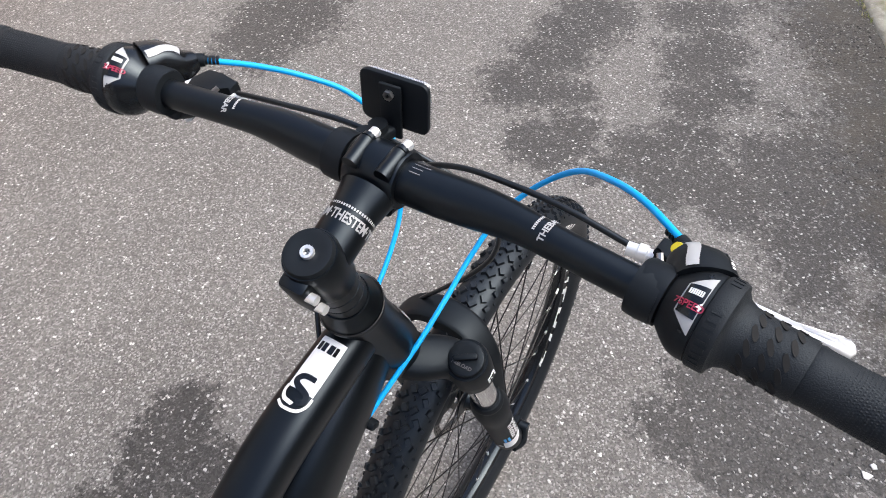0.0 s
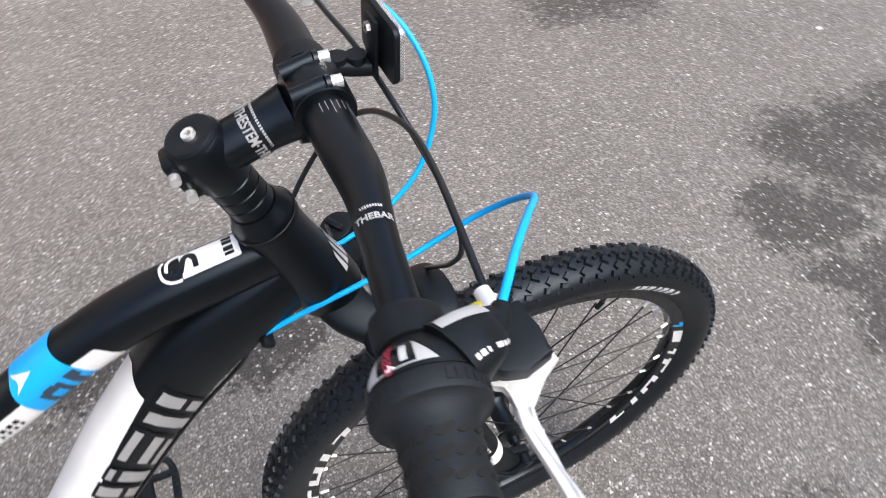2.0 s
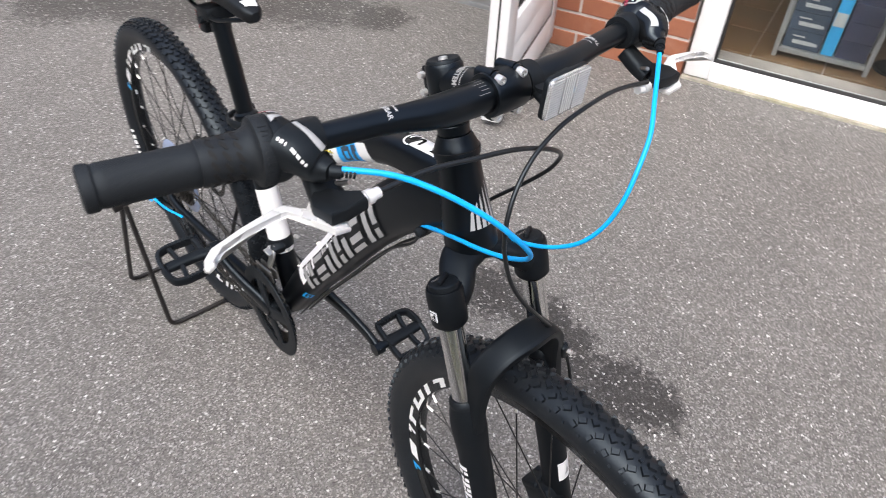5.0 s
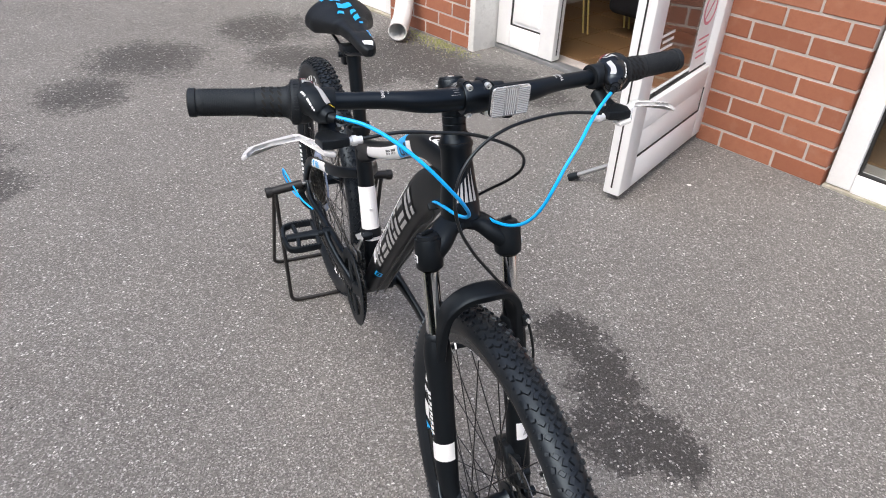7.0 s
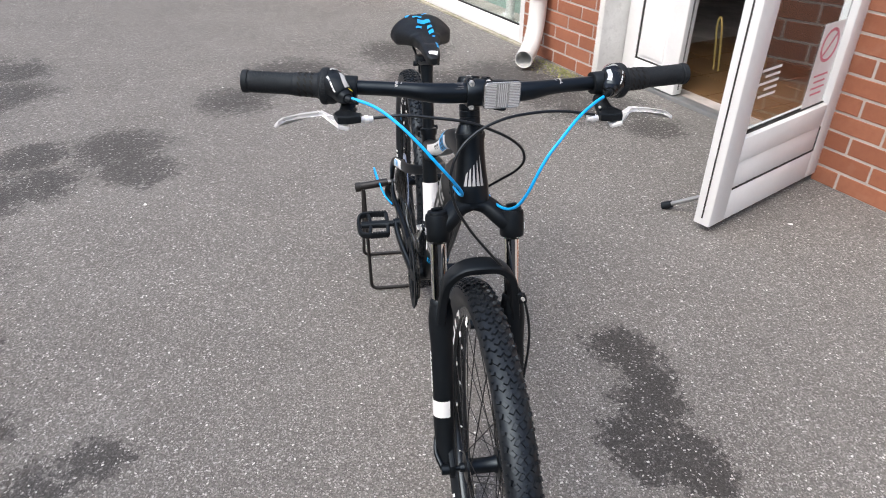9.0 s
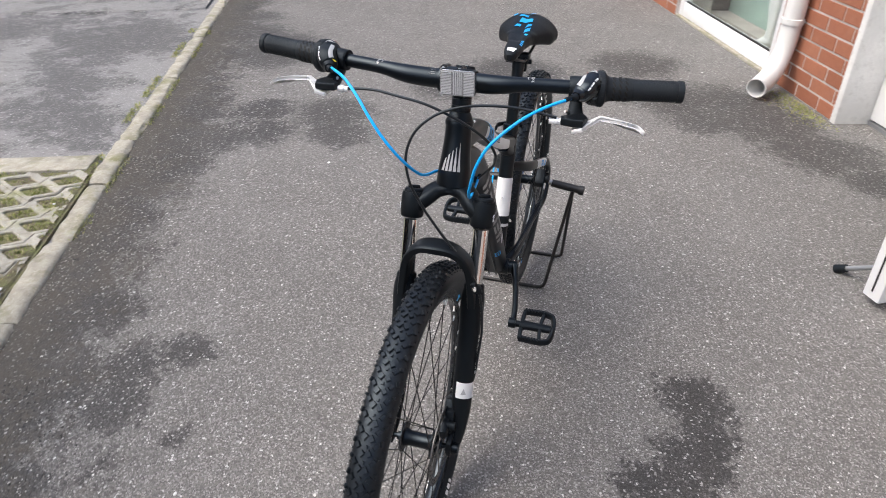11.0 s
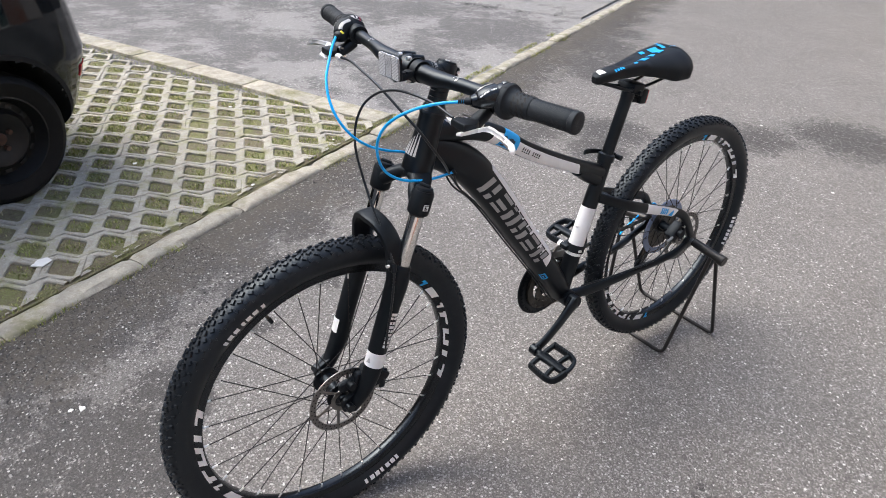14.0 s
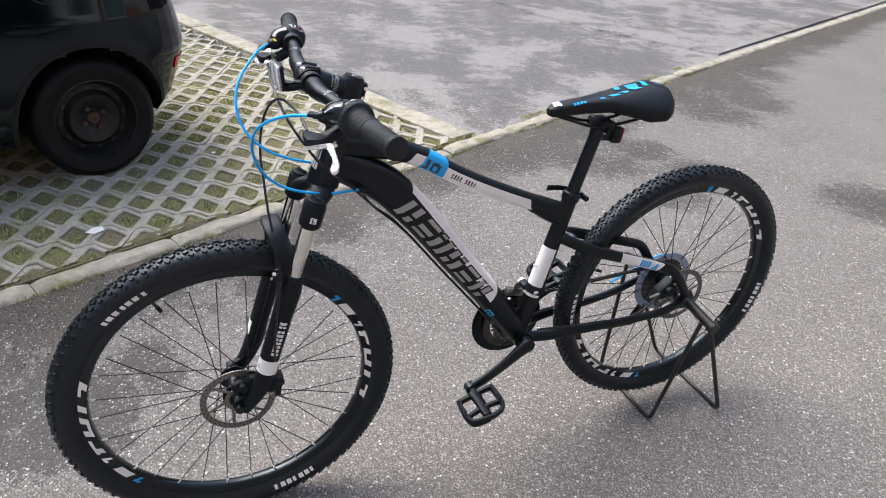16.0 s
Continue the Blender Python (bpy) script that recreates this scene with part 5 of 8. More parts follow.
def frame_set():
    bm = fresh()
    tt = Tube([(0.468, 0, 0.872, 0.019, 0.021), (0.42, 0, 0.8655, 0.0205, 0.0215), (0.365, 0, 0.856, 0.021, 0.021), (0.30, 0, 0.830, 0.021, 0.020), (0.235, 0, 0.792, 0.0205, 0.019), (0.07, 0, 0.714, 0.019, 0.0175), (-0.05, 0, 0.668, 0.017, 0.016)], 48, power=2.7, around=28)
    tt.add_to(bm)
    dt = Tube([(0.480, 0, 0.838, 0.021, 0.030), (0.435, 0, 0.818, 0.026, 0.035), (0.38, 0, 0.784, 0.029, 0.038), (0.32, 0, 0.722, 0.030, 0.037), (0.21, 0, 0.583, 0.030, 0.034), (0.10, 0, 0.443, 0.030, 0.031), (0.036, 0, 0.352, 0.030, 0.028)], 56, power=2.6, around=32)
    dt.add_to(bm)
    st = Tube([(-0.0625, 0, 0.700, 0.0175), (-0.045, 0, 0.63, 0.0185), (-0.012, 0, 0.50, 0.020), (0.013, 0, 0.40, 0.021), (0.026, 0, 0.348, 0.021)], 32, around=24)
    st.add_to(bm)
    # head tube, wider below
    ht = Tube([(*steer(0.905), 0.0240), (*steer(0.888), 0.0240), (*steer(0.855), 0.0262), (*steer(0.820), 0.0300), (*steer(0.800), 0.0305)], 24, around=28)
    ht.add_to(bm)
    # bottom bracket shell
    rod(bm, BB + Vector((0, -0.037, 0)), BB + Vector((0, 0.037, 0)), 0.0225, 24)
    # gusset between top tube and seat tube
    tube(bm, [(0.035, 0, 0.690, 0.0165, 0.014), (-0.01, 0, 0.668, 0.017, 0.020), (-0.052, 0, 0.640, 0.016, 0.014)], 12, power=2.4)
    # stays
    for y in (1, -1):
        tube(bm, [(-0.046, 0.012 * y, 0.603, 0.009, 0.013), (-0.075, 0.030 * y, 0.592, 0.008, 0.013), (-0.12, 0.046 * y, 0.575, 0.0075, 0.0135), (-0.20, 0.053 * y, 0.547, 0.0075, 0.0135), (-0.30, 0.060 * y, 0.513, 0.0075, 0.0125), (-0.355, 0.066 * y, 0.490, 0.0075, 0.0125), (-0.385, 0.069 * y, 0.455, 0.0075, 0.0125), (-0.415, 0.069 * y, 0.410, 0.006, 0.012)], 40, power=2.8)
        tube(bm, [(0.015, 0.026 * y, 0.343, 0.012, 0.013), (-0.05, 0.040 * y, 0.346, 0.010, 0.014), (-0.12, 0.047 * y, 0.349, 0.0085, 0.012), (-0.22, 0.053 * y, 0.353, 0.008, 0.0105), (-0.30, 0.062 * y, 0.360, 0.008, 0.0105), (-0.36, 0.070 * y, 0.372, 0.007, 0.0115), (-0.40, 0.069 * y, 0.385, 0.006, 0.013)], 40, power=2.6)
        prism(bm, [(-0.022, -0.02), (0.010, -0.024), (0.045, -0.012), (0.028, 0.012), (0.008, 0.030), (-0.012, 0.026), (-0.024, 0.004)], 0.007, side_pose(REAR.x, 0.069 * y, REAR.z), 0.002)
    tube(bm, [(-0.075, -0.028, 0.592, 0.006), (-0.088, 0, 0.591, 0.008), (-0.075, 0.028, 0.592, 0.006)], 12, side=(0, 0, 1))
    frame_ob = part("frame", bm, MATT_BLACK, bicycle, "matt black hydroformed frame")

    # top tube markings
    bm = fresh()
    tt.patch(bm, [(0.042, 66), (0.122, 66), (0.122, 116), (0.042, 116)], n=10)
    ribbon(bm, tt, 0.120, 91, [(0.0, -0.0085), (0.006, -0.0085), (0.0100, -0.0055), (0.0115, 0.0)], 0.0028)
    ribbon(bm, tt, 0.120, 91, [(0.002, 0.0095), (0.008, 0.009), (0.0145, 0.004), (0.0160, -0.003), (0.0130, -0.0085)], 0.0022)
    part("top_marking", bm, WHITE_DECAL, frame_ob, "white marking with an emblem on the top tube", smooth=True)
    bm = fresh()
    ribbon(bm, tt, 0.116, 91, [(-0.008, 0.0040), (-0.0075, -0.002), (-0.0025, -0.0048), (0.0015, -0.001), (0.0050, 0.0045), (0.009, 0.005), (0.012, 0.001)], 0.0042, 0.0011)
    for k in range(4):
        tt.patch(bm, [(0.050, 72 + 9 * k), (0.063, 72 + 9 * k), (0.063, 79 + 9 * k), (0.050, 79 + 9 * k)], 0.0011, 2)
    part("lettering", bm, GLOSS_PLASTIC, frame_ob, "black blocked lettering")
    bm = fresh()
    for a, b in ((20, -58), (160, 238)):
        tt.patch(bm, [(0.265, a), (0.80, a), (0.835, b), (0.235, b)] if a == 20 else [(0.265, a), (0.235, b), (0.835, b), (0.80, a)], 0.0004, 14)
    part("side_panel", bm, WHITE_DECAL, frame_ob, "white top tube flank")
    bm = fresh()
    tt.patch(bm, [(0.292, -52), (0.405, -52), (0.392, 90), (0.318, 90)], 0.0007, 14)
    tt.patch(bm, [(0.318, 90), (0.392, 90), (0.405, 232), (0.292, 232)], 0.0007, 14)
    part("blue_band", bm, BLUE_DECAL, frame_ob, "sky blue band round the top tube")
    for lo, hi in ((-40, 12), (168, 220)):
        bm = fresh()
        for s0, s1, a0, a1 in ((0.312, 0.326, lo, hi), (0.306, 0.312, lo, lo + 14), (0.336, 0.346, lo + 4, hi - 4), (0.364, 0.374, lo + 4, hi - 4), (0.346, 0.364, lo, lo + 13), (0.346, 0.364, hi - 13, hi)):
            tt.patch(bm, [(s0, a0), (s1, a0), (s1, a1), (s0, a1)], 0.0012, 3)
        part("band_print", bm, CARDBOARD_DARK, frame_ob, "dark blue print on the band")
    bm = fresh()
    for lo, hi in ((-14, 4), (176, 194)):
        for k in range(9):
            if k == 4:
                continue
            s = 0.428 + 0.0128 * k
            tt.patch(bm, [(s, lo), (s + 0.0085, lo), (s + 0.0092, lo + 6), (s + 0.0007, lo + 6)], 0.0011, 1)
            tt.patch(bm, [(s + 0.001, lo + 9), (s + 0.0065, lo + 9), (s + 0.0075, hi), (s + 0.002, hi)], 0.0011, 1)
    part("lettering", bm, GLOSS_PLASTIC, frame_ob, "black blocked lettering")
    bm = fresh()
    tt.patch(bm, [(0.350, 112), (0.388, 90), (0.372, 114), (0.388, 138)], 0.0014, 6)
    part("white_arrow", bm, WHITE_DECAL, frame_ob)

    # down tube: white wedge above, silver lettering shapes on the flank
    bm = fresh()
    for f in (1, -1):
        base = (lambda a: a) if f == 1 else (lambda a: 180 - a)
        q = [(0.22, base(90)), (0.745, base(90)), (0.775, base(-8)), (0.24, base(36))]
        dt.patch(bm, q if f == 1 else q[::-1], 0.0006, 20)
    part("white_wedge", bm, WHITE_DECAL, frame_ob, "white wedge on the down tube")
    logo = [(1.1, "gate"), (1.1, "step"), (0.45, "bar"), (1.1, "gate"), (0.45, "bar"), (1.1, "step"), (1.0, "gate")]
    bm = fresh()
    slanted_row(bm, dt, 0.235, 0.735, -36, 20, logo, 0.022)
    part("flank_mark", bm, STEM_PRINT, frame_ob, "silver grey block shapes of the maker's mark")
    bm = fresh()
    slanted_row(bm, dt, 0.745, 0.215, 216, 160, logo, -0.022)
    part("flank_mark", bm, STEM_PRINT, frame_ob, "silver grey block shapes of the maker's mark")
    for row in ((0.235, 0.735, -36, 20, 0.022), (0.745, 0.215, 216, 160, -0.022)):
        bm = fresh()
        slanted_row(bm, dt, row[0], row[1], row[2], row[3], logo, row[4], 0.10, 0.0010)
        part("mark_outline", bm, MATT_BLACK, frame_ob, "black outline of the flank mark")
    for a0, a1 in ((-66, -28), (208, 246)):
        bm = fresh()
        for s0, s1, b0, b1 in ((0.800, 0.806, 0, 1), (0.806, 0.832, 0, 0.22), (0.806, 0.832, 0.78, 1), (0.832, 0.838, 0, 1), (0.813, 0.826, 0.4, 0.6)):
            dt.patch(bm, [(s0, a0 + (a1 - a0) * b0), (s1, a0 + (a1 - a0) * b0), (s1, a0 + (a1 - a0) * b1), (s0, a0 + (a1 - a0) * b1)], 0.0008, 3)
        part("tube_emblem", bm, BLUE_DECAL, frame_ob, "blue emblem on the down tube")
    # seat tube white panels
    bm = fresh()
    st.patch(bm, [(0.35, 168), (0.71, 168), (0.71, 372), (0.35, 372)], 0.0006, 20)
    part("seat_tube_panel", bm, WHITE_DECAL, frame_ob, "white panel on the seat tube")
    # head badge
    bm = fresh()
    for k in range(5):
        a = 270 - 36 + 14.5 * k
        ht.patch(bm, [(0.74, a), (0.74, a + 10.5), (0.52 - 0.062 * k, a + 14 - 2.4 * k), (0.56 - 0.062 * k, a + 7 - 1.0 * k)], 0.0008, 4)
    part("head_badge", bm, SILVER_DECAL, frame_ob, "silver striped head badge")
    # stay markings
    for y in (1, -1):
        ss = Tube([(-0.12, 0.046 * y, 0.575, 0.0075, 0.0135), (-0.20, 0.053 * y, 0.547, 0.0075, 0.0135), (-0.30, 0.060 * y, 0.513, 0.0075, 0.0125), (-0.355, 0.066 * y, 0.490, 0.0075, 0.0125)], 30, power=2.8)
        a = 0 if y == 1 else 180
        bm = fresh()
        q = [(0.33, a - 62), (0.78, a - 62), (0.86, a + 62), (0.30, a + 62)]
        ss.patch(bm, q if y == 1 else q[::-1], 0.0006, 8)
        part("stay_panel", bm, WHITE_DECAL, frame_ob, "white panel on the seat stay")
        bm = fresh()
        for k in range(4):
            s = 0.55 + 0.032 * k
            ss.patch(bm, [(s, a - 30), (s + 0.024, a - 30), (s + 0.024, a + 30), (s, a + 30)], 0.001, 2)
        ss.patch(bm, [(0.69, a - 40), (0.77, a - 40), (0.77, a + 20), (0.75, a + 20)], 0.001, 3)
        part("stay_print", bm, BLUE_DECAL, frame_ob, "blue print on the seat stay")
    # headset and spacers
    bm = fresh()
    hm = axis_pose(steer(0.905), steer(0.957) - steer(0.905))
    lathe(bm, [(0.0, -0.002), (0.0255, -0.002), (0.0258, 0.004), (0.0225, 0.012), (0.0195, 0.019), (0.0188, 0.021), (0.0, 0.021)], hm, 32)
    part("headset_cover", bm, ANODISED, bicycle, "black conical headset cover")
    bm = fresh()
    lathe(bm, [(0.0258, 0.0045), (0.0262, 0.0048), (0.0262, 0.0056), (0.0256, 0.0060)], hm, 32)
    part("headset_ring", bm, SPOKE, bicycle, "thin bright headset ring")
    for k in range(3):
        bm = fresh()
        z = 0.0215 + 0.0112 * k
        lathe(bm, [(0.0, z), (0.0171, z), (0.0176, z + 0.0006), (0.0176, z + 0.0100), (0.0171, z + 0.0106), (0.0, z + 0.0106)], hm, 32)
        part("spacer", bm, ANODISED, bicycle)
    # bottle cage bolts and cable stop
    for s in (0.66, 0.86):
        bm = fresh()
        c = dt.at(s, 90)
        n = (c - Vector(dt.c[int(s * 55)])).normalized()
        rod(bm, c, c + n * 0.006, 0.0035, 6)
        part("cage_bolt", bm, POLISHED, frame_ob, "bright bottle cage bolt")
    for z in (0.46, 0.53):
        bm = fresh()
        c = Vector((0.028 - 0.251 * (z - 0.34) + 0.020, 0, z))
        rod(bm, c, c + Vector((0.007, 0, 0.002)), 0.0035, 6)
        part("cage_bolt", bm, POLISHED, frame_ob, "bright bottle cage bolt")
    return frame_ob


def wheel(name, hub, disc, turn, label, plump=1.0, shift=0):
    """A spoked wheel about its own hub."""
    plump -= 0.124
    at = Matrix.Translation(hub) @ Matrix.Rotation(radians(-90), 4, "X")
    flat = Matrix.Rotation(radians(turn), 4, "Z")
    m = at @ flat
    bm = fresh()
    prof = [(0.275, -0.006), (0.275, 0.006), (0.2775, 0.0105), (0.2935, 0.0125), (0.300, 0.0125), (0.300, 0.0105), (0.2935, 0.0095), (0.2935, -0.0095), (0.300, -0.0105), (0.300, -0.0125), (0.2935, -0.0125), (0.2775, -0.0105)]
    lathe(bm, prof, m, 96, closed=True)
    root = part(name, bm, GLOSS_PLASTIC, bicycle, label)
    # tyre casing
    bm = fresh()
    casing = [(0.2875, 0.0130), (0.291, 0.0155), (0.297, 0.0205), (0.305, 0.0245), (0.314, 0.0262), (0.322, 0.0255), (0.3295, 0.0225), (0.335, 0.017), (0.3385, 0.010), (0.3398, 0.0)]
    casing = [(0.294 + (r - 0.2875) * plump, y) for r, y in casing]
    casing = casing + [(r, -y) for r, y in casing[-2::-1]]
    lathe(bm, casing, m, 120, closed=True)
    part("tyre", bm, RUBBER, root, "black knobbly tyre casing")
    # tread blocks
    bm = fresh()
    rng = random.Random(4)
    n = 96
    for i in range(n):
        a0 = 360.0 * i / n
        for k, (da, y, w, l, h, yaw) in enumerate(((0.0, 0.0050, 0.0078, 0.0112, 0.0038, 34), (0.0, -0.0050, 0.0078, 0.0112, 0.0038, -34), (1.95, 0.0128, 0.0072, 0.0104, 0.0036, -38), (1.95, -0.0128, 0.0072, 0.0104, 0.0036, 38), (1.9, 0.0, 0.0040, 0.0050, 0.0030, 0), (0.9, 0.0198, 0.0062 if i % 2 else 0.0078, 0.0088 if i % 2 else 0.0050, 0.0040, 18), (0.9, -0.0198, 0.0062 if i % 2 else 0.0078, 0.0088 if i % 2 else 0.0050, 0.0040, -18), (2.9, 0.0232, 0.0036, 0.0040, 0.0020, 0), (2.9, -0.0232, 0.0036, 0.0040, 0.0020, 0))):
            r = float(np.interp(abs(y), [0, 0.010, 0.017, 0.0225, 0.0262], [0.294 + c * plump for c in (0.0523, 0.0510, 0.0475, 0.0420, 0.0265)]))
            tilt = float(np.interp(abs(y), [0, 0.008, 0.0145, 0.0222], [0, 12, 26, 52])) * (1 if y > 0 else -1)
            a = a0 + da + rng.uniform(-0.25, 0.25)
            q = m @ Matrix.Rotation(radians(a), 4, "Z") @ Matrix.Translation((r, 0, y)) @ Matrix.Rotation(radians(-tilt), 4, "Y") @ Matrix.Rotation(radians(yaw), 4, "X")
            t = 0.24
            lo = [Vector((-0.002, sy * l / 2, sz * w / 2)) for sy, sz in ((-1, -1), (1, -1), (1, 1), (-1, 1))]
            hi = [Vector((h, sy * l / 2 * (1 - t), sz * w / 2 * (1 - t))) for sy, sz in ((-1, -1), (1, -1), (1, 1), (-1, 1))]
            va = [bm.verts.new(q @ v) for v in lo]
            vb = [bm.verts.new(q @ v) for v in hi]
            bm.faces.new(vb)
            for j in range(4):
                bm.faces.new((va[j], va[(j + 1) % 4], vb[(j + 1) % 4], vb[j]))
    ob = part("tread", bm, RUBBER, root, "rows of rubber knobs", smooth=False)
    tagged(ob, kind="stuff")
    # rim stripes: white blocks with a blue end
    for side in (1, -1):
        for material, label_, spans in ((WHITE_DECAL, "white block shapes on the rim", ((1, 9), (11, 14.5), (17, 26), (28.5, 36), (38.5, 42), (44.5, 53))), (BLUE_DECAL, "blue rim accent", ((55, 58.5),))):
            for g in (0, 180):
                bm = fresh()
                for k, (a, b) in enumerate(spans):
                    shapes = (((0, 0.36, 0, 1), (0.36, 0.8, 0.62, 1)), ((0.1, 0.9, 0, 1),), ((0, 0.3, 0, 1), (0.3, 0.7, 0.0, 0.34), (0.7, 1, 0, 1)), ((0, 1, 0.64, 1), (0.55, 0.9, 0, 0.64)))[k % 4] if b - a > 3 else ((0, 1, 0, 1),)
                    for u0, u1, w0, w1 in shapes:
                        steps = max(2, int((b - a) * (u1 - u0) / 1.5))
                        prev = None
                        for s in range(steps + 1):
                            an = radians(g + (a + (b - a) * (u0 + (u1 - u0) * s / steps)) * 1.09 * side + (0 if side == 1 else 62))
                            y = lambda r: (float(np.interp(r, [0.2775, 0.2935], [0.0105, 0.0125])) + 0.0005) * side  # noqa: E731
                            pair = [bm.verts.new(m @ Vector((r * math.cos(an + sk), r * math.sin(an + sk), y(r)))) for r, sk in ((0.2792 + 0.0148 * w0, (0.5 - w0) * 0.036 * side), (0.2792 + 0.0148 * w1, (0.5 - w1) * 0.036 * side))]
                            if prev:
                                bm.faces.new((prev[0], prev[1], pair[1], pair[0]))
                            prev = pair
                part("rim_marking", bm, material, root, label_)
    # tyre sidewall lettering blocks
    for side in (1, -1):
        for g in (121 + shift, -44 + shift) if side == 1 else (140 + shift, -25 + shift):
            bm = fresh()
            for k in range(7):
                a0, a1 = g + 2.75 * k * side, g + (2.75 * k + 2.1) * side
                for r0, r1, b0, b1 in ((0.3045, 0.3160, 0.0, 0.95 if k % 3 else 0.62),):
                    y = lambda r: (float(np.interp(r, [0.294 + c * plump for c in (0.0095, 0.0175, 0.0265, 0.0345)], [0.0205, 0.0245, 0.0262, 0.0255])) + 0.0005) * side  # noqa: E731
                    rows_ = [[bm.verts.new(m @ Vector((r * math.cos(radians(a)), r * math.sin(radians(a)), y(r)))) for a in (a0 + (a1 - a0) * b0, a0 + (a1 - a0) * b1)] for r in (r0 + (r1 - r0) * c / 5 for c in range(6))]
                    for p, q in zip(rows_, rows_[1:]):
                        bm.faces.new((p[0], p[1], q[1], q[0]))
            part("tyre_marking", bm, WHITE_DECAL, root, "white block shapes on the tyre wall", smooth=False)
    # hub
    bm = fresh()
    w = 0.044 if disc else 0.05
    lathe(bm, [(0.0, -w), (0.008, -w), (0.009, -0.036), (0.020, -0.034), (0.029, -0.0335), (0.029, -0.0300), (0.018, -0.028), (0.0145, -0.018), (0.0145, 0.018), (0.018, 0.024), (0.029, 0.026), (0.029, 0.0295), (0.020, 0.030), (0.016, 0.036), (0.009, 0.040), (0.008, w), (0.0, w)], at, 28)
    part("hub", bm, ANODISED, root, "black aluminium hub")
    # spokes
    k = 32
    for i in range(k):
        side = 1 if i % 2 else -1
        lead = 1 if (i // 2) % 2 else -1
        a_rim = 360.0 * i / k + turn
        a_hub = a_rim + lead * 62
        p0 = at @ Vector((0.0265 * math.cos(radians(a_hub)), 0.0265 * math.sin(radians(a_hub)), 0.0295 * side))
        p1 = at @ Vector((0.2755 * math.cos(radians(a_rim)), 0.2755 * math.sin(radians(a_rim)), 0.003 * side))
        bm = fresh()
        rod(bm, p0, p1, 0.00105, 6)
        d = (p0 - p1).normalized()
        sp = part("spoke", bm, SPOKE, root)
        bm = fresh()
        rod(bm, p1, p1 + d * 0.012, 0.0020, 6)
        part("nipple", bm, POLISHED, sp, "bright spoke nipple")
    bm = fresh()
    v = m @ Matrix.Rotation(radians(-41.8), 4, "Z")
    rod(bm, v @ Vector((0.276, 0, 0)), v @ Vector((0.256, 0, 0)), 0.0032, 10)
    stem_ = part("valve", bm, CHAIN_STEEL, root, "dark metal tyre valve")
    bm = fresh()
    rod(bm, v @ Vector((0.260, 0, 0)), v @ Vector((0.2475, 0, 0)), 0.0046, 10, r2=0.0040)
    part("valve_cap", bm, BLACK_PLASTIC, stem_, "black valve cap")
    # brake disc
    bm = fresh()
    y = disc
    ring = 0.0755
    lathe(bm, [(0.062, y - 0.0009), (ring, y - 0.0009), (ring, y + 0.0009), (0.062, y + 0.0009)], at, 60, closed=True)
    for i in range(6):
        a = radians(60 * i)
        p = [at @ Vector((r * math.cos(a + t), r * math.sin(a + t), y)) for r, t in ((0.024, 0.0), (0.045, 0.25), (0.063, 0.32))]
        tube(bm, [(*c, 0.0035, 0.0008) for c in p], 8, side=tuple(at.to_3x3() @ Vector((math.cos(a + 1.57), math.sin(a + 1.57), 0))), around=8)
    lathe(bm, [(0.018, y - 0.001), (0.027, y - 0.001), (0.027, y + 0.001), (0.018, y + 0.001)], at, 30, closed=True)
    rotor = part("brake_disc", bm, DISC_STEEL, root, "steel brake disc")
    bm = fresh()
    for i in range(36):
        for j in range(2):
            a = radians(10 * i + 5 * j)
            r = 0.0655 + 0.0060 * j
            lathe(bm, [(0.0, y + 0.0014), (0.0017, y + 0.0014), (0.0017, y - 0.0014), (0.0, y - 0.0014)], at @ Matrix.Translation((r * math.cos(a), r * math.sin(a), 0)), 8)
    part("disc_hole", bm, DARK_SEAL, rotor, "dark disc perforations", smooth=False)
    return root


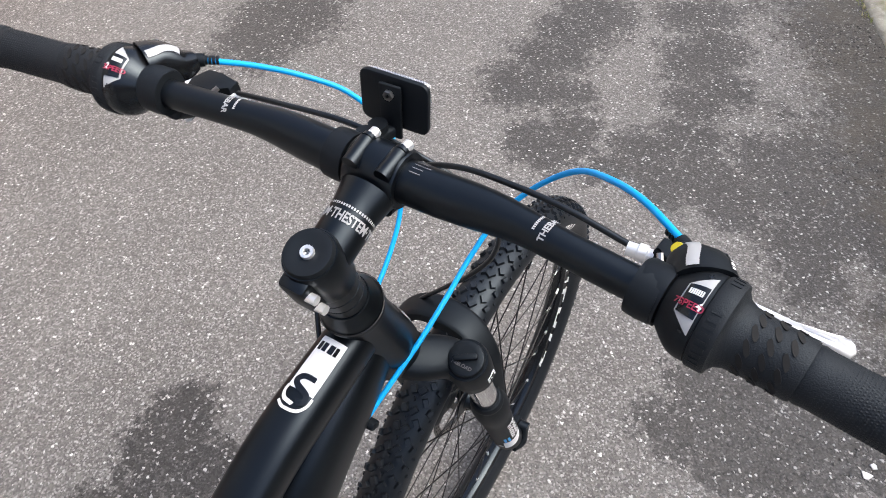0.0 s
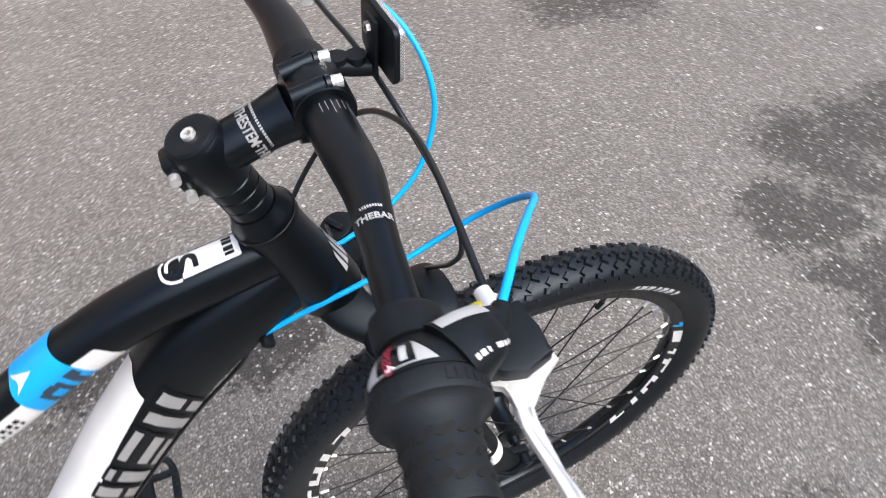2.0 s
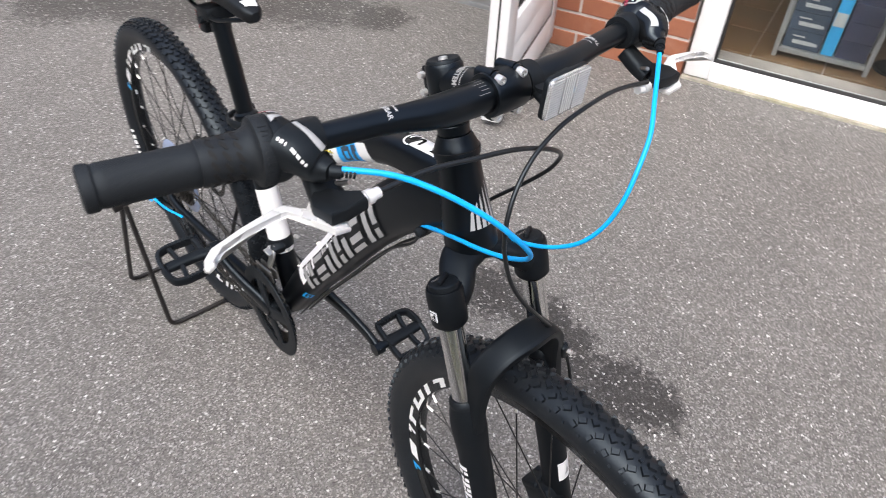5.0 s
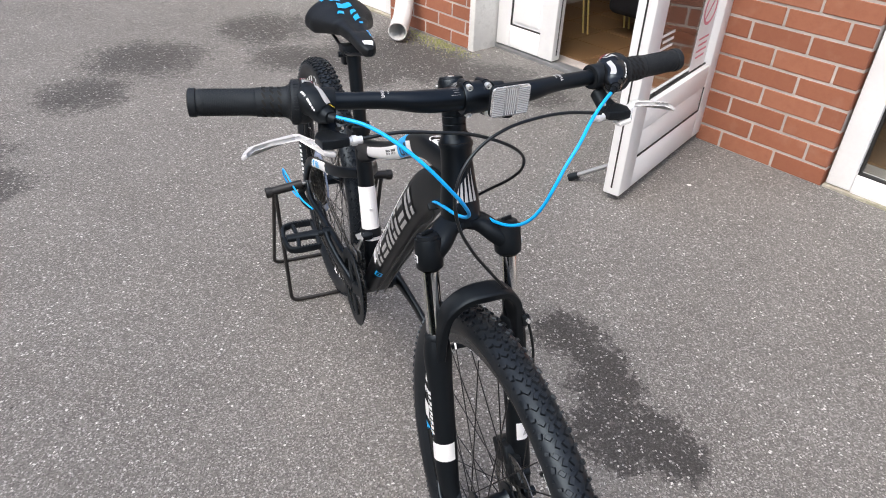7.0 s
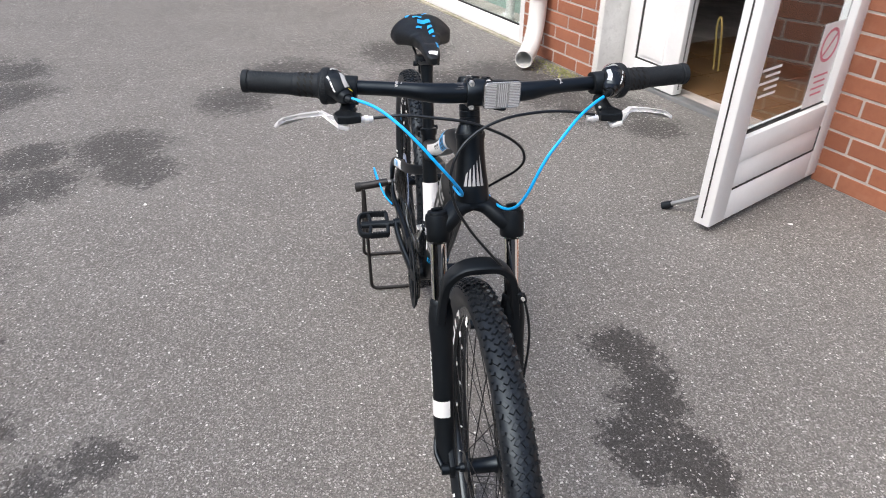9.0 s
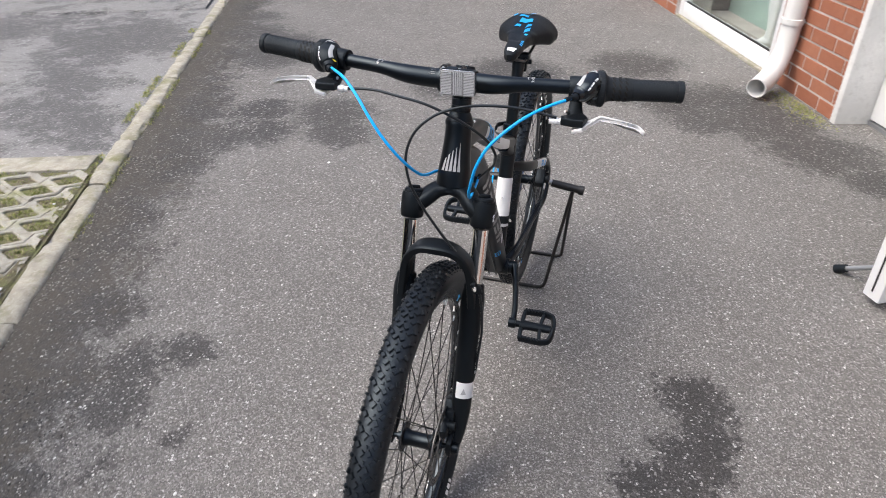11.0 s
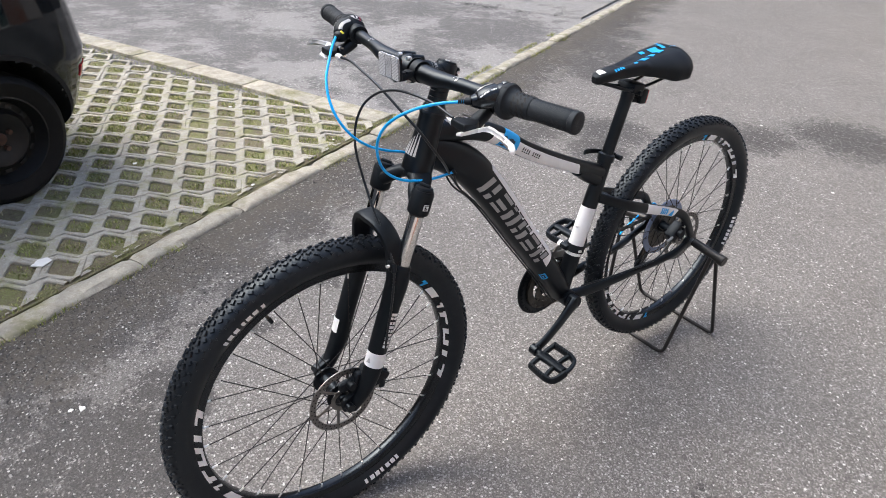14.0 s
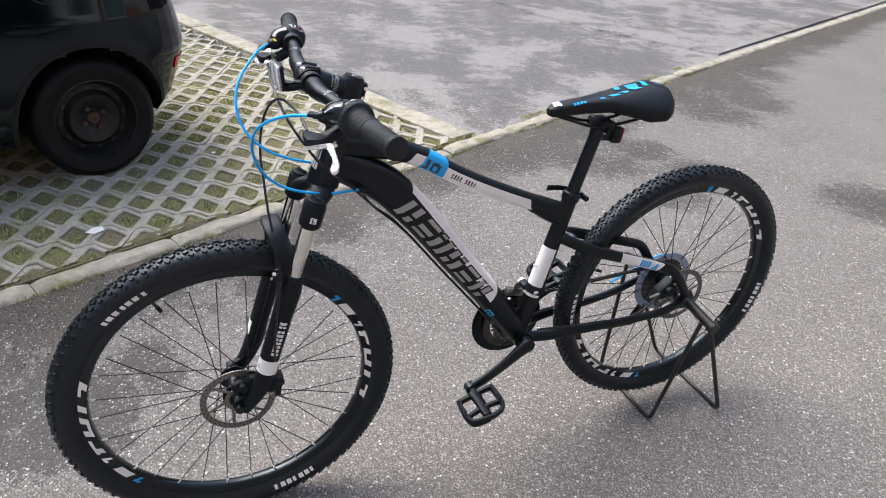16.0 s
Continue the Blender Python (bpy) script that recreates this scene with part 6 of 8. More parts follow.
def fork():
    def leg(z, y):
        return Vector((steer(z).x + 0.026, y, z))
    bm = fresh()
    # crown: arms sweep from the steerer to both legs
    for y in (1, -1):
        tube(bm, [(*steer(0.800), 0.026, 0.012), (steer(0.797).x + 0.008, 0.026 * y, 0.793, 0.022, 0.013), (leg(0.78, 0).x - 0.004, 0.046 * y, 0.780, 0.0195, 0.0145), (leg(0.765, 0).x, 0.065 * y, 0.765, 0.0185, 0.0150)], 20, side=(1, 0, 0), power=2.8)
        top, low = leg(0.792, 0.065 * y), leg(0.748, 0.065 * y)
        lathe(bm, [(0.0, 0.0), (0.0190, 0.0), (0.0208, 0.0025), (0.0212, 0.018), (0.0212, 0.040), (0.0198, 0.0460), (0.0, 0.0460)], axis_pose(low, top - low), 28)
    rod(bm, steer(0.808), steer(0.790), 0.026, 28)
    f = part("fork", bm, CASTING, bicycle, "black suspension fork crown")
    for y in (1, -1):
        bm = fresh()
        tip = leg(0.797, 0.065 * y)
        up = (leg(0.85, 0) - leg(0.75, 0)).normalized()
        am = axis_pose(tip - up * 0.004, up)
        lathe(bm, [(0.0, 0.005), (0.0105, 0.005), (0.0150, 0.005), (0.0165, 0.004), (0.0172, 0.0), (0.0172, -0.006)], am, 28)
        box(bm, (0.022, 0.0055, 0.006), am @ pose(0, 0, 0.0075, 0, 0, 30), 0.0015)
        part("preload_cap", bm, BLACK_PLASTIC, f, "black preload knob with a grip bar")
    for y in (1, -1):
        tip = leg(0.797, 0.065 * y)
        up = (leg(0.85, 0) - leg(0.75, 0)).normalized()
        words("preload_lettering", "PRELOAD", 0.0046, GREY_PRINT, f, axis_pose(tip + up * 0.0014, up) @ pose(0.000, -0.0075, 0, 0, 0, 0), "small grey lettering")
    for y in (1, -1):
        bm = fresh()
        c = leg(0.766, 0.065 * y)
        bq = pose(c.x + 0.002, c.y + 0.0211 * y, c.z, 0, -17.5, 0)
        box(bm, (0.0115, 0.0012, 0.0115), bq, 0.0004)
        badge = part("fork_badge", bm, WHITE_DECAL, f, "small white square badge")
        bm = fresh()
        for sx, sz, wx, wz in ((0, 0.0040, 0.009, 0.0009), (0, -0.0040, 0.009, 0.0009), (0.0018, 0.0, 0.0034, 0.0044), (-0.0022, -0.0012, 0.0022, 0.0022)):
            box(bm, (wx, 0.0004, wz), bq @ pose(sx, 0.0008 * y, sz))
        part("badge_print", bm, GLOSS_PLASTIC, badge, "black blocked emblem")
    for y in (1, -1):
        bm = fresh()
        rod(bm, leg(0.744, 0.065 * y), leg(0.610, 0.065 * y), 0.0142, 28)
        part("stanchion", bm, CHROME, f, "chromed fork stanchion")
    # lowers
    bm = fresh()
    lowers = {}
    for y in (1, -1):
        t = Tube([(*leg(0.640, 0.065 * y), 0.0178), (*leg(0.632, 0.065 * y), 0.0198), (*leg(0.56, 0.065 * y), 0.0200), (*leg(0.47, 0.0655 * y), 0.0192), (*leg(0.41, 0.066 * y), 0.0188), (leg(0.385, 0).x + 0.004, 0.066 * y, 0.385, 0.017), (0.682, 0.064 * y, 0.352, 0.013), (0.690, 0.064 * y, 0.340, 0.010)], 48, around=24)
        t.add_to(bm)
        lowers[y] = t
        prism(bm, [(-0.022, -0.008), (-0.010, -0.018), (0.008, -0.016), (0.013, 0.0), (0.008, 0.014), (-0.010, 0.022), (-0.026, 0.030)], 0.010, side_pose(FRONT.x, 0.058 * y, FRONT.z), 0.002)
    # brace over the tyre, ahead of the legs
    tube(bm, [(leg(0.612, 0).x + 0.006, -0.066, 0.612, 0.008, 0.0185), (leg(0.65, 0).x + 0.015, -0.062, 0.655, 0.0080, 0.0185), (0.592, -0.0510, 0.701, 0.0075, 0.0180), (0.598, -0.029, 0.7235, 0.0072, 0.0175), (0.600, 0.0, 0.728, 0.008, 0.0185), (0.598, 0.029, 0.7235, 0.0072, 0.0175), (0.592, 0.0510, 0.701, 0.0075, 0.0180), (leg(0.65, 0).x + 0.015, 0.062, 0.655, 0.0080, 0.0185), (leg(0.612, 0).x + 0.006, 0.066, 0.612, 0.008, 0.0185)], 56, side=(0, -0.7, -0.7), power=4.5)
    part("lower_casting", bm, CASTING, f, "matt black fork lowers with a brace")
    # hose guide on the brace's shoulder
    bm = fresh()
    box(bm, (0.014, 0.010, 0.022), pose(0.603, 0.0715, 0.658, 12, 0, 0), 0.003)
    lathe(bm, [(0.0028, -0.008), (0.0052, -0.008), (0.0056, 0.0), (0.0052, 0.008), (0.0028, 0.008)], axis_pose(Vector((0.602, 0.078, 0.655)), (0.05, 0.3, -0.9)), 18, closed=True)
    guide = part("hose_guide", bm, BLACK_PLASTIC, f, "black cable guide on the brace")
    bm = fresh()
    rod(bm, Vector((0.610, 0.074, 0.660)), Vector((0.6155, 0.0745, 0.661)), 0.0034, 8)
    part("guide_bolt", bm, POLISHED, guide, "bright guide bolt")
    for y in (1, -1):
        bm = fresh()
        lathe(bm, [(0.0146, 0.0), (0.0185, 0.0), (0.0188, 0.006), (0.016, 0.010), (0.0146, 0.010)], axis_pose(leg(0.638, 0.065 * y), leg(0.7, 0) - leg(0.6, 0)), 24)
        part("wiper_seal", bm, BLACK_PLASTIC, f, "rubber wiper seal")
    for y in (1, -1):
        t = lowers[y]
        bm = fresh()
        a = 0 if y == 1 else 180
        t.patch(bm, [(0.565, 60), (0.665, 60), (0.665, -120), (0.565, -120)] if y == 1 else [(0.565, 120), (0.565, 300), (0.665, 300), (0.665, 120)], 0.0006, 16)
        part("leg_band", bm, WHITE_DECAL, f, "white band on the fork leg")
        bm = fresh()
        t.patch(bm, [(0.60, a - 75), (0.635, a - 60), (0.635, a - 60), (0.64, a - 90)], 0.001, 3)
        part("band_emblem", bm, SILVER_DECAL, f, "grey emblem on the band")
        bm = fresh()
        slanted_row(bm, t, 0.27, 0.52, a - 18, a + 20, [(1, "solid"), (0.8, "split"), (0.35, None), (1, "split"), (1, "solid"), (1, "split"), (0.9, "solid"), (1, "split"), (1, "solid"), (1, "split")], 0.004)
        part("leg_lettering", bm, WHITE_DECAL, f, "white blocked lettering on the fork leg")
    t = lowers[-1]
    bm = fresh()
    for k in (0, 1):
        t.patch(bm, [(0.47, 128 + 16 * k), (0.55, 128 + 16 * k), (0.55, 138 + 16 * k), (0.47, 138 + 16 * k)], 0.001, 4)
    part("leg_stripe", bm, BLUE_DECAL, f, "blue stripes on the fork leg")
    # axle, quick release and front brake caliper
    bm = fresh()
    rod(bm, FRONT + Vector((0, -0.076, 0)), FRONT + Vector((0, 0.074, 0)), 0.005, 16)
    rod(bm, FRONT + Vector((0, 0.064, 0)), FRONT + Vector((0, 0.076, 0)), 0.009, 16)
    rod(bm, FRONT + Vector((0, -0.064, 0)), FRONT + Vector((0, -0.078, 0)), 0.010, 16)
    tube(bm, [(FRONT.x - 0.002, -0.074, FRONT.z, 0.006), (FRONT.x - 0.03, -0.084, FRONT.z + 0.018, 0.0045), (FRONT.x - 0.052, -0.080, FRONT.z + 0.034, 0.004)], 12, side=(0, 1, 0.01))
    part("quick_release", bm, ANODISED, f, "black quick release skewer")
    bm = fresh()
    cm = pose(0.640, 0.050, 0.398, 0, -35, 0)
    box(bm, (0.052, 0.030, 0.036), cm, 0.007)
    box(bm, (0.030, 0.040, 0.018), cm @ pose(-0.012, 0.006, 0.014), 0.004)
    rod(bm, cm @ Vector((0.0, 0.014, 0.0)), cm @ Vector((0, 0.026, 0)), 0.013, 20)
    box(bm, (0.012, 0.008, 0.045), cm @ pose(-0.024, 0.016, 0.004, 0, 25, 0), 0.002)
    box(bm, (0.030, 0.022, 0.052), pose(0.668, 0.049, 0.388, 0, -20, 0), 0.006)
    box(bm, (0.040, 0.014, 0.024), pose(0.690, 0.047, 0.392, 0, 10, 0), 0.005)
    rod(bm, Vector((0.688, 0.050, 0.396)), Vector((0.688, 0.066, 0.396)), 0.0085, 18)
    tube(bm, [(0.634, 0.062, 0.420, 0.004, 0.006), (0.624, 0.068, 0.398, 0.004, 0.007), (0.622, 0.068, 0.376, 0.0035, 0.005)], 10, power=3)
    cal = part("front_caliper", bm, BLACK_PLASTIC, bicycle, "black mechanical disc brake caliper")
    for dx, dz in ((-0.02, 0.012), (0.018, 0.012), (-0.018, -0.016)):
        bm = fresh()
        rod(bm, cm @ Vector((dx, 0.015, dz)), cm @ Vector((dx, 0.021, dz)), 0.004, 6)
        part("caliper_bolt", bm, STEEL, cal, "steel caliper bolt")


def cockpit():
    # stem
    bm = fresh()
    up = steer(1.05) - steer(0.95)
    lathe(bm, [(0.0, 0.0), (0.0185, 0.0), (0.0198, 0.002), (0.0198, 0.037), (0.0185, 0.040), (0.0, 0.040)], axis_pose(steer(0.9585), up), 28)
    stem_tube = Tube([(0.446, 0, 0.978, 0.0172, 0.0165), (0.465, 0, 0.984, 0.0172, 0.0165), (0.488, 0, 0.991, 0.0178, 0.017), (0.503, 0, 0.9955, 0.021, 0.0185)], 20, around=28)
    stem_tube.add_to(bm)
    lathe(bm, [(0.0162, -0.0205), (0.0205, -0.0205), (0.0215, -0.018), (0.0215, 0.018), (0.0205, 0.0205), (0.0162, 0.0205)], axis_pose(BAR, (0, 1, 0)), 28, closed=True)
    for y in (-0.0135, 0.0135):
        for s in (1, -1):
            # a bored lug for each clamp bolt
            rod(bm, Vector((BAR.x - 0.018, y * 0.95, BAR.z + 0.0150 * s)), Vector((BAR.x + 0.004, y, BAR.z + 0.0190 * s)), 0.0062, 18)
            rod(bm, Vector((BAR.x + 0.0042, y, BAR.z + 0.0190 * s)), Vector((BAR.x + 0.0075, y, BAR.z + 0.0188 * s)), 0.0056, 18)
    box(bm, (0.014, 0.022, 0.036), pose(steer(0.977).x - 0.0185, 0, 0.9715, 0, -17.5, 0), 0.004)
    stem = part("stem", bm, ANODISED, bicycle, "black aluminium stem")
    wrap_words("stem_lettering", "STEM·THESTEM·THESTEM·THESTEM", 0.0102, STEM_PRINT, stem, stem_tube, 0.52, 270, True, -1, 1, "silver lettering round the stem", 0.0005, 0.66)
    bm = fresh()
    for k in range(30):
        stem_tube.patch(bm, [(0.64, 170 + 6.6 * k), (0.67, 170 + 6.6 * k), (0.67, 174 + 6.6 * k), (0.64, 174 + 6.6 * k)], 0.0005, 1)
    part("fine_print", bm, SILVER_DECAL, stem, "fine silver print line")
    for y in (-0.0135, 0.0135):
        for s in (1, -1):
            bm = fresh()
            c = Vector((BAR.x + 0.0075, y, BAR.z + 0.0188 * s))
            d = Vector((1, 0, 0))
            lathe(bm, [(0.0, 0.0075), (0.0026, 0.0075), (0.0026, 0.0045), (0.0, 0.0045)][:1] + [(0.0024, 0.0045), (0.0024, 0.0078), (0.0042, 0.0075), (0.0044, 0.0), (0.0, 0.0)], axis_pose(c, d), 16)
            part("stem_bolt", bm, POLISHED, stem, "polished hex bolt")
    for k, dz in ((0, 0.008), (1, -0.010)):
        bm = fresh()
        c = steer(0.977) - Vector((0.0215, 0, 0.006)) + up.normalized() * dz
        rod(bm, c + Vector((0, -0.0165, 0)), c + Vector((0, -0.009, 0)), 0.0036, 16)
        rod(bm, c + Vector((0, 0.009, 0)), c + Vector((0, 0.0125, 0)), 0.0034, 14)
        part("pinch_bolt", bm, POLISHED, stem, "polished hex bolt")
    bm = fresh()
    tm = axis_pose(steer(0.997), up)
    lathe(bm, [(0.0, 0.0015), (0.006, 0.0015), (0.012, 0.0035), (0.0165, 0.003), (0.0178, 0.0), (0.0178, -0.002)], tm, 32)
    cap = part("top_cap", bm, BLACK_PLASTIC, bicycle, "black steerer top cap")
    bm = fresh()
    lathe(bm, [(0.0, 0.0015), (0.0024, 0.0015), (0.0024, 0.004), (0.0046, 0.0042), (0.0048, 0.001)], tm, 18)
    part("cap_bolt", bm, POLISHED, cap, "steel cap bolt")

    # handlebar
    half = [(0.521, 0.0, 1.0005, 0.0159), (0.521, 0.048, 1.0005, 0.0159), (0.5216, 0.072, 1.0015, 0.0154), (0.5208, 0.092, 1.0033, 0.0140), (0.5182, 0.110, 1.0052, 0.0123), (0.5142, 0.135, 1.0064, 0.0113), (0.5095, 0.170, 1.0072, 0.0112), (0.499, 0.25, 1.0095, 0.0111), (0.481, 0.360, 1.0125, 0.0111)]
    rows = [(x, -y, z, r) for x, y, z, r in half[:0:-1]] + half
    bt = Tube(rows, 90, side=(1, 0, 0), around=24)
    bm = fresh()
    bt.add_to(bm)
    bmesh.ops.transform(bm, matrix=BAR_LEAN, verts=bm.verts)
    bar = part("handlebar", bm, ANODISED, bicycle, "black riser handlebar")
    for y in (1, -1):
        s = 0.5 + y * (0.182 if y == 1 else 0.178)
        t = wrap_words("bar_lettering", "THEBAR", 0.0060, SILVER_DECAL, bar, bt, s, 90, True, y, -y, "silver lettering on the bar")
        t.matrix_basis = BAR_LEAN
        bm = fresh()
        for k in range(9):
            bt.patch(bm, [(s - 0.009 * y, 62 + 7 * k), (s - 0.0115 * y, 62 + 7 * k), (s - 0.0115 * y, 67 + 7 * k), (s - 0.009 * y, 67 + 7 * k)], 0.0005, 1)
        bmesh.ops.transform(bm, matrix=BAR_LEAN, verts=bm.verts)
        part("fine_print", bm, SILVER_DECAL, bar, "fine silver print line")
        bm = fresh()
        for k in range(6):
            e = 0.5 + y * 0.036
            bt.patch(bm, [(e, 40 + 13 * k), (e + 0.012 * y * (1.5 if k % 3 == 0 else 1), 40 + 13 * k), (e + 0.012 * y * (1.5 if k % 3 == 0 else 1), 42 + 13 * k), (e, 42 + 13 * k)], 0.0005, 1)
        bmesh.ops.transform(bm, matrix=BAR_LEAN, verts=bm.verts)
        part("scale_mark", bm, DIM_PRINT, bar, "fine silver scale marks")

    def spot(y, side):
        """The bar's middle at that distance from the stem."""
        p = np.array(half)
        return Vector((float(np.interp(y, p[:, 1], p[:, 0])), y * side, float(np.interp(y, p[:, 1], p[:, 2]))))

    for side in (1, -1):
        out = (spot(0.36, side) - spot(0.25, side)).normalized()
        base = spot(0.25, side)
        am = BAR_LEAN @ axis_pose(base, out)  # z runs outwards, 0 at 0.25 from the stem
        # grip
        bm = fresh()
        prof = [(0.0112, 0.0335), (0.0166, 0.0335), (0.0172, 0.036), (0.0166, 0.040), (0.0164, 0.060), (0.0163, 0.095), (0.0165, 0.0995), (0.0158, 0.1005), (0.0158, 0.1025), (0.0172, 0.1035), (0.0176, 0.107), (0.0172, 0.1115), (0.0145, 0.1130), (0.006, 0.1130), (0.0, 0.1125)]
        lathe(bm, prof, am, 36)
        grip = part("grip", bm, GRIP_RUBBER, bicycle, "black textured rubber grip")
        bm = fresh()
        for i in range(60):
            for j in range(26):
                a = radians(360 * (i + 0.5 * (j % 2)) / 60)
                c = am @ Vector((0.01638 * math.cos(a), 0.01638 * math.sin(a), 0.0425 + 0.0021 * j))
                n = am.to_3x3() @ Vector((math.cos(a), math.sin(a), 0))
                box_low(bm, c, n, 0.0008, 0.00025)
        ob = part("grip_texture", bm, GRIP_RUBBER, grip, "fine raised grip dots", smooth=False)
        tagged(ob, kind="stuff")
        # twist shifter barrel with slots
        bm = fresh()
        lathe(bm, [(0.0115, 0.0335), (0.0174, 0.0335), (0.0180, 0.0320), (0.0180, 0.018), (0.0182, 0.006), (0.0190, -0.001), (0.0210, -0.0055), (0.0245, -0.0080), (0.0268, -0.0086), (0.0276, -0.0100), (0.0278, -0.0185), (0.0268, -0.0200), (0.0255, -0.0200), (0.0255, -0.021), (0.0115, -0.021)], am, 48)
        shifter = part("twist_shifter", bm, GRIP_RUBBER, bicycle, "black twist shifter beside the grip")
        bm = fresh()
        prism(bm, [(-0.0004, -0.0050), (0.0013, -0.0034), (0.0017, 0.0), (0.0012, 0.0036), (0.0004, 0.0050), (-0.0013, 0.0034), (-0.0017, 0.0), (-0.0012, -0.0036)], 0.0006)
        slot = finish(bm, "grip_slot", CAR_PLASTIC, smooth=False)
        for i in range(13):
            for j in range(3):
                z = 0.005 + 0.0095 * j
                r = float(np.interp(z, [0.0, 0.006, 0.018, 0.03], [0.0188, 0.0182, 0.0180, 0.0180]))
                ob = new("grip_slot", slot)
                ob.parent, ob.matrix_parent_inverse = shifter, chain_inverse(shifter)
                ob.matrix_basis = am @ Matrix.Rotation(radians(360 / 13 * i + 9 * j), 4, "Z") @ Matrix.Translation((r, 0, z)) @ Matrix.Rotation(radians(28), 4, "X") @ Matrix.Rotation(radians(90), 4, "Y")
        # moulded letter blocks round the flange
        bm = fresh()
        rng = random.Random(6)
        for i in range(40):
            if i % 13 in (9, 10, 11, 12):
                continue
            a = radians(9.0 * i)
            q = am @ Matrix.Rotation(a, 4, "Z") @ Matrix.Translation((0.0277, 0, -0.0142))
            w = rng.choice((0.0011, 0.0016, 0.0022))
            box(bm, (0.0010, w * 1.25, 0.0058), q)
        part("moulded_lettering", bm, GRIP_RUBBER, shifter, "raised blocked lettering round the flange", smooth=False)
        # housing: swollen shell reaching ahead to the cable outlet
        bm = fresh()
        housing = Tube([(*(am @ Vector((0, 0, -0.0205))), 0.0268), (*(am @ Vector((0, 0, -0.0265))), 0.0268), (*(am @ Vector((0, 0, -0.033))), 0.0245), (*(am @ Vector((0, 0, -0.039))), 0.0200), (*(am @ Vector((0, 0, -0.043))), 0.0165)], 20, side=(1, 0, 0), around=32)
        housing.add_to(bm)
        nose0 = BAR_LEAN @ (spot(0.222, side) + Vector((0.014, 0, 0.007)))
        tip = Vector((0.551, 0.203 * side, 1.0085 if side < 0 else 1.0035))
        tube(bm, [(*nose0, 0.0190, 0.0185), (nose0.x + 0.010, nose0.y - 0.004 * side, nose0.z - 0.0005, 0.0172, 0.0160), (tip.x - 0.011, tip.y + 0.005 * side, tip.z + 0.0005, 0.0128, 0.0118), (tip.x - 0.001, tip.y + 0.0010 * side, tip.z, 0.0074)], 16, side=(0, 1, 0), power=2.5, around=24)
        shell = part("shifter_housing", bm, GLOSS_PLASTIC if side > 0 else BLACK_PLASTIC, shifter, "swollen black shifter housing")
        # gear window with silver surround
        bm = fresh()
        # the window looks up and back; find that angle on the housing
        best = max(range(0, 360, 2), key=lambda a: (housing.at(0.3, a) - Vector(housing.c[6])).normalized().dot(Vector((-0.45, 0.0, 0.9))))
        housing.patch(bm, [(0.08, best - 40), (0.08, best + 40), (0.62, best + 20), (0.62, best - 20)], 0.0005, 14)
        part("gear_window_frame", bm, SILVER_DECAL, shell, "silver gear window surround")
        bm = fresh()
        housing.patch(bm, [(0.10, best - 20), (0.10, best + 20), (0.58, best + 19), (0.58, best - 19)], 0.0011, 12)
        part("gear_window", bm, GLOSS_PLASTIC, shell, "glossy black gear window")
        ahead = 1 if housing.at(0.3, best + 8).x > housing.at(0.3, best - 8).x else -1
        wrap_words("gear_lettering", "7SPEED" if side < 0 else "3SPEED", 0.0052, RED_PRINT, shell, housing, 0.36, best - 7 * ahead, False, ahead, side, "red lettering in the gear window", 0.0014)
        bm = fresh()
        for k in range(7):
            z = 0.17 + 0.052 * k
            housing.patch(bm, [(z, best + 6 * ahead), (z + 0.038, best + 6 * ahead), (z + 0.038, best + 13 * ahead), (z, best + 13 * ahead)], 0.0014, 1)
        part("window_print", bm, WHITE_DECAL, shell, "pale blocked print")
        wrap_words("gear_number", "4" if side < 0 else "2", 0.006, WHITE_DECAL, shell, housing, 0.13, best - 5 * ahead, False, ahead, side, "white gear number", 0.0014)
        for text, da in (("+", 36), ("-", -36)):
            wrap_words("shift_sign", text, 0.007, GLOSS_PLASTIC, shell, housing, 0.26, best + da * ahead * -side, False, ahead, side, "black shift sign", 0.0012)
        # silver blade shape and lettering block on the nose
        nose = Tube([(*nose0, 0.0190, 0.0185), (nose0.x + 0.010, nose0.y - 0.004 * side, nose0.z - 0.0005, 0.0172, 0.0160), (tip.x - 0.011, tip.y + 0.005 * side, tip.z + 0.0005, 0.0128, 0.0118), (tip.x - 0.001, tip.y + 0.0010 * side, tip.z, 0.0074)], 16, power=2.5, around=24)
        bm = fresh()
        up_a = max(range(0, 360, 2), key=lambda a: (nose.at(0.4, a) - Vector(nose.c[6])).normalized().dot(Vector((0, -0.25 * side, 0.95))))
        nose.patch(bm, [(0.04, up_a - 16), (0.04, up_a + 6), (0.60, up_a + 16), (0.60, up_a - 18)], 0.0006, 10)
        part("silver_inlay", bm, SILVER_DECAL, shell, "silver inlay on the housing")
        bm = fresh()
        out_a = max(range(0, 360, 2), key=lambda a: (nose.at(0.4, a) - Vector(nose.c[6])).normalized().dot(Vector((0.1, 0.75 * side, 0.65))))
        for k in range(7):
            s = 0.08 + 0.064 * k
            wide = (0.046, 0.044, 0.016, 0.052, 0.044, 0.046, 0.044)[k]
            nose.patch(bm, [(s, out_a - 6), (s + wide, out_a - 6), (s + wide, out_a + 4), (s, out_a + 4)], 0.0006, 2)
        part("housing_lettering", bm, WHITE_DECAL, shell, "white blocked lettering")
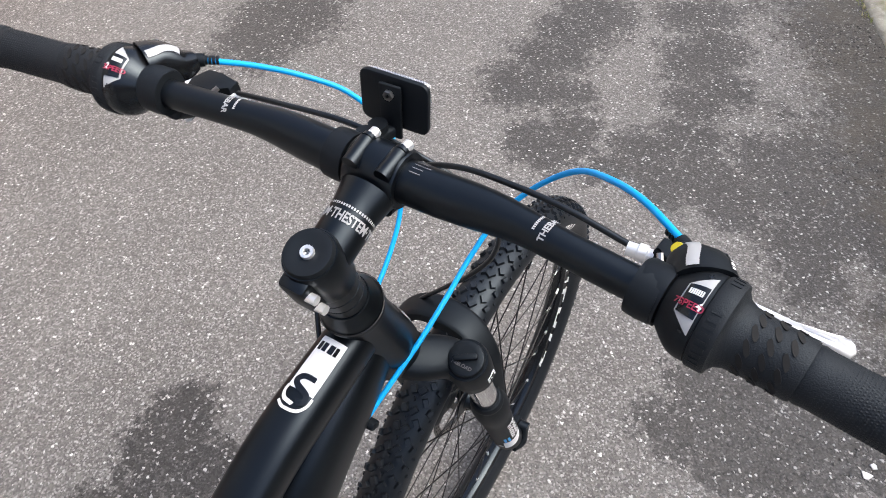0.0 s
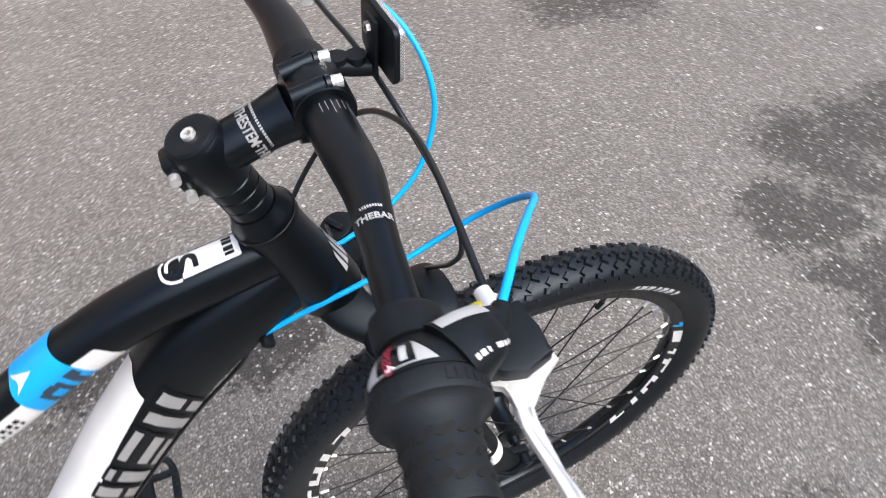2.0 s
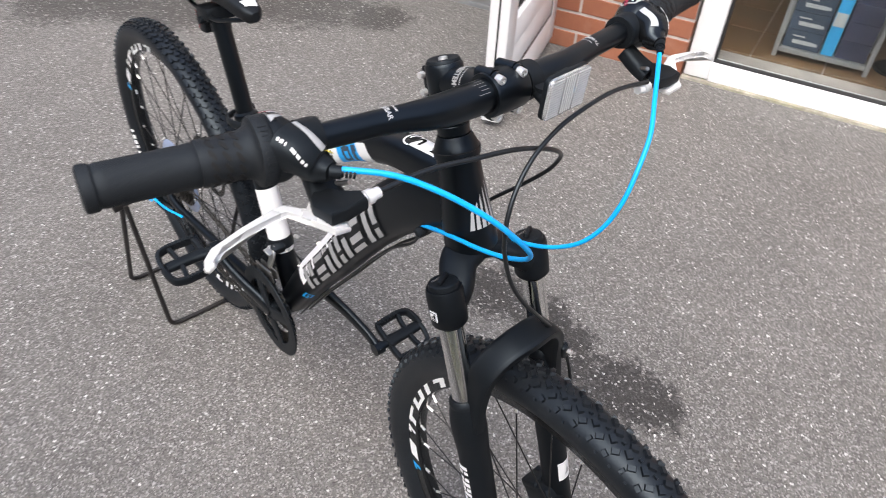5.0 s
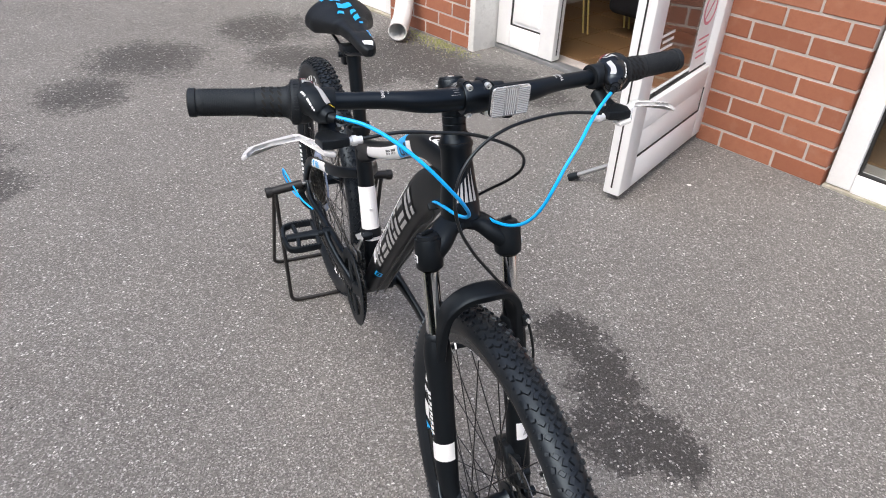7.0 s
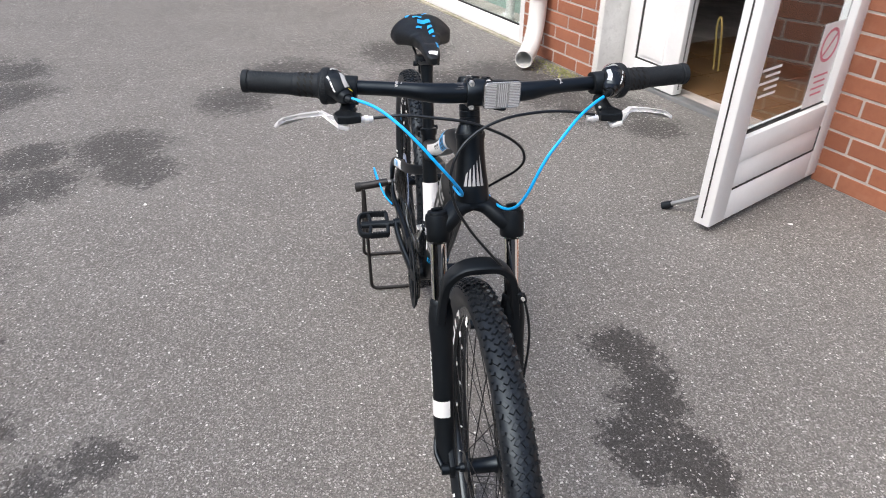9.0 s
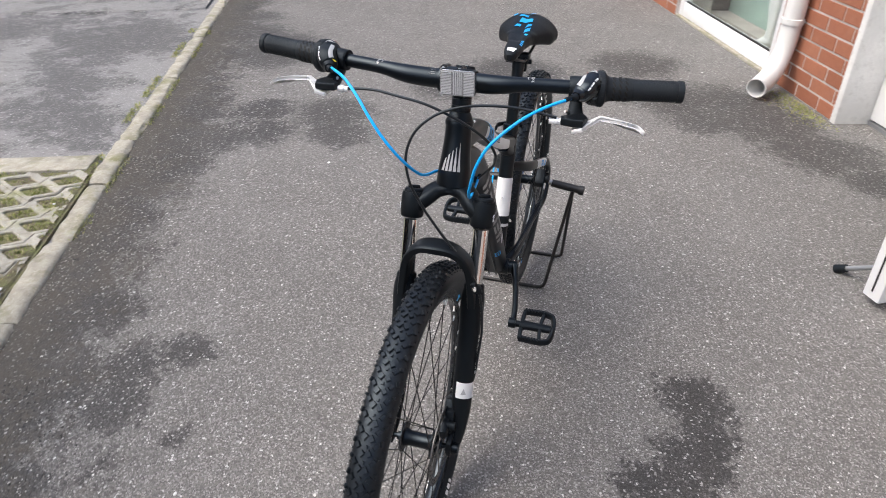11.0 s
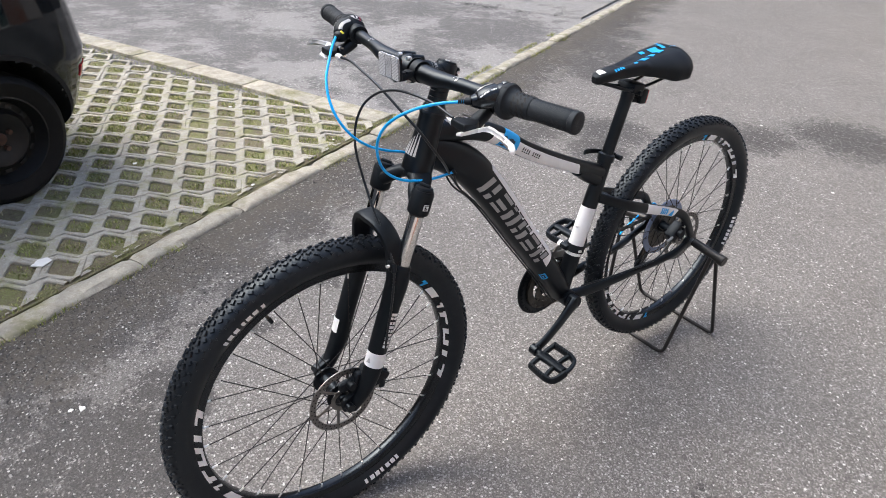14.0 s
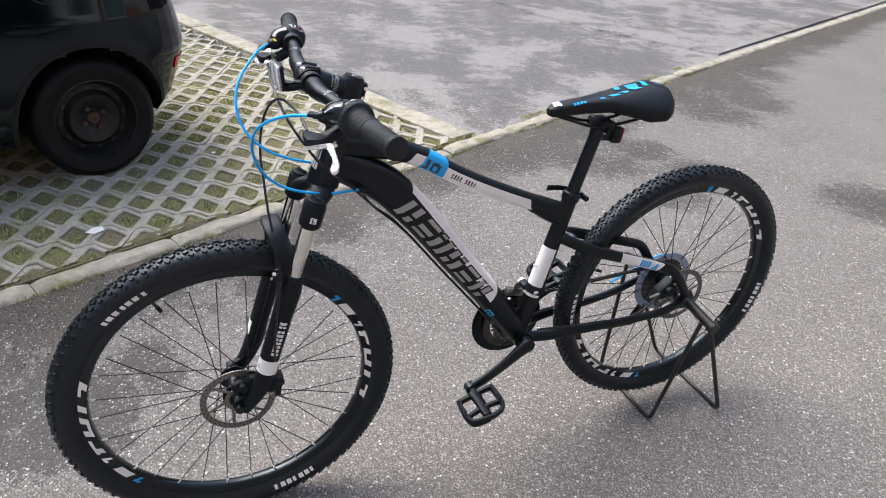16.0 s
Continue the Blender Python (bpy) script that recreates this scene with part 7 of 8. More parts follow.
        if side < 0:
            bm = fresh()
            in_a = max(range(0, 360, 2), key=lambda a: (nose.at(0.8, a) - Vector(nose.c[12])).normalized().dot(Vector((-0.90, -0.05, 0.42))))
            c = nose.at(0.78, in_a, 0.0004)
            lathe(bm, [(0.0, 0.0006), (0.0037, 0.0006), (0.0040, 0.0)], axis_pose(c, c - Vector(nose.c[12])), 20)
            part("round_sticker", bm, YELLOW_PRINT, shell, "round yellow sticker")
        # clamp ring between shifter and bar
        bm = fresh()
        lathe(bm, [(0.0112, -0.062), (0.0166, -0.062), (0.0178, -0.0595), (0.0180, -0.044), (0.0112, -0.043)], am, 30)
        part("shifter_clamp", bm, BLACK_PLASTIC, shifter, "black clamp collar")
        # cable ferrule
        bm = fresh()
        cable_way = Vector((0.62, -0.75 * side, -0.12)).normalized()
        rod(bm, tip - cable_way * 0.003, tip + cable_way * 0.006, 0.0055, 14)
        for k in range(4):
            rod(bm, tip + cable_way * (0.006 + 0.003 * k), tip + cable_way * (0.008 + 0.003 * k), 0.0038, 12)
        part("cable_outlet", bm, BLACK_PLASTIC, shifter, "ribbed black cable outlet")

        # brake lever
        z = 0.978 if side < 0 else 0.964
        bm = fresh()
        lathe(bm, [(0.0112, -0.008), (0.0172, -0.008), (0.0178, 0.0), (0.0172, 0.008), (0.0112, 0.008)], BAR_LEAN @ axis_pose(spot(0.196, side), spot(0.25, side) - spot(0.15, side)), 24, closed=True)
        tube(bm, [(0.512, 0.202 * side, z + 0.018, 0.010, 0.009), (0.530, 0.204 * side, z + 0.008, 0.012, 0.009), (0.546, 0.206 * side, z + 0.002, 0.015, 0.008)], 10, side=(0, 1, 0), power=3)
        turned = (lambda pts: [(x, y * side) for x, y in pts]) if side > 0 else (lambda pts: [(x, y * side) for x, y in pts][::-1])
        prism(bm, turned([(0.538, 0.214), (0.541, 0.203), (0.553, 0.201), (0.559, 0.185), (0.572, 0.187), (0.5735, 0.206), (0.5735, 0.221), (0.5565, 0.2265), (0.545, 0.222)]), 0.012, Matrix.Translation((0, 0, z + 0.0055)), 0.0022)
        lever = part("brake_lever", bm, BLACK_PLASTIC, bicycle, "black brake lever bracket")
        bm = fresh()
        prism(bm, turned([(0.524, 0.210), (0.529, 0.207), (0.536, 0.211), (0.569, 0.204), (0.5755, 0.206), (0.5785, 0.221), (0.5595, 0.2325), (0.5478, 0.2435), (0.5468, 0.252), (0.5487, 0.276), (0.5508, 0.298), (0.5545, 0.3045), (0.5595, 0.3080), (0.5590, 0.3125), (0.5545, 0.3145), (0.5490, 0.3115), (0.5455, 0.3040), (0.5436, 0.278), (0.5408, 0.252), (0.5404, 0.2425), (0.5462, 0.2310), (0.5458, 0.2240), (0.534, 0.2170)]), 0.0060, Matrix.Translation((0, 0, z - 0.0045)), 0.0018)
        for vert in bm.verts:
            out_y = abs(vert.co.y)
            vert.co.z += float(np.interp(out_y, [0.205, 0.225, 0.243, 0.300, 0.316], [-0.004, 0.003, 0.013, 0.008, -0.002]))
        part("lever_blade", bm, LEVER_SILVER, lever, "satin silver aluminium lever blade")
        bm = fresh()
        adj = Vector((0.560, 0.186 * side, z + 0.001))
        d = Vector((-0.03, -1.0 * side, 0.0)).normalized()
        lathe(bm, [(0.0, 0.0), (0.0052, 0.0), (0.0052, 0.004), (0.0066, 0.0045), (0.0066, 0.0105), (0.0052, 0.011), (0.0050, 0.018), (0.0, 0.018)], axis_pose(adj, d), 12)
        part("adjuster", bm, LEVER_SILVER, lever, "silver barrel adjuster")
        bm = fresh()
        rod(bm, Vector((0.5305, 0.2115 * side, z - 0.002)), Vector((0.5305, 0.2115 * side, z + 0.006)), 0.0042, 14)
        rod(bm, Vector((0.540, 0.196 * side, z + 0.010)), Vector((0.552, 0.190 * side, z + 0.016)), 0.0022, 8)
        part("lever_pivot", bm, STEEL, lever, "steel pivot screw")

    # reflector on its bracket
    bm = fresh()
    rm = pose(0.578, 0.024, 1.0150, 0, 4, 3)
    turned_up = rm @ Matrix.Rotation(radians(90), 4, "Y")

    def rounded(h, w, r):
        return [(sx * (h - r) + r * math.cos(radians(a)), sy * (w - r) + r * math.sin(radians(a))) for sx, sy, a0 in ((1, 1, 0), (-1, 1, 90), (-1, -1, 180), (1, -1, 270)) for a in range(a0, a0 + 91, 30)]

    prism(bm, rounded(0.0212, 0.0285, 0.006), 0.0045, turned_up @ pose(0, 0, -0.0032), 0.0008)
    refl = part("front_reflector", bm, BLACK_PLASTIC, bicycle, "black reflector housing")
    bm = fresh()
    prism(bm, rounded(0.0206, 0.0278, 0.0056), 0.0036, turned_up @ pose(0, 0, 0.0006), 0.0010)
    lens = part("reflector_lens", bm, REFLECTOR, refl, "clear ribbed reflector lens")
    bm = fresh()
    for k in range(15):
        for y0 in (-0.0180, 0.0180):
            box(bm, (0.0010, 0.0160, 0.0013), rm @ pose(0.0026, y0, -0.0175 + 0.0025 * k))
    for k in range(5):
        box(bm, (0.0008, 0.0012, 0.036), rm @ pose(0.0026, -0.0060 + 0.0030 * k, 0))
    part("lens_rib", bm, LENS_RIB, lens, "bright moulded lens ribs", smooth=False)
    bm = fresh()
    box(bm, (0.003, 0.018, 0.045), rm @ pose(-0.0095, 0.0, -0.005), 0.0012)
    lathe(bm, [(0.0162, -0.008), (0.0188, -0.008), (0.0192, 0.0), (0.0188, 0.008), (0.0162, 0.008)], axis_pose(BAR + Vector((0, 0.032, 0)), (0, 1, 0)), 26, closed=True)
    tube(bm, [(0.536, 0.032, 0.999, 0.007, 0.0055), (0.552, 0.030, 0.995, 0.0075, 0.006), (0.571, 0.025, 0.993, 0.0078, 0.0055)], 10, power=3)
    rod(bm, Vector((0.545, 0.031, 1.001)), Vector((0.545, 0.031, 1.005)), 0.0075, 16)
    rod(bm, Vector((0.558, 0.029, 0.998)), Vector((0.558, 0.029, 1.004)), 0.0075, 16)
    part("reflector_bracket", bm, BLACK_PLASTIC, refl, "black reflector bracket")
    bm = fresh()
    c = rm @ Vector((-0.011, 0.0, 0.010))
    lathe(bm, [(0.0016, 0.001), (0.0016, 0.003), (0.0040, 0.003), (0.0042, 0.0), (0.0, 0.0)], axis_pose(c, rm.to_3x3() @ Vector((-1, 0, 0))), 6)
    part("bracket_bolt", bm, STEEL, refl, "small bracket bolt")


def box_low(bm, c, n, size, height):
    """A small raised dot."""
    q = axis_pose(c, n)
    top = bm.verts.new(q @ Vector((0, 0, height)))
    ring = [bm.verts.new(q @ Vector((size * math.cos(a), size * math.sin(a), 0))) for a in (0, 1.571, 3.142, 4.712)]
    for i in range(4):
        bm.faces.new((ring[i], ring[(i + 1) % 4], top))


def cables():
    def run(name, pts, r, material, label, n=90):
        bm = fresh()
        tube(bm, [(*p, r) for p in pts], n, side=(0.3, 0.2, 0.93), around=12)
        return part(name, bm, material, bicycle, label)

    run("shift_cable", [(0.551, -0.203, 1.011), (0.580, -0.166, 1.005), (0.606, -0.134, 0.987), (0.627, -0.107, 0.964), (0.636, -0.082, 0.936), (0.633, -0.059, 0.907), (0.617, -0.042, 0.880), (0.589, -0.034, 0.857), (0.552, -0.032, 0.840), (0.509, -0.031, 0.827), (0.466, -0.026, 0.810), (0.423, -0.019, 0.788)], 0.0025, BLUE_CABLE, "sky blue gear cable housing")
    run("shift_cable", [(0.552, 0.203, 1.003), (0.578, 0.167, 0.994), (0.601, 0.136, 0.980), (0.621, 0.110, 0.961), (0.631, 0.087, 0.936), (0.633, 0.072, 0.906), (0.625, 0.063, 0.874), (0.607, 0.055, 0.844), (0.577, 0.049, 0.820), (0.537, 0.043, 0.803), (0.490, 0.038, 0.794), (0.435, 0.033, 0.793)], 0.0025, BLUE_CABLE, "sky blue gear cable housing")
    run("front_brake_cable", [(0.562, 0.179, 0.972), (0.563, 0.124, 0.980), (0.569, 0.072, 0.981), (0.574, 0.025, 0.974), (0.581, -0.015, 0.957), (0.590, -0.043, 0.930), (0.598, -0.055, 0.894), (0.604, -0.049, 0.852), (0.605, -0.026, 0.807), (0.606, 0.009, 0.759), (0.603, 0.048, 0.707), (0.602, 0.078, 0.655), (0.612, 0.090, 0.600), (0.622, 0.088, 0.520), (0.626, 0.078, 0.450), (0.628, 0.062, 0.415)], 0.0024, BLACK_CABLE, "black brake cable housing", 120)
    run("rear_brake_cable", [(0.561, -0.168, 0.981), (0.566, -0.121, 0.985), (0.572, -0.075, 0.981), (0.575, -0.029, 0.974), (0.572, 0.012, 0.958), (0.564, 0.047, 0.937), (0.548, 0.071, 0.911), (0.529, 0.080, 0.883), (0.505, 0.075, 0.855), (0.477, 0.057, 0.826), (0.447, 0.034, 0.793), (0.413, 0.018, 0.754)], 0.0024, BLACK_CABLE, "black brake cable housing")
    # inner runs under the down tube and at the stays
    for y0, x0, z0, r in ((-0.019, 0.423, 0.788, 0.0020), (0.033, 0.435, 0.793, 0.0022)):
        y1 = 0.010 if y0 > 0 else -0.010
        run("frame_cable", [(x0, y0, z0), (0.415, y0 * 0.55, 0.757), (0.354, y1, 0.6955), (0.241, y1, 0.558), (0.129, y1, 0.420), (0.062, y1, 0.331)], r, BLACK_CABLE, "black cable under the down tube", 50)
        bm = fresh()
        way = Vector((0.42 - x0 - 0.012, -0.4 * y0, -0.030)).normalized()
        rod(bm, Vector((x0, y0, z0)) - way * 0.006, Vector((x0, y0, z0)) + way * 0.010, 0.0036, 12)
        part("ferrule", bm, BLACK_PLASTIC, bicycle, "black cable ferrule")
    run("derailleur_cable", [(-0.295, -0.080, 0.378), (-0.345, -0.097, 0.381), (-0.405, -0.108, 0.392), (-0.455, -0.116, 0.406), (-0.500, -0.120, 0.405), (-0.516, -0.115, 0.372), (-0.495, -0.102, 0.338), (-0.462, -0.090, 0.326)], 0.0025, BLUE_CABLE, "sky blue rear derailleur cable loop", 40)
    run("rear_caliper_cable", [(0.0, 0.045, 0.375), (-0.15, 0.058, 0.372), (-0.28, 0.070, 0.385), (-0.335, 0.066, 0.425)], 0.0023, BLACK_CABLE, "black cable along the chain stay", 40)
    # cable stop under the head tube
    bm = fresh()
    box(bm, (0.012, 0.060, 0.008), pose(0.436, 0, 0.786, 0, 40, 0), 0.003)
    part("cable_stop", bm, BLACK_PLASTIC, bicycle, "black cable stop under the down tube")


def saddle_and_post():
    d = (Vector((-0.107, 0, 0.870)) - Vector((-0.0625, 0, 0.700))).normalized()
    foot = Vector((-0.0625, 0, 0.700))
    bm = fresh()
    rod(bm, foot - d * 0.06, foot + d * 0.158, 0.0147, 28)
    rod(bm, foot + d * 0.148, foot + d * 0.176, 0.0160, 28)
    post = part("seat_post", bm, ANODISED, bicycle, "black seat post")
    bm = fresh()
    lathe(bm, [(0.0176, -0.006), (0.0205, -0.006), (0.0208, 0.0), (0.0205, 0.009), (0.0150, 0.012)], axis_pose(foot, d), 28)
    lathe(bm, [(0.0, -0.006), (0.0075, -0.006), (0.0075, 0.006), (0.0, 0.006)], axis_pose(foot + Vector((-0.024, 0, 0.002)), (0, 1, 0)), 16)
    collar = part("seat_clamp", bm, ANODISED, bicycle, "black quick release seat clamp")
    bm = fresh()
    tube(bm, [(-0.088, -0.010, 0.702, 0.006, 0.004), (-0.080, -0.024, 0.703, 0.0055, 0.0035), (-0.050, -0.034, 0.708, 0.0065, 0.003), (-0.018, -0.030, 0.713, 0.007, 0.003)], 16, side=(0, 0, 1))
    rod(bm, Vector((-0.088, 0.010, 0.702)), Vector((-0.088, 0.026, 0.702)), 0.0062, 14)
    part("clamp_lever", bm, BLACK_PLASTIC, collar, "black clamp lever")
    bm = fresh()
    rm = pose(-0.148, 0.0, 0.842, 0, -8, 0)
    box(bm, (0.024, 0.030, 0.036), rm, 0.004)
    box(bm, (0.030, 0.012, 0.012), rm @ pose(0.018, 0, -0.010), 0.002)
    rl = part("rear_reflector_body", bm, BLACK_PLASTIC, bicycle, "black reflector holder on the seat post")
    bm = fresh()
    box(bm, (0.004, 0.027, 0.032), rm @ pose(-0.0125, 0, 0), 0.0015)
    part("rear_lens", bm, RED_LENS, rl, "red rear reflector")
    # saddle: cross sections along its length
    bm = fresh()
    xs = np.linspace(0, 1, 34)
    rings = []
    k = 28
    for u in xs:
        x = 0.028 - 0.282 * u
        w = float(np.interp(u, [0, 0.03, 0.10, 0.3, 0.45, 0.6, 0.75, 0.88, 0.96, 1.0], [0.006, 0.014, 0.0185, 0.022, 0.031, 0.050, 0.070, 0.077, 0.066, 0.030]))
        top = float(np.interp(u, [0, 0.05, 0.2, 0.45, 0.7, 0.9, 1.0], [0.911, 0.919, 0.925, 0.932, 0.946, 0.953, 0.944]))
        h = float(np.interp(u, [0, 0.04, 0.2, 0.5, 0.75, 0.93, 1.0], [0.014, 0.026, 0.030, 0.036, 0.056, 0.052, 0.022]))
        ring = []
        for j in range(k):
            a = 2 * math.pi * j / k
            c, s = math.cos(a), math.sin(a)
            y = w * math.copysign(abs(c) ** 0.75, c)
            crest = 0.010 * (abs(y) / 0.077) ** 2 * (1 if u > 0.5 else 0.3) * 3
            dip = 0.005 * math.exp(-((y / 0.010) ** 2)) if 0.25 < u < 0.97 else 0
            z = top - crest - dip if s > 0 else top - crest
            z = z - h * 0.35 * (1 - abs(s) ** 0.6) if s >= 0 else z - h * 0.35 - h * 0.65 * abs(s) ** 0.7
            ring.append(bm.verts.new((x, y, z)))
        rings.append(ring)
    for a, b in zip(rings, rings[1:]):
        for j in range(k):
            bm.faces.new((a[j], b[j], b[(j + 1) % k], a[(j + 1) % k]))
    bm.faces.new(rings[0])
    bm.faces.new(rings[-1][::-1])
    sad = part("saddle", bm, SADDLE, bicycle, "black vinyl saddle with blue print")

    def top_of(x, y):
        u = (0.028 - x) / 0.282
        top = float(np.interp(u, [0, 0.05, 0.2, 0.45, 0.7, 0.9, 1.0], [0.911, 0.919, 0.925, 0.932, 0.946, 0.953, 0.944]))
        w = float(np.interp(u, [0, 0.03, 0.10, 0.3, 0.45, 0.6, 0.75, 0.88, 0.96, 1.0], [0.006, 0.014, 0.0185, 0.022, 0.031, 0.050, 0.070, 0.077, 0.066, 0.030]))
        h = float(np.interp(u, [0, 0.04, 0.2, 0.5, 0.75, 0.93, 1.0], [0.014, 0.026, 0.030, 0.036, 0.056, 0.052, 0.022]))
        c = min(1.0, abs(y) / w) ** (1 / 0.75)
        s = math.sqrt(max(0, 1 - c * c))
        crest = 0.010 * (abs(y) / 0.077) ** 2 * (1 if u > 0.5 else 0.3) * 3
        dip = 0.005 * math.exp(-((y / 0.010) ** 2)) if 0.25 < u < 0.97 else 0
        return top - crest - dip - h * 0.35 * (1 - s**0.6)

    def print_quad(bm, q, lift=0.0012, n=6):
        g = []
        for i in range(n + 1):
            r = []
            for j in range(n + 1):
                u, v = i / n, j / n
                x = (1 - u) * ((1 - v) * q[0][0] + v * q[3][0]) + u * ((1 - v) * q[1][0] + v * q[2][0])
                y = (1 - u) * ((1 - v) * q[0][1] + v * q[3][1]) + u * ((1 - v) * q[1][1] + v * q[2][1])
                r.append(bm.verts.new((x, y, top_of(x, y) + lift)))
            g.append(r)
        for i in range(n):
            for j in range(n):
                bm.faces.new((g[i][j], g[i + 1][j], g[i + 1][j + 1], g[i][j + 1]))

    for q in ([(-0.105, 0.004), (-0.13, 0.004), (-0.145, 0.022), (-0.115, 0.022)], [(-0.135, 0.002), (-0.16, 0.006), (-0.165, 0.020), (-0.150, 0.022)], [(-0.165, -0.022), (-0.205, -0.018), (-0.200, 0.022), (-0.172, 0.024)], [(-0.21, -0.026), (-0.222, -0.028), (-0.228, 0.006), (-0.212, 0.004)], [(-0.145, -0.026), (-0.160, -0.020), (-0.158, -0.004), (-0.140, -0.006)], [(-0.09, 0.010), (-0.103, 0.012), (-0.100, 0.022), (-0.086, 0.018)], [(-0.225, -0.040), (-0.250, -0.044), (-0.245, -0.030), (-0.228, -0.026)], [(-0.232, 0.0), (-0.243, 0.0), (-0.248, 0.020), (-0.238, 0.020)]):
        bm = fresh()
        cx, cy = sum(a for a, b in q) / 4, sum(b for a, b in q) / 4
        print_quad(bm, [(0.94 * cx + 0.72 * (a - cx), cy + 0.72 * (b - cy)) for a, b in q])
        part("saddle_print", bm, BLUE_DECAL, sad, "sky blue broken print on the saddle")
    for k in range(4):
        bm = fresh()
        x = -0.020 - 0.008 * k
        print_quad(bm, [(x, 0.0135), (x - 0.0055, 0.0135), (x - 0.0055, 0.019), (x, 0.019)], 0.0012, 2)
        part("saddle_print", bm, BLUE_DECAL, sad, "sky blue broken print on the saddle")
    bm = fresh()
    print_quad(bm, [(0.016, -0.009), (0.002, -0.010), (0.004, 0.013), (0.020, 0.008)])
    part("nose_print", bm, WHITE_DECAL, sad, "white print on the saddle nose")
    for y in (0.020, -0.020):
        bm = fresh()
        tube(bm, [(0.012, y * 0.25, 0.897, 0.0035), (-0.03, y * 0.8, 0.884, 0.0035), (-0.07, y, 0.872, 0.0035), (-0.14, y, 0.872, 0.0035), (-0.19, y * 1.2, 0.882, 0.0035), (-0.23, y * 1.5, 0.893, 0.0035)], 30, side=(0, 0, 1), around=10)
        part("saddle_rail", bm, ANODISED, sad, "black saddle rail")
    bm = fresh()
    box(bm, (0.040, 0.052, 0.022), pose(-0.108, 0, 0.870, 0, -6, 0), 0.005)
    rod(bm, Vector((-0.11, -0.032, 0.860)), Vector((-0.11, 0.032, 0.860)), 0.006, 14)
    part("saddle_clamp", bm, BLACK_PLASTIC, post, "black saddle clamp")


def drivetrain():
    crank_turn = -22.5
    way = Vector((math.cos(radians(crank_turn)), 0, math.sin(radians(crank_turn))))
    for side in (1, -1):
        d = way * side
        e = BB + d * 0.170
        bm = fresh()
        y0, y1 = 0.052 * side, 0.082 * side
        tube(bm, [(BB.x, y0, BB.z, 0.0115, 0.019), (BB.x + d.x * 0.03, y0 + 0.008 * side, BB.z + d.z * 0.03, 0.009, 0.0165), (BB.x + d.x * 0.09, y1 - 0.008 * side, BB.z + d.z * 0.09, 0.0075, 0.0135), (BB.x + d.x * 0.15, y1, BB.z + d.z * 0.15, 0.0075, 0.0125), (e.x + d.x * 0.008, y1, e.z + d.z * 0.008, 0.0075, 0.0120)], 24, power=2.6)
        rod(bm, Vector((BB.x, 0.035 * side, BB.z)), Vector((BB.x, 0.060 * side, BB.z)), 0.018, 24)
        rod(bm, Vector((e.x, y1 - 0.009 * side, e.z)), Vector((e.x, y1 + 0.009 * side, e.z)), 0.0135, 20)
        part("crank_arm", bm, MATT_BLACK, bicycle, "black crank arm")
        pedal(e, y1 + 0.010 * side, side)
    # chainwheels
    for r, y in ((0.0860, -0.052), (0.0680, -0.046), (0.0480, -0.040)):
        bm = fresh()
        n = int(r * 2 * math.pi / 0.0127)
        out = []
        for i in range(n * 4):
            a = 2 * math.pi * i / (n * 4)
            rr = r + (0.003, 0.0030, -0.003, -0.003)[i % 4]
            out.append((rr * math.cos(a), rr * math.sin(a)))
        m = side_pose(BB.x, y, BB.z)
        hi = [[bm.verts.new(m @ Vector((x, yy, z))) for x, yy in out] for z in (-0.001, 0.001)]
        inner = [[bm.verts.new(m @ Vector(((r - 0.016) * math.cos(2 * math.pi * i / (n * 4)), (r - 0.016) * math.sin(2 * math.pi * i / (n * 4)), z))) for i in range(n * 4)] for z in (-0.001, 0.001)]
        for i in range(n * 4):
            j = (i + 1) % (n * 4)
            bm.faces.new((hi[0][i], hi[0][j], hi[1][j], hi[1][i]))
            bm.faces.new((hi[1][i], hi[1][j], inner[1][j], inner[1][i]))
            bm.faces.new((hi[0][j], hi[0][i], inner[0][i], inner[0][j]))
            bm.faces.new((inner[0][j], inner[0][i], inner[1][i], inner[1][j]))
        part("chainwheel", bm, MATT_BLACK if r > 0.08 else CHAIN_STEEL, bicycle, "toothed chainwheel", smooth=False)
    bm = fresh()
    for i in range(4):
        a = radians(crank_turn + 45 + 90 * i)
        tube(bm, [(BB.x + 0.012 * math.cos(a), -0.058, BB.z + 0.012 * math.sin(a), 0.004, 0.014), (BB.x + 0.076 * math.cos(a), -0.056, BB.z + 0.076 * math.sin(a), 0.0035, 0.011)], 6, power=3)
    lathe(bm, [(0.070, 0.0), (0.095, 0.0), (0.096, 0.0015), (0.095, 0.003), (0.084, 0.0042), (0.070, 0.003)], side_pose(BB.x, -0.056, BB.z), 72, closed=True)
    part("chain_guard", bm, BLACK_PLASTIC, bicycle, "black chainwheel guard ring and spider")
    # cassette
    bm = fresh()
    for i in range(7):
        r = 0.068 - 0.0068 * i
        y = -0.030 - 0.0045 * i
        n = int(r * 2 * math.pi / 0.0127)
        m = side_pose(REAR.x, y, REAR.z)
        pts = [((r + (0.0025 if k % 2 else -0.0025)) * math.cos(math.pi * k / n), (r + (0.0025 if k % 2 else -0.0025)) * math.sin(math.pi * k / n)) for k in range(2 * n)]
        prism(bm, pts, 0.0018, m)
    part("cassette", bm, CHAIN_STEEL, bicycle, "steel sprocket cassette", smooth=False)
    bm = fresh()
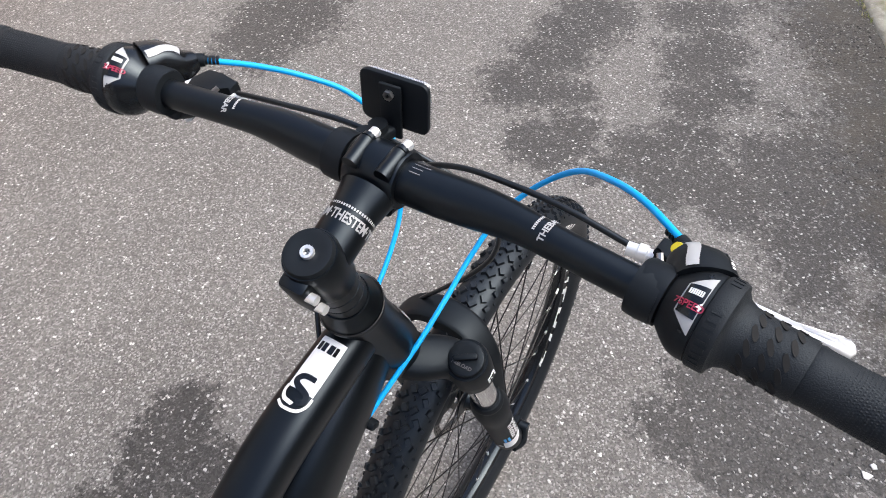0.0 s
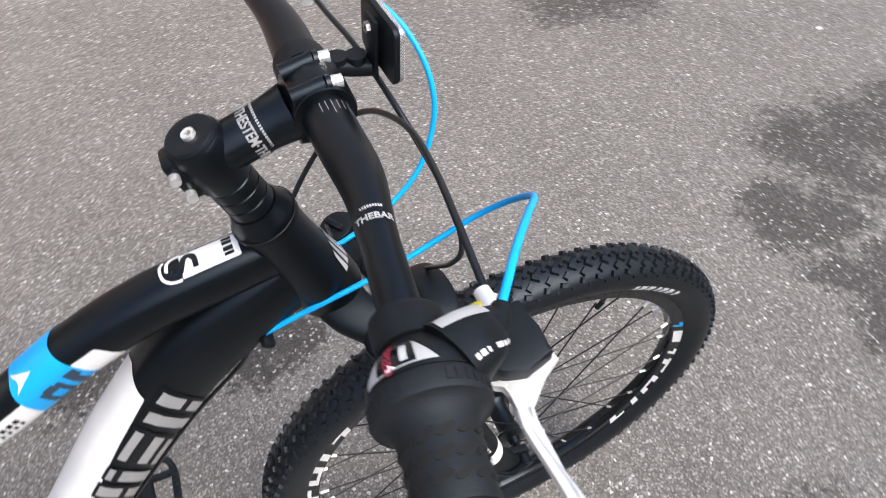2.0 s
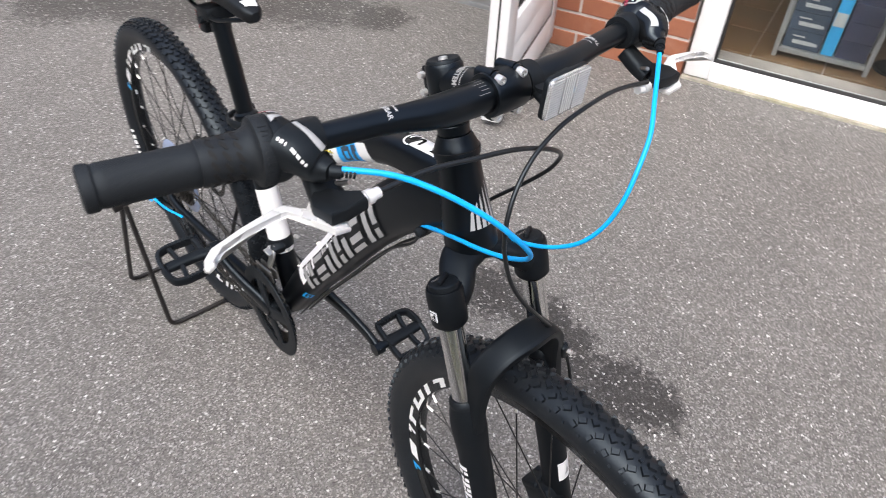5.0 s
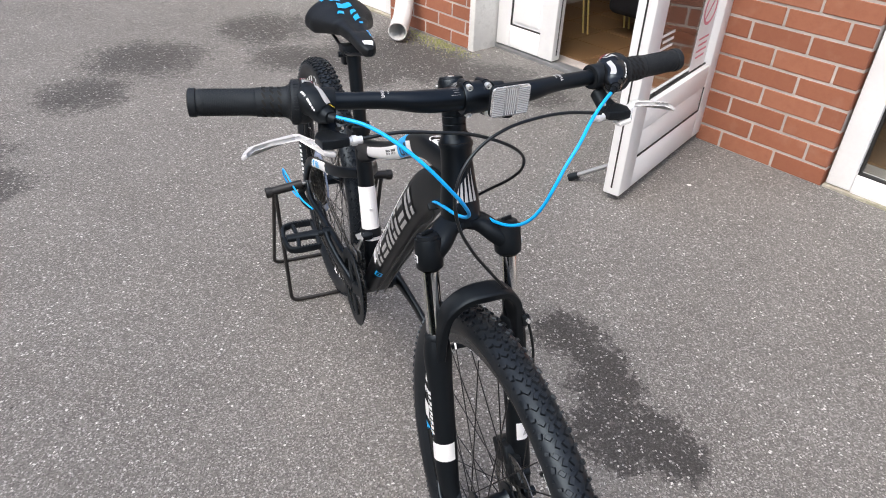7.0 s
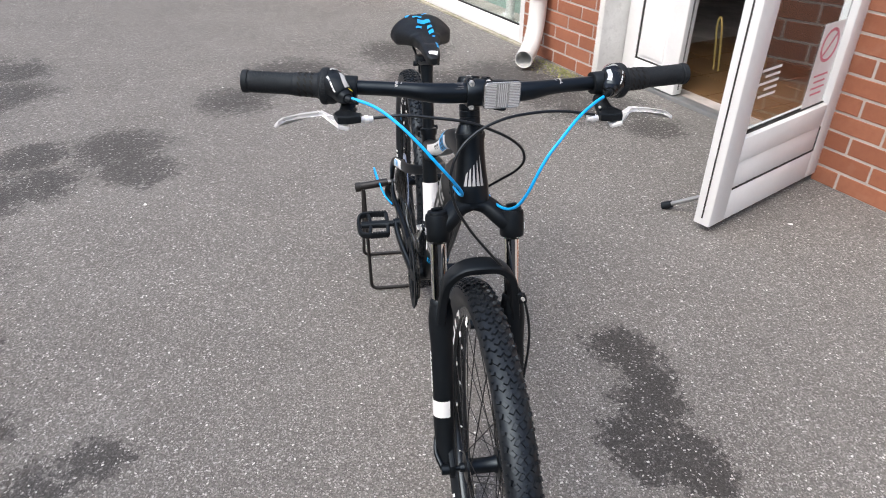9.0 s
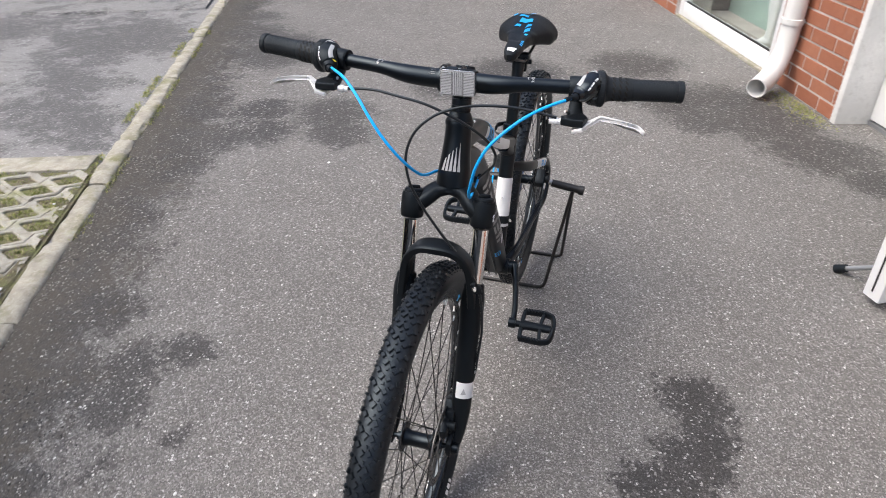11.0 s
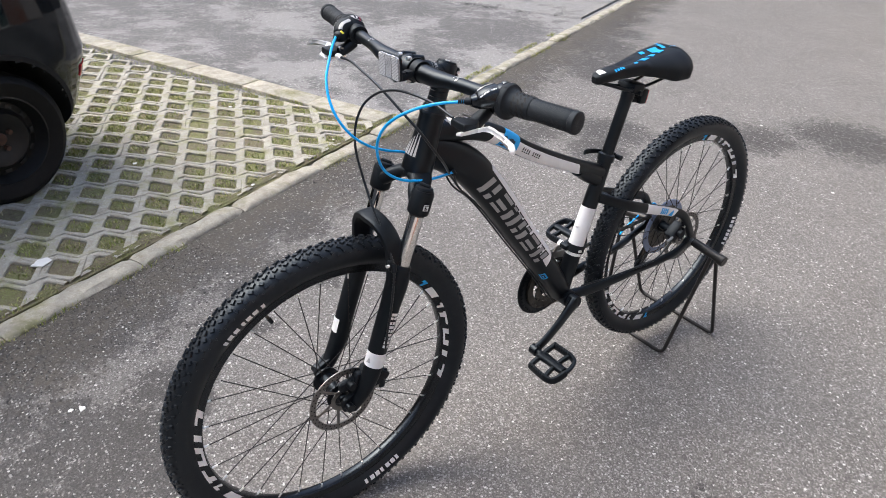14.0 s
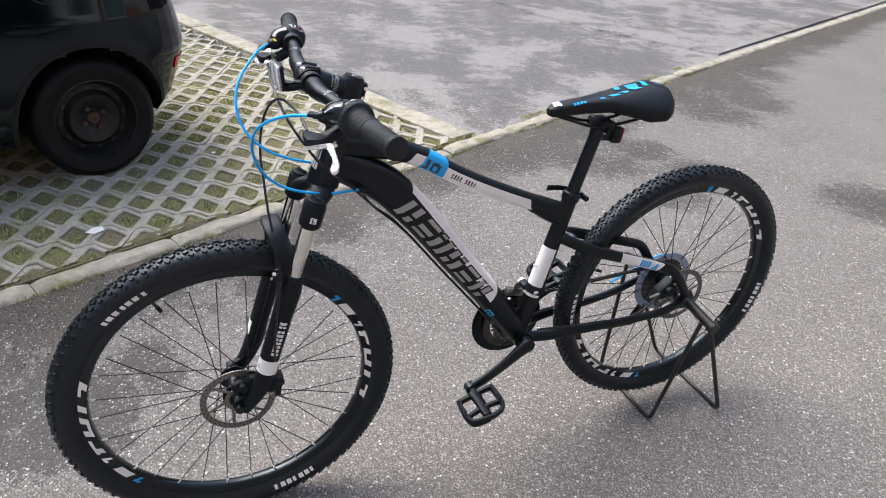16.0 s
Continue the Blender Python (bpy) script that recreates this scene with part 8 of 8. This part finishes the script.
    lathe(bm, [(0.069, -0.002), (0.086, -0.001), (0.088, 0.001), (0.086, 0.0022), (0.069, 0.002)], side_pose(REAR.x, -0.0245, REAR.z), 48, closed=True)
    # the clear protector's blue-grey reflection is put into an opaque colour
    part("spoke_protector", bm, worn("plastic_with_blue_reflection", (0.24, 0.30, 0.44), 0.16, vary=0.2, relief=0.0, gloss=0.6), bicycle, "plastic spoke protector ring with a blue-grey reflection painted in")
    # chain: two runs, round the chainwheel and down through the derailleur
    path = []
    rc, rs = 0.0685, 0.040
    c0, c1 = Vector((BB.x, -0.047, BB.z)), Vector((REAR.x, -0.046, REAR.z))
    jock = [Vector((REAR.x + 0.012, -0.050, REAR.z - 0.072)), Vector((REAR.x + 0.045, -0.050, REAR.z - 0.128))]
    for a in np.linspace(96, -88, 26):
        path.append(c0 + Vector((math.cos(radians(a)) * rc, 0, math.sin(radians(a)) * rc)))
    path.append(jock[1] + Vector((0.004, 0, -0.018)))
    path.append(jock[1] + Vector((-0.014, 0, -0.012)))
    path.append(jock[1] + Vector((-0.014, 0, 0.010)))
    path.append(jock[0] + Vector((0.016, 0, -0.008)))
    path.append(jock[0] + Vector((0.012, 0, 0.014)))
    for a in np.linspace(-70, -260, 16):
        path.append(c1 + Vector((math.cos(radians(a)) * rs, 0, math.sin(radians(a)) * rs)))
    path.append(path[0])
    p = np.array(path)
    seg = np.r_[0, np.cumsum(np.linalg.norm(np.diff(p, axis=0), axis=1))]
    n = int(seg[-1] / 0.0127)
    pts = np.stack([np.interp(np.linspace(0, seg[-1], n), seg, p[:, k]) for k in range(3)], 1)
    bm = fresh()
    for i in range(n - 1):
        a, b = Vector(pts[i]), Vector(pts[i + 1])
        d = (b - a).normalized()
        mid = (a + b) / 2
        rot = Matrix((d, Vector((0, 1, 0)), d.cross(Vector((0, 1, 0))))).transposed().to_4x4()
        for s in (1, -1):
            w = 0.0033 if i % 2 else 0.0022
            box(bm, (0.0165, 0.001, 0.0075), Matrix.Translation(mid + Vector((0, s * w, 0))) @ rot)
    part("chain", bm, CHAIN_STEEL, bicycle, "oiled steel chain", smooth=False)
    # rear derailleur
    bm = fresh()
    tube(bm, [(REAR.x, -0.072, REAR.z - 0.012, 0.006, 0.010), (REAR.x - 0.018, -0.082, REAR.z - 0.034, 0.009, 0.011), (REAR.x - 0.010, -0.078, REAR.z - 0.060, 0.010, 0.012), (jock[0].x, -0.064, jock[0].z, 0.009, 0.012)], 20, power=2.6)
    box(bm, (0.018, 0.003, 0.078), pose((jock[0].x + jock[1].x) / 2, -0.058, (jock[0].z + jock[1].z) / 2, 0, -30, 0), 0.001)
    box(bm, (0.014, 0.003, 0.074), pose((jock[0].x + jock[1].x) / 2, -0.042, (jock[0].z + jock[1].z) / 2, 0, -30, 0), 0.001)
    der = part("rear_derailleur", bm, BLACK_PLASTIC, bicycle, "black rear derailleur")
    for j in jock:
        bm = fresh()
        lathe(bm, [(0.0, -0.003), (0.015, -0.003), (0.017, 0.0), (0.015, 0.003), (0.0, 0.003)], axis_pose(j, (0, 1, 0)), 22)
        part("jockey_wheel", bm, BLACK_PLASTIC, der, "black jockey wheel")
    # front derailleur and rear caliper
    bm = fresh()
    box(bm, (0.060, 0.003, 0.024), pose(0.018, -0.050, 0.432, 0, -10, 0), 0.001)
    box(bm, (0.060, 0.003, 0.020), pose(0.018, -0.040, 0.432, 0, -10, 0), 0.001)
    tube(bm, [(0.012, -0.022, 0.474, 0.004, 0.006), (0.022, -0.032, 0.462, 0.003, 0.008), (0.022, -0.042, 0.442, 0.003, 0.007)], 10, power=3)
    box(bm, (0.016, 0.018, 0.004), pose(0.014, -0.032, 0.470, 0, 25, 12), 0.001)
    fd = part("front_derailleur", bm, STEEL, bicycle, "bright steel front derailleur cage and links")
    bm = fresh()
    lathe(bm, [(0.0206, -0.010), (0.0240, -0.010), (0.0240, 0.010), (0.0206, 0.010)], axis_pose(Vector((-0.005, 0, 0.468)), (-0.25, 0, 1)), 26, closed=True)
    box(bm, (0.018, 0.026, 0.016), pose(0.016, -0.016, 0.470, 0, 12, 0), 0.004)
    part("derailleur_clamp", bm, BLACK_PLASTIC, fd, "black band clamp")
    for y in (-0.027, 0.026):
        bm = fresh()
        rod(bm, Vector((0.004, y, 0.470)), Vector((0.012, y * 1.08, 0.472)), 0.0036, 8)
        part("clamp_bolt", bm, POLISHED, fd, "bright clamp bolt")
    bm = fresh()
    cm = pose(REAR.x + 0.062, 0.052, REAR.z + 0.040, 0, 40, 0)
    box(bm, (0.052, 0.030, 0.034), cm, 0.007)
    rod(bm, cm @ Vector((0, 0.014, 0)), cm @ Vector((0, 0.026, 0)), 0.012, 18)
    box(bm, (0.010, 0.008, 0.044), cm @ pose(-0.02, 0.016, 0.004, 0, -20, 0), 0.002)
    rc_ = part("rear_caliper", bm, BLACK_PLASTIC, bicycle, "black rear disc brake caliper")
    bm = fresh()
    rod(bm, cm @ Vector((-0.02, 0.015, 0.010)), cm @ Vector((-0.02, 0.022, 0.010)), 0.004, 6)
    rod(bm, cm @ Vector((0.026, 0.018, 0.020)), cm @ Vector((0.05, 0.020, 0.034)), 0.003, 8)
    part("caliper_bolt", bm, STEEL, rc_, "bright caliper hardware")
    bm = fresh()
    rod(bm, REAR + Vector((0, -0.085, 0)), REAR + Vector((0, 0.085, 0)), 0.005, 14)
    rod(bm, REAR + Vector((0, 0.072, 0)), REAR + Vector((0, 0.086, 0)), 0.009, 14)
    part("rear_axle", bm, STEEL, bicycle, "steel rear axle")


def pedal(e, y, side):
    """A platform pedal: outer cage, cross bars and teeth, turned a little on its axle."""
    m = Matrix.Translation((e.x, y, e.z)) @ Matrix.Rotation(radians(19 if side > 0 else 14), 4, "Y")
    bm = fresh()
    rod(bm, m @ Vector((0, -0.006 * side, 0)), m @ Vector((0, 0.016 * side, 0)), 0.0085, 16)
    bar_ = lambda pts, a, b: tube(bm, [(*(m @ Vector((x, y_ * side, 0))), a, b) for x, y_ in pts], 8 * len(pts), side=(0, 0.001, 1), power=3.4, around=12)  # noqa: E731
    # thick axle body, cage sides, cross pieces and the round outer end
    tube(bm, [(*(m @ Vector((0, y_ * side, 0))), a, b) for y_, a, b in ((0.012, 0.0095, 0.0170), (0.030, 0.0090, 0.0130), (0.060, 0.0085, 0.0120), (0.088, 0.0080, 0.0110))], 20, side=(0, 0.001, 1), power=2.8, around=14)
    for sx in (1, -1):
        bar_([(0.004 * sx, 0.015), (0.024 * sx, 0.015), (0.041 * sx, 0.0165)], 0.0075, 0.0055)
        bar_([(0.041 * sx, 0.014), (0.043 * sx, 0.045), (0.0425 * sx, 0.072), (0.037 * sx, 0.0865), (0.018 * sx, 0.0935), (0.0, 0.0945)], 0.0085, 0.0050)
        bar_([(0.004 * sx, 0.062), (0.022 * sx, 0.063), (0.039 * sx, 0.066)], 0.0070, 0.0048)
    ob = part("pedal", bm, BLACK_PLASTIC, bicycle, "black plastic platform pedal")
    for sx in (1, -1):
        for k in range(7):
            bm = fresh()
            box(bm, (0.0075, 0.0042, 0.021), m @ Matrix.Translation((0.0425 * sx, (0.018 + 0.0075 * k) * side, 0)), 0.0010)
            part("grip_stud", bm, BLACK_PLASTIC, ob)
    bm = fresh()
    box(bm, (0.004, 0.030, 0.009), m @ pose(-0.0475, 0.040 * side, -0.002), 0.001)
    part("pedal_reflector", bm, YELLOW_AMBER, ob, "amber pedal reflector")


YELLOW_AMBER = worn("amber_lens", (0.55, 0.22, 0.02), 0.2, vary=0.1, relief=0.0)
frame_set()
wheel("front_wheel", FRONT, 0.0415, -20, "glossy black front rim", 1.09)
wheel("rear_wheel", REAR, 0.0415, 21, "glossy black rear rim", 1.0, 14)
fork()
cockpit()
cables()
saddle_and_post()
drivetrain()


def bent(pts, radius=0.022):
    """Straight runs between the points, with a small bend at each inner one; even steps."""
    path = [Vector(pts[0])]
    for a, b, c in zip(pts, pts[1:], pts[2:]):
        a, b, c = Vector(a), Vector(b), Vector(c)
        p, q = b + (a - b).normalized() * radius, b + (c - b).normalized() * radius
        path += [p * (1 - t) ** 2 + b * 2 * t * (1 - t) + q * t * t for t in (k / 8 for k in range(9))]
    path.append(Vector(pts[-1]))
    d = np.r_[0, np.cumsum([(b - a).length for a, b in zip(path, path[1:])])]
    at = np.linspace(0, d[-1], 121)
    return list(zip(*[np.interp(at, d, [p[k] for p in path]) for k in range(3)]))


def wheel_stand():
    s = thing("wheel_stand", "black steel rod stand holding the rear axle off the ground", "bicycle stand", at=(REAR.x, 0, GROUND_Z))
    z0 = GROUND_Z + 0.0065
    for x, name in ((-0.385, "front_loop"), (-0.605, "rear_loop")):
        bm = fresh()
        yl, yr = (0.095, -0.150) if x > -0.5 else (0.125, -0.165)
        up = REAR.x + (0.012 if x > -0.5 else -0.016)
        lt, rt = (up, 0.150, REAR.z - 0.014), (up, -0.160, REAR.z - 0.014)
        pts = [lt, (x, yl, z0), (x, yr, z0), rt]
        tube(bm, [(*p, 0.0058) for p in bent(pts)], 120, side=(1, 0, 0), around=10, straight=True)
        part(name, bm, STAND_STEEL, s, "bent steel rod loop")
    for side in (1, -1):
        bm = fresh()
        rod(bm, Vector((REAR.x, 0.082 * side, REAR.z)), Vector((REAR.x, 0.172 * side, REAR.z - 0.012)), 0.0125, 20)
        lathe(bm, [(0.0, 0.0), (0.0145, 0.0), (0.0155, 0.003), (0.0155, 0.016), (0.0135, 0.018), (0.0, 0.018)], axis_pose(Vector((REAR.x, 0.168 * side, REAR.z - 0.012)), (0, side, -0.1)), 20)
        part("axle_tube", bm, STAND_STEEL, s, "black rubber covered tube")


wheel_stand()


def grit_material():
    m, nt, p = node_material("loose_grit")
    g = nt.nodes.new("ShaderNodeNewGeometry")
    c = ramp(nt, g.outputs["Random Per Island"], [(0.0, rgb(0.030, 0.029, 0.028)), (0.55, rgb(0.085, 0.080, 0.075)), (0.82, rgb(0.20, 0.19, 0.18)), (1.0, rgb(0.50, 0.48, 0.45))])
    nt.links.new(c, p.inputs["Base Color"])
    p.inputs["Roughness"].default_value = 0.7
    return m


def loose_grit():
    """Small broken stones washed along the kerb, thinning out towards the yard."""
    rng = random.Random(23)
    verts, faces = [], []
    for _ in range(9000):
        u = rng.uniform(-1.6, 2.4)
        v = -1.447 + abs(rng.gauss(0, 0.22))
        if noise.noise(Vector((u * 2.1, v * 2.1, 9.0))) < -0.12 + 0.35 * (v + 1.447):
            continue
        r = rng.uniform(0.0016, 0.0042)
        at = KM @ Vector((u, v, GROUND_Z + r * 0.2))
        turn = rng.uniform(0, 6.28)
        k = len(verts)
        for j in range(4):
            a, q = turn + 1.571 * j, r * rng.uniform(0.7, 1.25)
            verts.append((at.x + q * math.cos(a), at.y + q * math.sin(a), at.z))
        verts.append((at.x, at.y, at.z + r * rng.uniform(0.6, 1.0)))
        verts.append((at.x, at.y, at.z - r * 0.6))
        for j in range(4):
            faces.append((k + j, k + (j + 1) % 4, k + 4))
            faces.append((k + (j + 1) % 4, k + j, k + 5))
    me = bpy.data.meshes.new("loose_grit")
    me.from_pydata(verts, [], faces)
    me.materials.append(grit_material())
    tagged(new("loose_grit", me), "loose grey grit washed along the kerb on the asphalt", "gravel", kind="stuff")


loose_grit()


def litter():
    rng = random.Random(21)
    spots = [(1.135, -0.65), (1.05, -1.425), (1.108, -0.64), (0.72, -0.60), (-1.12, -1.04), (-0.62, 1.55), (-2.05, -0.2), (-2.6, -0.9), (0.2, -1.62), (-0.35, -1.9), (0.55, -2.1), (-0.1, -2.6), (-3.2, 0.7), (2.3, 0.9)]
    for x, y in spots:
        bm = fresh()
        n = rng.randint(5, 7)
        r = rng.uniform(0.006, 0.014) if (x, y) != (1.05, -1.425) else 0.034
        k = KM.inverted() @ Vector((x, y, 0))
        z = GROUND_Z + (0.028 if k.y < -1.56 and k.x > -1.4 else 0.002)
        prism(bm, [(r * rng.uniform(0.5, 1.2) * math.cos(6.283 * i / n), r * rng.uniform(0.4, 1.0) * math.sin(6.283 * i / n)) for i in range(n)], 0.003, pose(x, y, z, rng.uniform(-6, 6), rng.uniform(-6, 6), rng.uniform(0, 180)), 0.0006)
        ob = part("paper_scrap", bm, SCRAP, None, smooth=False)
        tagged(ob, "small white paper scrap on the ground", "litter", "paper scraps")


litter()
lawn()
shop()
